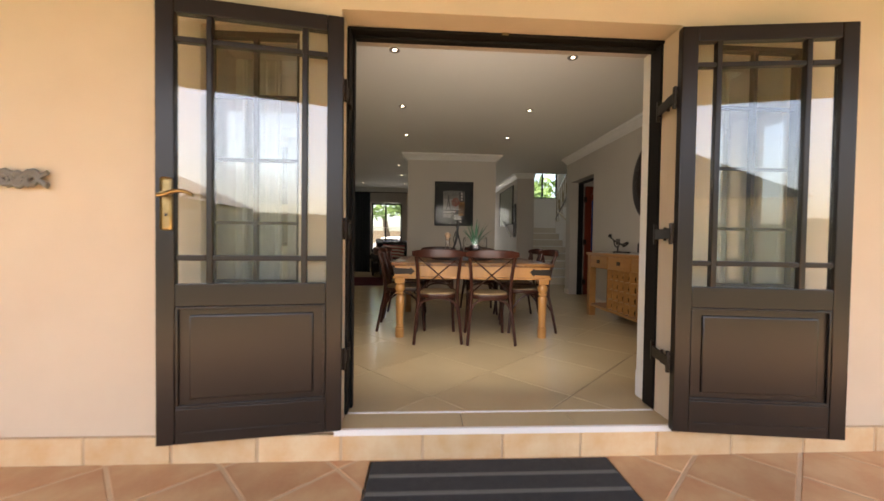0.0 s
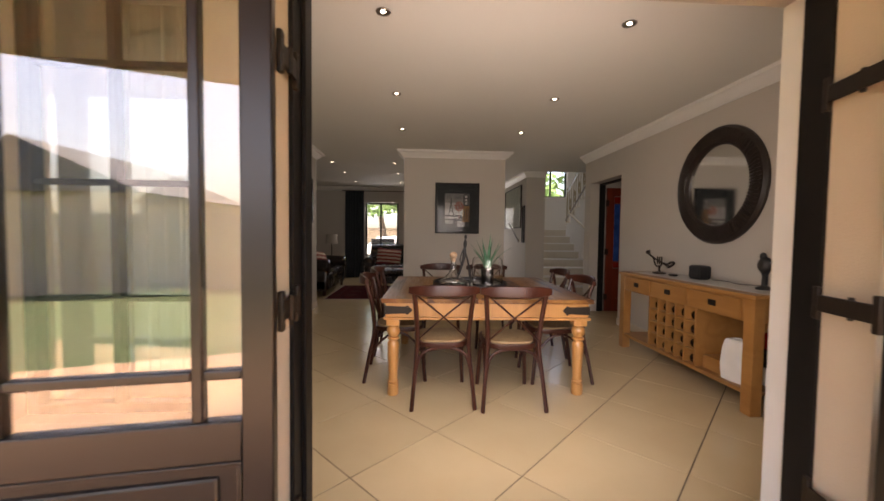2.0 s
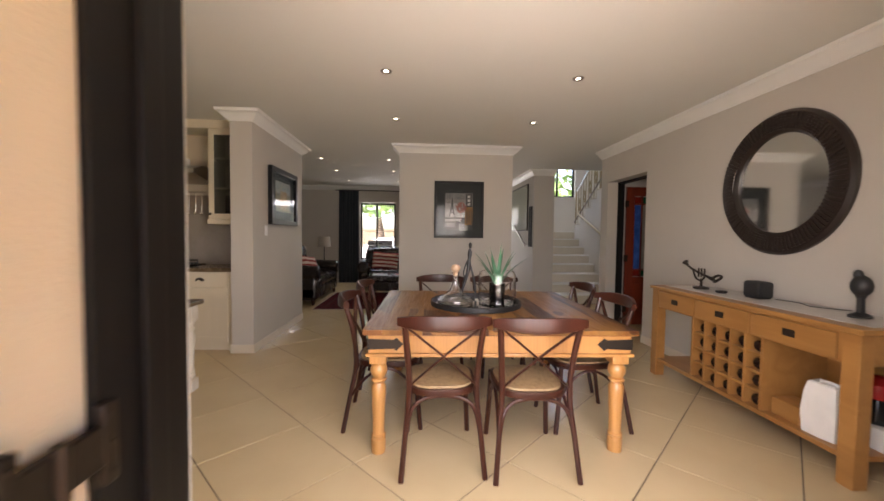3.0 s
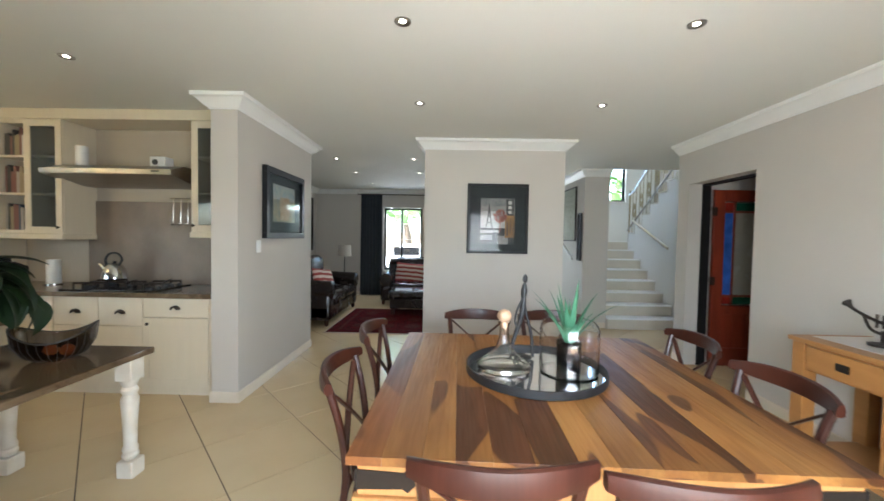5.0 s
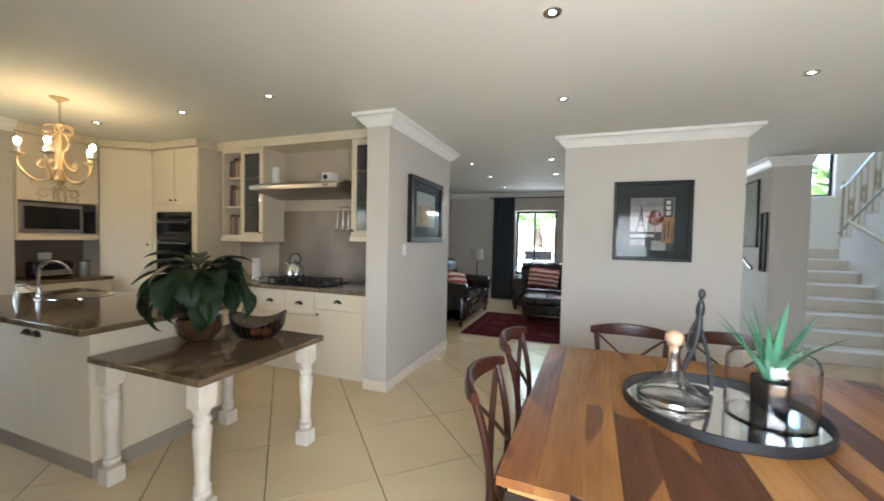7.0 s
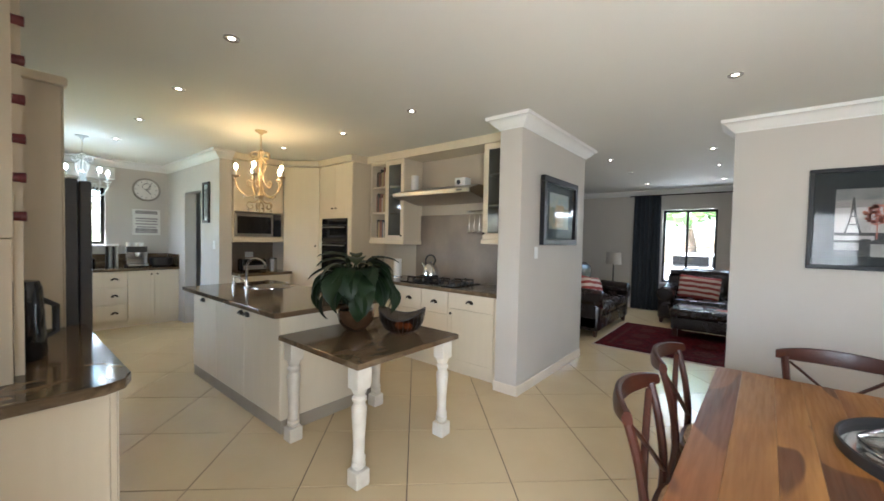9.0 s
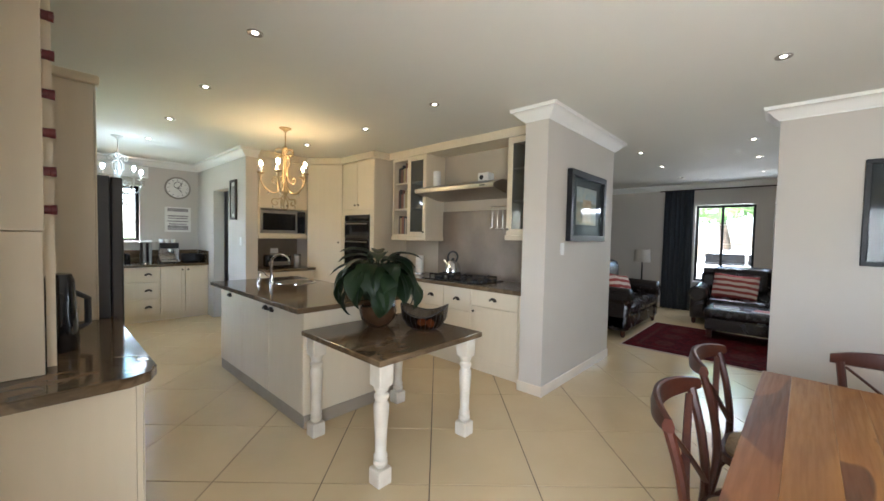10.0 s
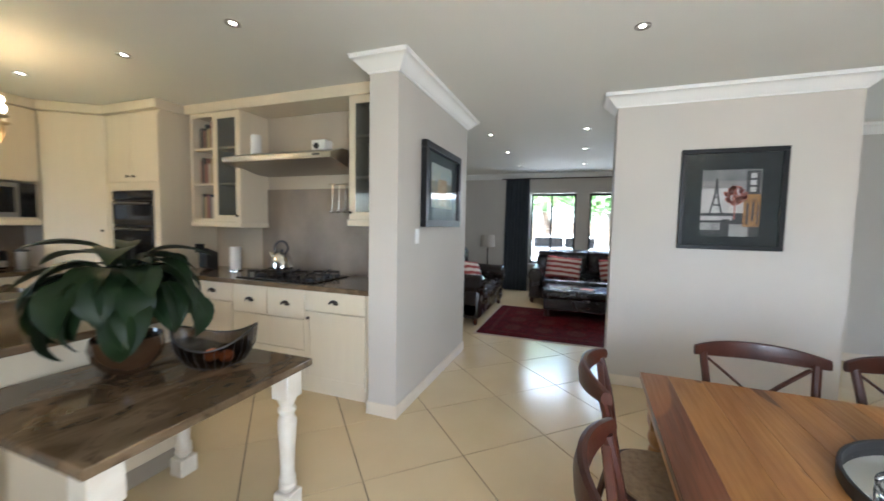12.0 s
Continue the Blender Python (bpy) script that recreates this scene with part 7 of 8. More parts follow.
def sofa(m, w, d, label):
    """Leather sofa with rolled arms; faces -y, front at y = 0."""
    s = thing("sofa", m, label, "sofa", "leather sofas")
    part("base", boxm(0.02, 0.05, 0.09, w - 0.02, d - 0.04, 0.30, 0.03), LEATHER, s)
    for x in (0.0, w - 0.26):
        bm = boxm(x + 0.02, 0.03, 0.085, x + 0.24, d - 0.05, 0.52, 0.05)
        tube(bm, [(x + 0.13, 0.0, 0.53), (x + 0.13, 0.03, 0.53), (x + 0.13, d * 0.5, 0.545), (x + 0.13, d - 0.08, 0.57)], [0.10, 0.135, 0.135, 0.12], 18)
        part("arm", bm, LEATHER, s)
    n = 2
    iw = (w - 0.52) / n
    for k in range(n):
        part("seat_cushion", boxm(0.26 + iw * k + 0.004, 0.0, 0.305, 0.26 + iw * (k + 1) - 0.004, d - 0.28, 0.47, 0.055), LEATHER, s)
        bm = boxm(0.26 + iw * k + 0.004, d - 0.36, 0.44, 0.26 + iw * (k + 1) - 0.004, d - 0.12, 0.90, 0.085, Matrix.Shear("XZ", 4, (0, 0.12)))
        part("back_cushion", bm, LEATHER, s)
    part("back", boxm(0.06, d - 0.16, 0.12, w - 0.06, d - 0.02, 0.86, 0.06), LEATHER, s)
    bm = tubem([(0.10, d - 0.10, 0.87), (w * 0.3, d - 0.10, 0.895), (w * 0.5, d - 0.10, 0.91), (w * 0.7, d - 0.10, 0.895), (w - 0.10, d - 0.10, 0.87)], 0.075, 14)
    part("back_roll", bm, LEATHER, s)
    for x in (0.08, w - 0.08):
        for y in (0.10, d - 0.12):
            part("foot", lathem([(0.02, 0.0), (0.035, 0.03), (0.035, 0.09)], 12, (x, y, 0)), CHAIR_WOOD, s)
    return s


sofa(face(-1.74, 8.30, 90) @ Matrix.Diagonal((1, 1, 1.08, 1)), 1.80, 0.98, "dark brown leather sofa along the living room wall")
sofa(face(-1.36, 10.30, 0), 2.10, 0.98, "dark brown leather sofa under the windows")
cushion(pose(-2.08, 8.95, 0.66, -22, 8, 70), 0.48, 0.44, "red and cream striped cushion on the sofa")
cushion(pose(-2.28, 8.62, 0.66, -20, -8, 100), 0.46, 0.42, "faded pink striped cushion against the arm")
cushion(pose(-0.75, 10.72, 0.66, -16, 4, 0), 0.62, 0.42, "long red and cream striped cushion")
cushion(pose(0.15, 10.72, 0.66, -16, -6, 6), 0.5, 0.42, "second striped cushion at the sofa end")
ot = thing("ottoman", pose(-1.0, 9.28, 0), "dark leather box ottoman with magazines on top", "ottoman")
part("top", boxm(0, 0, 0.31, 1.25, 0.68, 0.45, 0.04), LEATHER, ot)
part("skirt", boxm(0.02, 0.02, 0.13, 1.23, 0.66, 0.3095, 0.012), LEATHER, ot)
for x in (0.04, 1.14):
    for y in (0.04, 0.57):
        part("leg", boxm(x, y, 0.012, x + 0.07, y + 0.07, 0.1295, 0.008), CHAIR_WOOD, ot)
for k, (x, w) in enumerate(((0.12, 0.30), (0.55, 0.2))):
    mg = thing("magazine", pose(-1.0 + x, 9.40, 0.4505, 0, 0, 8 - 20 * k), "pale magazine lying on the ottoman", "magazine", "magazines on the ottoman")
    part("pages", boxm(0, 0, 0, w, 0.22, 0.012, 0.002), PAPER, mg)
    part("cover", boxm(0.005, 0.005, 0.0122, w - 0.005, 0.215, 0.0135), INK_RED if k else INK_GREY, mg)


def rug():
    r = thing("rug", pose(-1.76, 7.97, 0.0), "deep red patterned oriental rug with a cream edge", "rug")
    red = material("rug_red_pile", (0.10, 0.0045, 0.006), 0.95, second=(0.028, 0.004, 0.006), scale=18, amount=0.9, bump=0.6, bump_scale=250, fine=0.4)
    dark = material("rug_dark_pile", (0.018, 0.004, 0.006), 0.95, second=(0.085, 0.02, 0.016), scale=30, amount=0.8, bump=0.6, bump_scale=250, fine=0.4)
    for pile in (red, dark):
        pile.node_tree.nodes["Principled BSDF"].inputs["Specular IOR Level"].default_value = 0.05
    edge = material("rug_cream_fringe", (0.42, 0.33, 0.25), 0.95, scale=40, bump=0.5)
    part("edge", boxm(0, 0, 0.0005, 2.6, 1.92, 0.007, 0.002), edge, r)
    part("field", boxm(0.025, 0.03, 0.0071, 2.575, 1.89, 0.0115, 0.002), red, r)
    for a in ((0.16, 0.18, 2.44, 0.23), (0.16, 1.69, 2.44, 1.74), (0.16, 0.23, 0.21, 1.69), (2.39, 0.23, 2.44, 1.69)):
        part("border", boxm(a[0], a[1], 0.0116, a[2], a[3], 0.0128), dark, r)
    for i in range(5):
        for j in range(3):
            x, y = 0.45 + 0.42 * i, 0.48 + 0.48 * j
            bm = bmesh.new()
            ps = [(x + 0.13 * math.cos(t), y + 0.16 * math.sin(t)) for t in (k * math.pi / 4 for k in range(8))]
            lo, hi = [bm.verts.new((p, q, 0.0116)) for p, q in ps], [bm.verts.new((p, q, 0.0128)) for p, q in ps]
            bm.faces.new(hi)
            for k in range(8):
                bm.faces.new((lo[k], lo[(k + 1) % 8], hi[(k + 1) % 8], hi[k]))
            part("medallion", bm, dark, r)


rug()
folded("curtain", -2.06, -1.54, 11.60, 0.012, 2.47, CURTAIN, "charcoal full-length curtain beside the window", 0.035, 6)
solid("curtain_rail", tubem([(-2.15, 11.60, 2.475), (0.95, 11.60, 2.475)], 0.012, 10), IRON, pose(0, 0, 0), "slim dark curtain rail under the cornice", "curtain rail")
st = thing("side_table", pose(-2.36, 11.25, 0), "small dark round side table behind the sofa", "table")
part("tabletop", lathem([(0.0, 0.53), (0.20, 0.53), (0.205, 0.54), (0.20, 0.555), (0.0, 0.556)], 24), CHAIR_WOOD, st)
part("stem", lathem([(0.0, 0.0), (0.14, 0.0), (0.13, 0.02), (0.03, 0.05), (0.025, 0.529), (0.0, 0.529)], 16), CHAIR_WOOD, st)
tl = thing("table_lamp", pose(-2.36, 11.25, 0.5565), "table lamp with a dark stem and linen shade", "lamp")
part("stem", lathem([(0.0, 0), (0.07, 0), (0.07, 0.012), (0.015, 0.03), (0.012, 0.45), (0.0, 0.45)], 16), BLACK_MATT, tl)
bm = lathem([(0.16, 0.42), (0.145, 0.68), (0.143, 0.68), (0.158, 0.42)], 28)
part("shade", bm, LINEN, tl, "grey linen drum shade")
framed_picture("tall_painting", pose(-3.198, 10.75, 1.72, 0, 0, 90), 1.3, 1.25, 0.05, flat("canvas_umber", (0.10, 0.085, 0.05), (0.26, 0.23, 0.15), 7), [(-0.45, -0.5, -0.25, 0.5, flat("canvas_sage", (0.24, 0.25, 0.19), (0.10, 0.09, 0.05), 11)), (0.1, -0.5, 0.35, 0.45, flat("canvas_moss", (0.20, 0.20, 0.13), (0.07, 0.06, 0.04), 11))], "large dark painting of tree trunks", 0.04, BLACK_MATT)

# ---- stairs and hall ----
stair_wall = bmesh.new()
flight = thing("staircase", pose(0, 0, 0), "pale tiled staircase turning at a half landing", "staircase")
RISE, GO, Y0 = 0.18, 0.27, 8.57
for k in range(8):
    y, z = Y0 + GO * k, RISE * (k + 1)
    y1 = y + GO if k < 7 else 11.695
    part("step", boxm(2.705, y + 0.012, z - RISE + 0.0005 if k else 0.0005, 3.90, y1 + 0.0115 if k < 7 else y1, z - 0.022), STAIR, flight)
    part("tread", boxm(2.705, y - 0.008, z - 0.0215, 3.90, y1 + 0.011 if k < 7 else y1, z, 0.004), TRIM, flight, "pale rounded stair tread")
for k in range(8):
    z = 1.44 + RISE * (k + 1)
    y1 = 10.46 - GO * k
    box(stair_wall, 3.901, y1 - GO, 0.0, 5.099, y1, z - 0.022)
    part("tread", boxm(3.88, y1 - GO, z - 0.0215, 5.099, y1 + 0.012, z, 0.004), STAIR, flight, "pale rounded stair tread")
box(stair_wall, 3.901, 10.461, 0.0, 5.099, 11.695, 1.4395)
struct("stair_wall", stair_wall, STAIR_PAINT, "white plastered wall carrying the upper flight", "wall")
struct("stair_understairs", boxm(3.901, 7.101, 0.0, 4.0, 8.299, 2.598), STAIR_PAINT, "white wall under the stairs", "wall")
hr = thing("wall_handrail", pose(0, 0, 0), "cream wooden handrail on the stair wall", "handrail")
part("rail", tubem([(3.83, 8.92, 1.33), (3.83, 10.15, 1.86)], 0.022, 12), material("pale_rail_wood", (0.58, 0.50, 0.34), 0.4, scale=6), hr)
for y, z in ((9.1, 1.39), (9.95, 1.755)):
    part("bracket", tubem([(3.83, y, z), (3.86, y, z - 0.04), (3.90, y, z - 0.04)], 0.008, 8), STEEL, hr)
BALUSTER = material("pale_gilt_metal", (0.42, 0.35, 0.22), 0.35, 0.5, second=(0.30, 0.235, 0.14), scale=12)
bl = thing("balustrade", pose(0, 0, 0), "pale metal scroll balustrade with a steel handrail", "balustrade")
for k in range(16):
    y, z = 10.46 - GO * (k + 0.5) / 2, 1.44 + RISE * (k // 2 + 1)
    top = 2.47 + (10.40 - y) * 0.6667 - 0.02
    part("baluster", tubem([(3.94, y, z), (3.94, y, top)], 0.008, 8), BALUSTER, bl)
    if k % 2:
        continue
    bm = bmesh.new()
    for s in (-1, 1):
        tube(bm, [(3.94, y - 0.068 + s * (0.075 - 0.0035 * a) * math.cos(a * 0.6) * 0.8, z + 0.46 + s * 0.18 * math.sin(a * 0.6) * (1 - a / 24)) for a in range(16)], 0.006, 6)
    part("scroll", bm, BALUSTER, bl)
part("bottom_rail", tubem([(3.915, 10.54, 1.67), (3.915, 8.35, 3.13)], 0.018, 10), STEEL, bl, "steel bottom rail along the steps")
part("newel", tubem([(3.94, 10.52, 1.44), (3.94, 10.52, 2.52)], 0.018, 10), BALUSTER, bl)
part("handrail", tubem([(3.94, 10.58, 2.42), (3.94, 10.40, 2.47), (3.94, 8.30, 3.87)], 0.022, 12), CHROME, bl)
framed_picture("leaf_picture", pose(2.298, 9.75, 1.90, 0, 0, -90), 1.5, 0.95, 0.02, flat("leafy_print", (0.46, 0.44, 0.36), (0.24, 0.23, 0.17), 22), [], "tall leafy patterned picture in the hall", 0.03, IRON)
framed_picture("narrow_picture", pose(2.298, 8.80, 1.50, 0, 0, -90), 0.16, 0.80, 0.02, INK_DARK, [], "narrow dark picture on the pier", 0.03, BLACK_MATT)
hh = thing("hall_handrail", pose(0, 0, 0), "short steel rail on the hall wall", "handrail")
part("rail", tubem([(2.24, 9.9, 1.55), (2.24, 9.0, 1.12)], 0.02, 10), STEEL, hh)
for y, z in ((9.7, 1.45), (9.15, 1.19)):
    part("bracket", tubem([(2.24, y, z), (2.299, y, z - 0.03)], 0.008, 8), STEEL, hh)

# ---- ceiling lights ----


def downlight(x, y, power):
    d = thing("downlight", pose(x, y, CEIL - 0.0005), "small round recessed downlight with a steel ring", "downlight", "recessed downlights")
    part("ring", lathem([(0.0165, 0.0), (0.046, 0.0), (0.045, -0.005), (0.039, -0.007), (0.030, -0.003), (0.017, -0.001)], 24), STEEL, d)
    part("lamp", lathem([(0.0, -0.0005), (0.0163, -0.0005), (0.0163, -0.002), (0.0, -0.0025)], 18), LAMP_GLOW, d, "glowing lamp face")
    sp = new("downlight_beam", bpy.data.lights.new("downlight_beam", "SPOT"))
    sp.data.energy, sp.data.spot_size, sp.data.spot_blend, sp.data.color, sp.data.shadow_soft_size = power, radians(95), 0.9, (1.0, 0.84, 0.62), 0.03
    sp.matrix_world = look((x, y, CEIL - 0.02), (x, y, 0))


for y in (3.22, 4.54, 5.75):
    for x in (-0.19, 1.37):
        downlight(x, y, 0.31)
for x, y in ((-2.46, 3.45), (-3.62, 3.50), (-4.90, 3.51), (-6.14, 3.53), (-2.47, 4.97), (-3.60, 5.04), (-4.83, 4.99)):
    downlight(x, y, 0.25)
for x in (-1.61, -0.45):
    for y in (8.05, 9.23, 10.62):
        downlight(x, y, 0.72)


def chandelier(m, glow, colour, power, metal):
    c = thing("chandelier", m, "ornate cream metal chandelier with scrolled arms and candle bulbs", "chandelier", "chandeliers")
    part("ceiling_rose", lathem([(0.0, 0.0), (0.065, 0.0), (0.06, -0.012), (0.03, -0.022), (0.015, -0.04), (0.0, -0.04)], 20), metal, c)
    part("stem", lathem([(0.006, -0.04), (0.006, -0.20), (0.02, -0.21), (0.034, -0.225), (0.02, -0.245), (0.012, -0.26), (0.018, -0.40), (0.024, -0.55), (0.018, -0.66), (0.034, -0.69), (0.04, -0.71), (0.026, -0.735), (0.01, -0.76), (0.018, -0.78), (0.0, -0.80)], 16), metal, c)
    n = 5
    for k in range(n):
        a = k * 2 * math.pi / n + 0.55
        ca, sa = math.cos(a), math.sin(a)

        def turned(pts, r, seg=7):
            return tubem([(p.x * ca, p.x * sa, p.z) for p in smooth_through([(x, 0, z) for x, z in pts], 6)], r, seg)
        arm = part("arm", turned([(0.02, -0.60), (0.05, -0.69), (0.12, -0.725), (0.20, -0.68), (0.245, -0.60), (0.245, -0.525)], 0.0085), metal, c)
        part("scroll", turned([(0.02, -0.30), (0.055, -0.335), (0.06, -0.40), (0.03, -0.46), (0.028, -0.53), (0.065, -0.60), (0.11, -0.62), (0.135, -0.585), (0.115, -0.555), (0.095, -0.575)], 0.006), metal, arm)
        part("upper_scroll", turned([(0.02, -0.27), (0.05, -0.235), (0.095, -0.25), (0.10, -0.29), (0.075, -0.305), (0.06, -0.285)], 0.006), metal, arm)
        part("lower_scroll", turned([(0.02, -0.75), (0.06, -0.79), (0.12, -0.79), (0.135, -0.835), (0.10, -0.86), (0.075, -0.84), (0.09, -0.82)], 0.006), metal, arm)
        part("foot_scroll", turned([(0.015, -0.78), (0.04, -0.84), (0.035, -0.89), (0.005, -0.905)], 0.006), metal, arm)
        part("drip_pan", lathem([(0.008, -0.53), (0.036, -0.52), (0.042, -0.508), (0.036, -0.512), (0.01, -0.522)], 14, (0.245 * ca, 0.245 * sa, 0)), metal, arm)
        part("candle", lathem([(0.0, -0.522), (0.0125, -0.522), (0.0125, -0.445), (0.0, -0.445)], 10, (0.245 * ca, 0.245 * sa, 0)), WHITE_PLASTIC, arm)
        part("bulb", lathem([(0.007, -0.4445), (0.016, -0.427), (0.019, -0.41), (0.015, -0.392), (0.0, -0.38)], 14, (0.245 * ca, 0.245 * sa, 0)), glow, arm, "glowing round candle bulb")
        for r, z in ((0.245, -0.545), (0.17, -0.715), (0.125, -0.862)):
            part("crystal", lathem([(0.0, 0.0), (0.009, -0.013), (0.007, -0.027), (0.0, -0.04)], 8, (r * ca, r * sa, z)), GLASS, arm, "clear hanging crystal drop")
    lp = new("chandelier_light", bpy.data.lights.new("chandelier_light", "POINT"))
    lp.data.energy, lp.data.color, lp.data.shadow_soft_size = power, colour, 0.12
    lp.location = (m.translation.x, m.translation.y, m.translation.z - 0.46)


chandelier(pose(-4.28, 4.45, CEIL), BULB_GLOW, (1.0, 0.60, 0.22), 0.85, material("cream_gilt_metal", (0.42, 0.32, 0.18), 0.4, 0.3, scale=14))
chandelier(pose(-6.3, 3.245, CEIL), COOL_GLOW, (0.48, 0.82, 1.0), 0.42, material("pale_metal", (0.6, 0.58, 0.54), 0.35, 0.4, scale=14))

# ---- outside ----


def shrub(x, y, z, s, name, label, seed):
    t = thing(name, pose(x, y, z), label, "tree")
    rnd = random.Random(seed)
    part("trunk", tubem(smooth_through([(0, 0, 0), (0.05 * s, 0.03 * s, 0.6 * s), (-0.03 * s, 0, 1.2 * s)], 5), [0.10 * s * (1 - 0.05 * i) for i in range(11)], 8), material("bark", (0.10, 0.07, 0.05), 0.9, scale=12, bump=0.6), t)
    bm = bmesh.new()
    for _ in range(900):
        a, b = rnd.uniform(0, 6.283), rnd.uniform(-0.6, 1.3)
        r = s * (0.55 + 0.5 * rnd.random()) * (1 + 0.25 * math.sin(3 * a + seed))
        c = Vector((r * math.cos(a) * math.cos(b), r * math.sin(a) * math.cos(b), 1.5 * s + 0.8 * r * math.sin(b)))
        e = Euler((rnd.uniform(0, 6.28), rnd.uniform(0, 6.28), 0))
        w = 0.10 * s * rnd.uniform(0.6, 1.3)
        vs = []
        for px, py in ((-1, 0), (0, -0.45), (1, 0), (0, 0.45)):
            v = Vector((px * w, py * w, 0.12 * w * (1 - abs(px))))
            v.rotate(e)
            vs.append(bm.verts.new(c + v))
        bm.faces.new(vs)
    part("crown", bm, material("garden_leaf", (0.09, 0.17, 0.04), 0.6, second=(0.16, 0.26, 0.07), scale=3), t)


shrub(-1.9, 20.0, -0.24, 2.2, "tree", "leafy green garden tree beyond the window", 1)
shrub(0.9, 22.5, -0.24, 2.0, "tree", "leafy green garden tree beyond the window", 2)
shrub(5.2, 17.0, -0.24, 1.9, "tree", "leafy green garden tree beyond the stairwell", 3)


def parked_car():
    c = thing("car", pose(-1.2, 17.2, -0.24, 0, 0, 8), "white parked car in the driveway", "car")
    paint = material("white_car_paint", (0.75, 0.76, 0.78), 0.2, scale=3, coat=0.5)
    bm = bmesh.new()
    prof = [(-2.0, 0.35), (-2.05, 0.7), (-1.9, 0.85), (-1.1, 0.95), (-0.55, 1.40), (0.9, 1.45), (1.6, 1.0), (2.0, 0.92), (2.05, 0.4)]
    A = [bm.verts.new((x, -0.85, z)) for x, z in prof]
    C = [bm.verts.new((x, 0.85, z)) for x, z in prof]
    bm.faces.new(A)
    bm.faces.new(C[::-1])
    for i in range(9):
        bm.faces.new((A[i], A[(i + 1) % 9], C[(i + 1) % 9], C[i]))
    bmesh.ops.bevel(bm, geom=bm.edges[:], offset=0.05, segments=2, affect="EDGES")
    part("body", bm, paint, c)
    for x0, x1 in ((-0.85, 0.1), (0.16, 1.1)):
        part("side_window", boxm(x0, -0.862, 1.0, x1, -0.852, 1.32, 0.004), BLACK_GLOSS, c)
    for x in (-1.3, 1.3):
        for y in (-0.8, 0.8):
            w = part("wheel", lathem([(0.0, -0.1), (0.32, -0.1), (0.34, -0.06), (0.34, 0.06), (0.32, 0.1), (0.0, 0.1)], 24), BLACK_MATT, c, "black tyre")
            w.matrix_basis = pose(x, y, 0.34, 90)
            part("rim", lathem([(0.0, -0.108), (0.2, -0.108), (0.2, 0.108), (0.0, 0.108)], 16), STEEL, w)


parked_car()
struct("driveway", boxm(-8, 12.9, -0.26, 8, 19.0, -0.23), material("pale_paving", (0.20, 0.17, 0.14), 0.8, second=(0.15, 0.13, 0.11), scale=3, bump=0.4), "pale paved driveway before the house", "driveway")
struct("street_wall", boxm(-14, 26.0, -0.24, 14, 26.2, 1.7), SPLASH, "pale boundary wall along the street", "wall")
nh = thing("neighbour_house", pose(5.5, -15.0, -0.24), "cream neighbouring house with a grey gabled roof", "house")
part("house_wall", boxm(-4.5, -3.5, 0, 4.5, 3.5, 3.0), WALL_OUT, nh)
bm = bmesh.new()
A = [bm.verts.new(p) for p in ((-4.8, 3.8, 2.95), (4.8, 3.8, 2.95), (0, 3.8, 5.0))]
C = [bm.verts.new((v.co.x, -3.8, v.co.z)) for v in A]
bm.faces.new(A)
bm.faces.new(C[::-1])
for i in range(3):
    bm.faces.new((A[i], A[(i + 1) % 3], C[(i + 1) % 3], C[i]))
part("roof", bm, material("grey_roof_tile", (0.20, 0.19, 0.185), 0.8, scale=5, bump=0.5), nh)
for x in (-2.4, 2.0):
    w = part("window", boxm(x - 0.6, 3.501, 1.0, x + 0.6, 3.53, 2.1), STEEL_BLACK, nh)
    part("pane", boxm(x - 0.55, 3.531, 1.05, x + 0.55, 3.54, 2.05), BLACK_GLOSS, w)
n2 = copy_thing(nh, pose(-9.0, -19.0, -0.24, 0, 0, 20))

sw2 = thing("light_switch", pose(-5.82, 4.518, 1.30), "white light switch plate on the scullery wall", "switch")
part("plate", boxm(-0.036, -0.009, -0.058, 0.036, 0, 0.058, 0.004), WHITE_PLASTIC, sw2)
part("rocker", boxm(-0.012, -0.013, -0.02, 0.012, -0.0095, 0.02, 0.002), WHITE_PLASTIC, sw2)
so = thing("wall_socket", pose(-5.984, 5.05, 1.15, 0, 0, 90), "white double wall socket under the microwave", "socket")
part("plate", boxm(-0.06, -0.008, -0.04, 0.06, 0, 0.04, 0.004), WHITE_PLASTIC, so)
for x in (-0.028, 0.028):
    part("outlet", lathem([(0.0, 0.0), (0.016, 0.0), (0.016, 0.003), (0.0, 0.003)], 14), PAPER, so).matrix_basis = pose(x, -0.0085, 0, 90)
cable = solid("cable", tubem(smooth_through([(2.74, 4.12, 0.857), (2.78, 3.98, 0.857), (2.72, 3.85, 0.857), (2.79, 3.74, 0.857), (2.84, 3.70, 0.857)], 6), 0.003, 6), BLACK_MATT, pose(0, 0, 0), "thin black cable trailing from the speaker", "cable")
rdh = part("door_handle", tubem([(0.735, -0.02, 1.02), (0.735, -0.065, 1.02), (0.62, -0.065, 1.02)], 0.009, 8), BRASS, bpy.data.objects["door_3"], "brass lever handle")

# ---- floor and patio tiles ----


def clipped(poly, axis, limit, keep_above):
    out = []
    for i, p in enumerate(poly):
        q = poly[(i + 1) % len(poly)]
        a, b = p[axis] - limit, q[axis] - limit
        if not keep_above:
            a, b = -a, -b
        if a >= 0:
            out.append(p)
        if (a >= 0) != (b >= 0):
            t = a / (a - b)
            out.append((p[0] + (q[0] - p[0]) * t, p[1] + (q[1] - p[1]) * t))
    return out


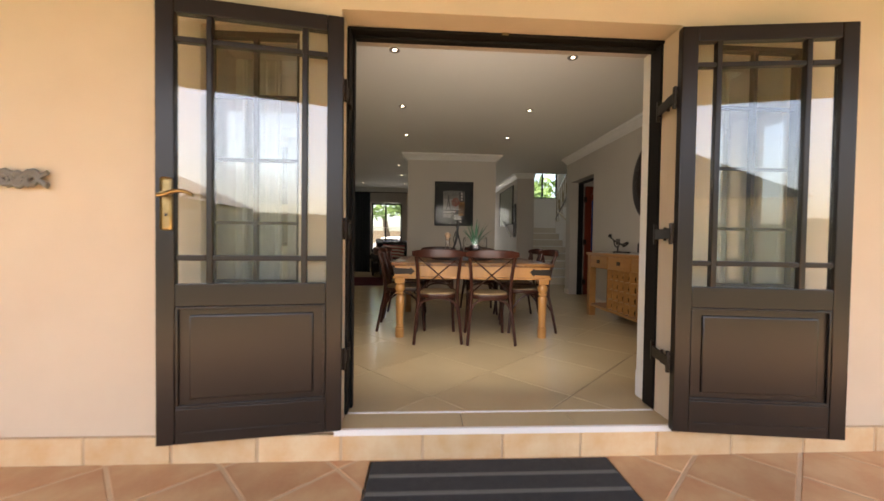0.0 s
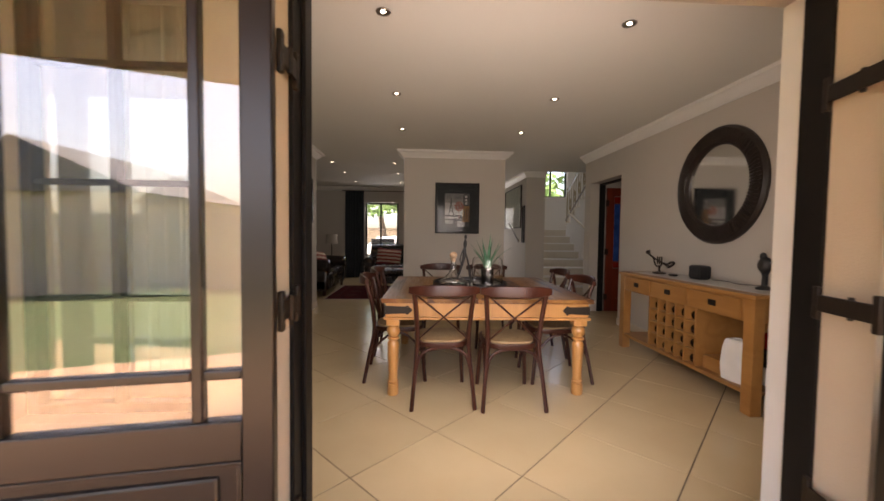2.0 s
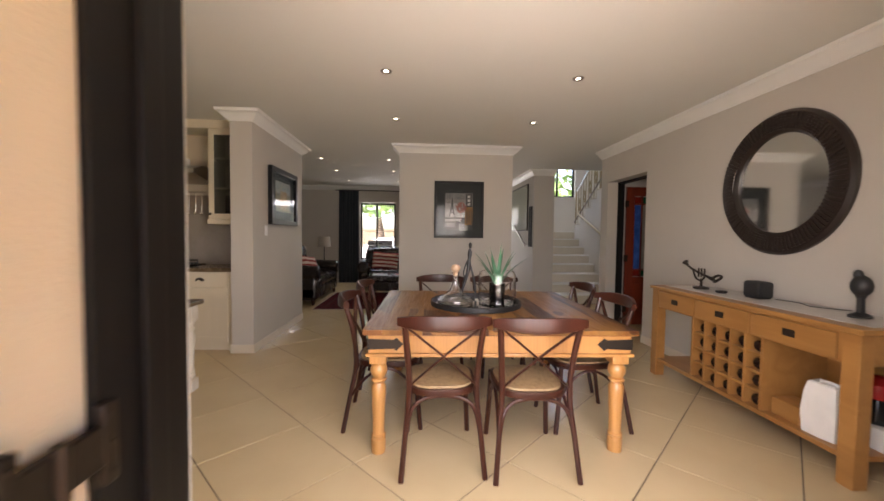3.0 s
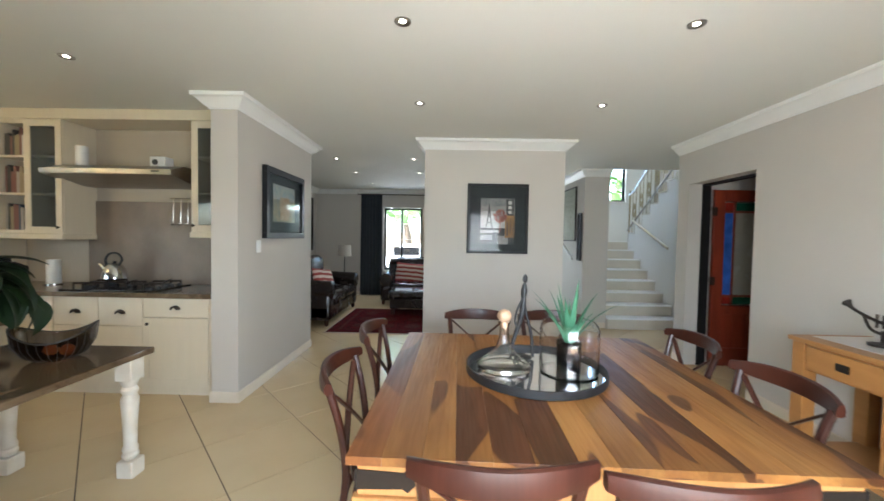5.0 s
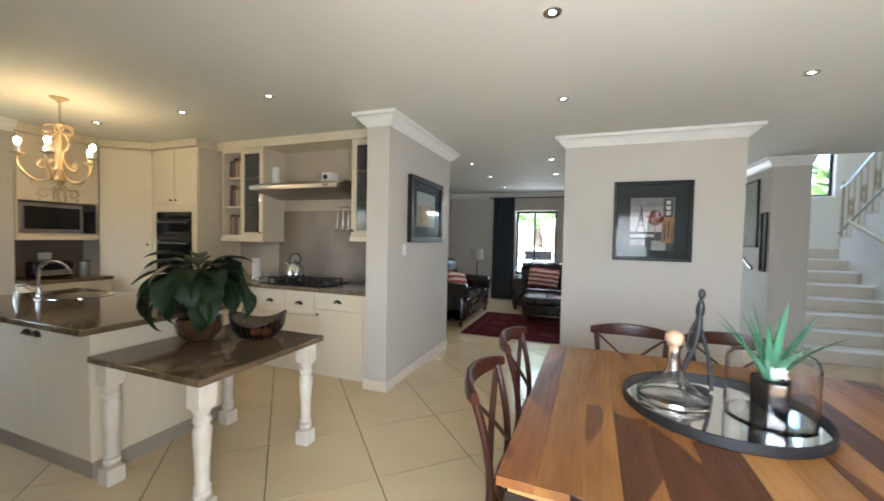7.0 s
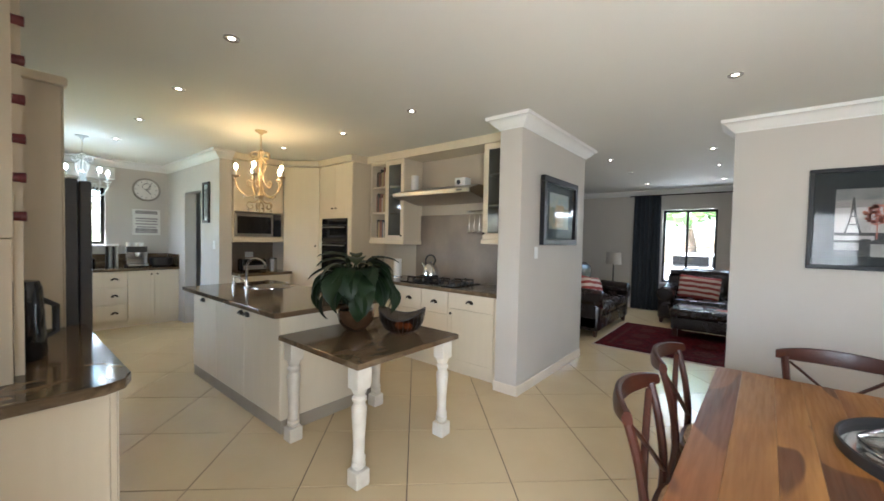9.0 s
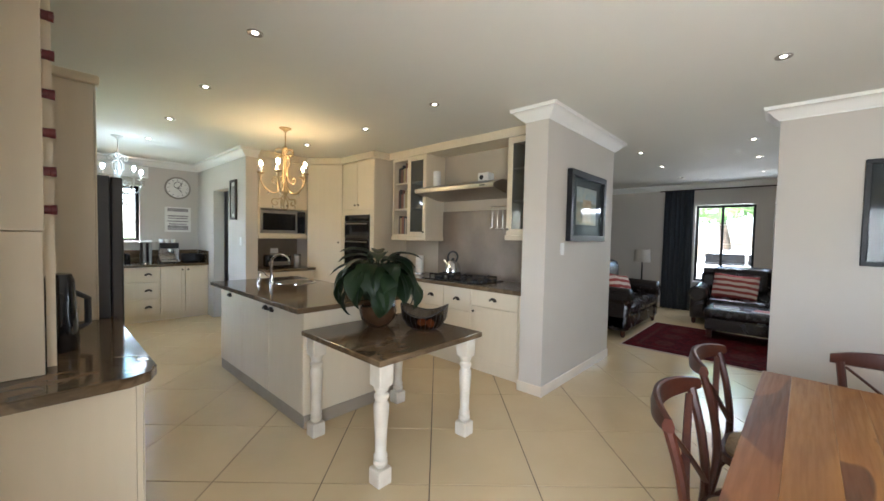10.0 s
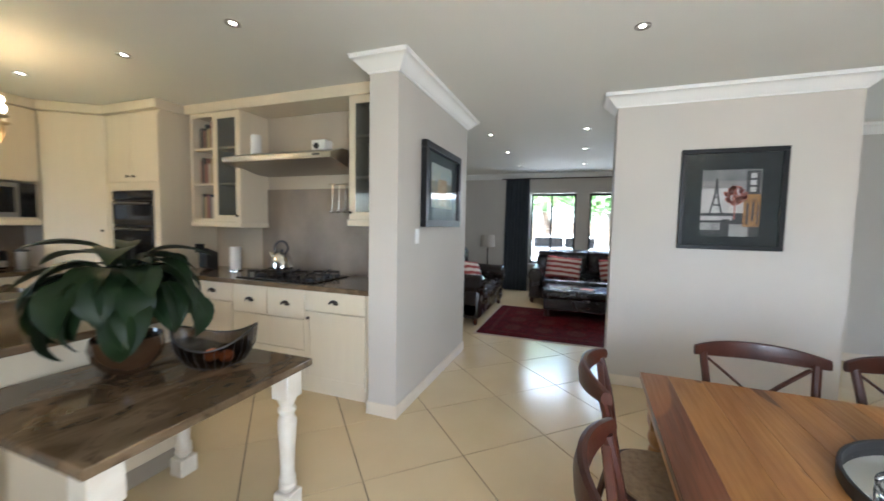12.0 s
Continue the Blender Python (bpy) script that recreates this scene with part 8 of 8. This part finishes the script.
def tile_bm(bm, poly, cx, cy, z0, z1, soft):
    """A tile with a softened upper edge."""
    n = len(poly)
    mx, my = sum(p[0] for p in poly) / n, sum(p[1] for p in poly) / n
    rings = []
    for f, z in ((0.0, z0), (0.0, z1 - soft), (soft, z1)):
        ring = []
        for x, y in poly:
            d = max(math.hypot(x - mx, y - my), 1e-4)
            k = 1 - f * 1.4 / d
            ring.append(bm.verts.new((mx + (x - mx) * k - cx, my + (y - my) * k - cy, z)))
        rings.append(ring)
    for A, C in zip(rings, rings[1:]):
        for i in range(n):
            bm.faces.new((A[i], A[(i + 1) % n], C[(i + 1) % n], C[i]))
    bm.faces.new(rings[-1])
    return bm


def lay(parent, pitch, gap, ox, oy, ang, bounds, z0, z1, soft, mat, single, holes=()):
    """Lays square tiles at a slant inside bounds; tiles inside `single` are parts, the others one mesh."""
    u, v = Vector((math.cos(ang), math.sin(ang))), Vector((-math.sin(ang), math.cos(ang)))
    h = (pitch - gap) / 2
    shared, rest = None, bmesh.new()
    bx0, by0, bx1, by1 = bounds
    R = int(18 / pitch)
    for i in range(-R, R + 1):
        for j in range(-R, R + 1):
            c = Vector((ox, oy)) + u * (i + 0.5) * pitch + v * (j + 0.5) * pitch
            corners = [c + u * a * h + v * b * h for a, b in ((-1, -1), (1, -1), (1, 1), (-1, 1))]
            poly = [(p.x, p.y) for p in corners]
            whole = all(bx0 <= x <= bx1 and by0 <= y <= by1 for x, y in poly)
            if not whole:
                for axis, lim, keep in ((0, bx0, True), (0, bx1, False), (1, by0, True), (1, by1, False)):
                    poly = clipped(poly, axis, lim, keep) if len(poly) > 2 else []
                if len(poly) < 3:
                    continue
            if any(a <= c.x <= b and d <= c.y <= e for a, d, b, e in holes):
                continue
            near = single[0] <= c.x <= single[2] and single[1] <= c.y <= single[3]
            if not near:
                tile_bm(rest, poly, 0, 0, z0, z1, soft)
                continue
            if whole:
                if shared is None:
                    shared = finish("tile", tile_bm(bmesh.new(), poly, c.x, c.y, z0, z1, soft), mat, 20)
                me = shared
            else:
                me = finish("tile", tile_bm(bmesh.new(), poly, c.x, c.y, z0, z1, soft), mat, 20)
            ob = new("tile", me)
            ob.location = (c.x, c.y, 0)
            ob.parent = parent
    ob = part("far_tiles", rest, mat, parent, sharp=20)
    ob["kind"] = "stuff"


lay(bpy.data.objects["floor"], 0.6225, 0.0065, 0.0646, -0.3618, radians(43.5), (-7.95, 2.068, 5.1, 12.6), -0.012, 0.0, 0.0008, TILE, (-6.0, 2.0, 3.0, 9.6))
lay(bpy.data.objects["patio_slab"], 0.40, 0.014, 0.2, 1.2, radians(42), (-4.95, -1.85, 5.1, 1.868), -0.19, -0.158, 0.005, TERRACOTTA, (-2.6, -0.6, 3.2, 1.9))
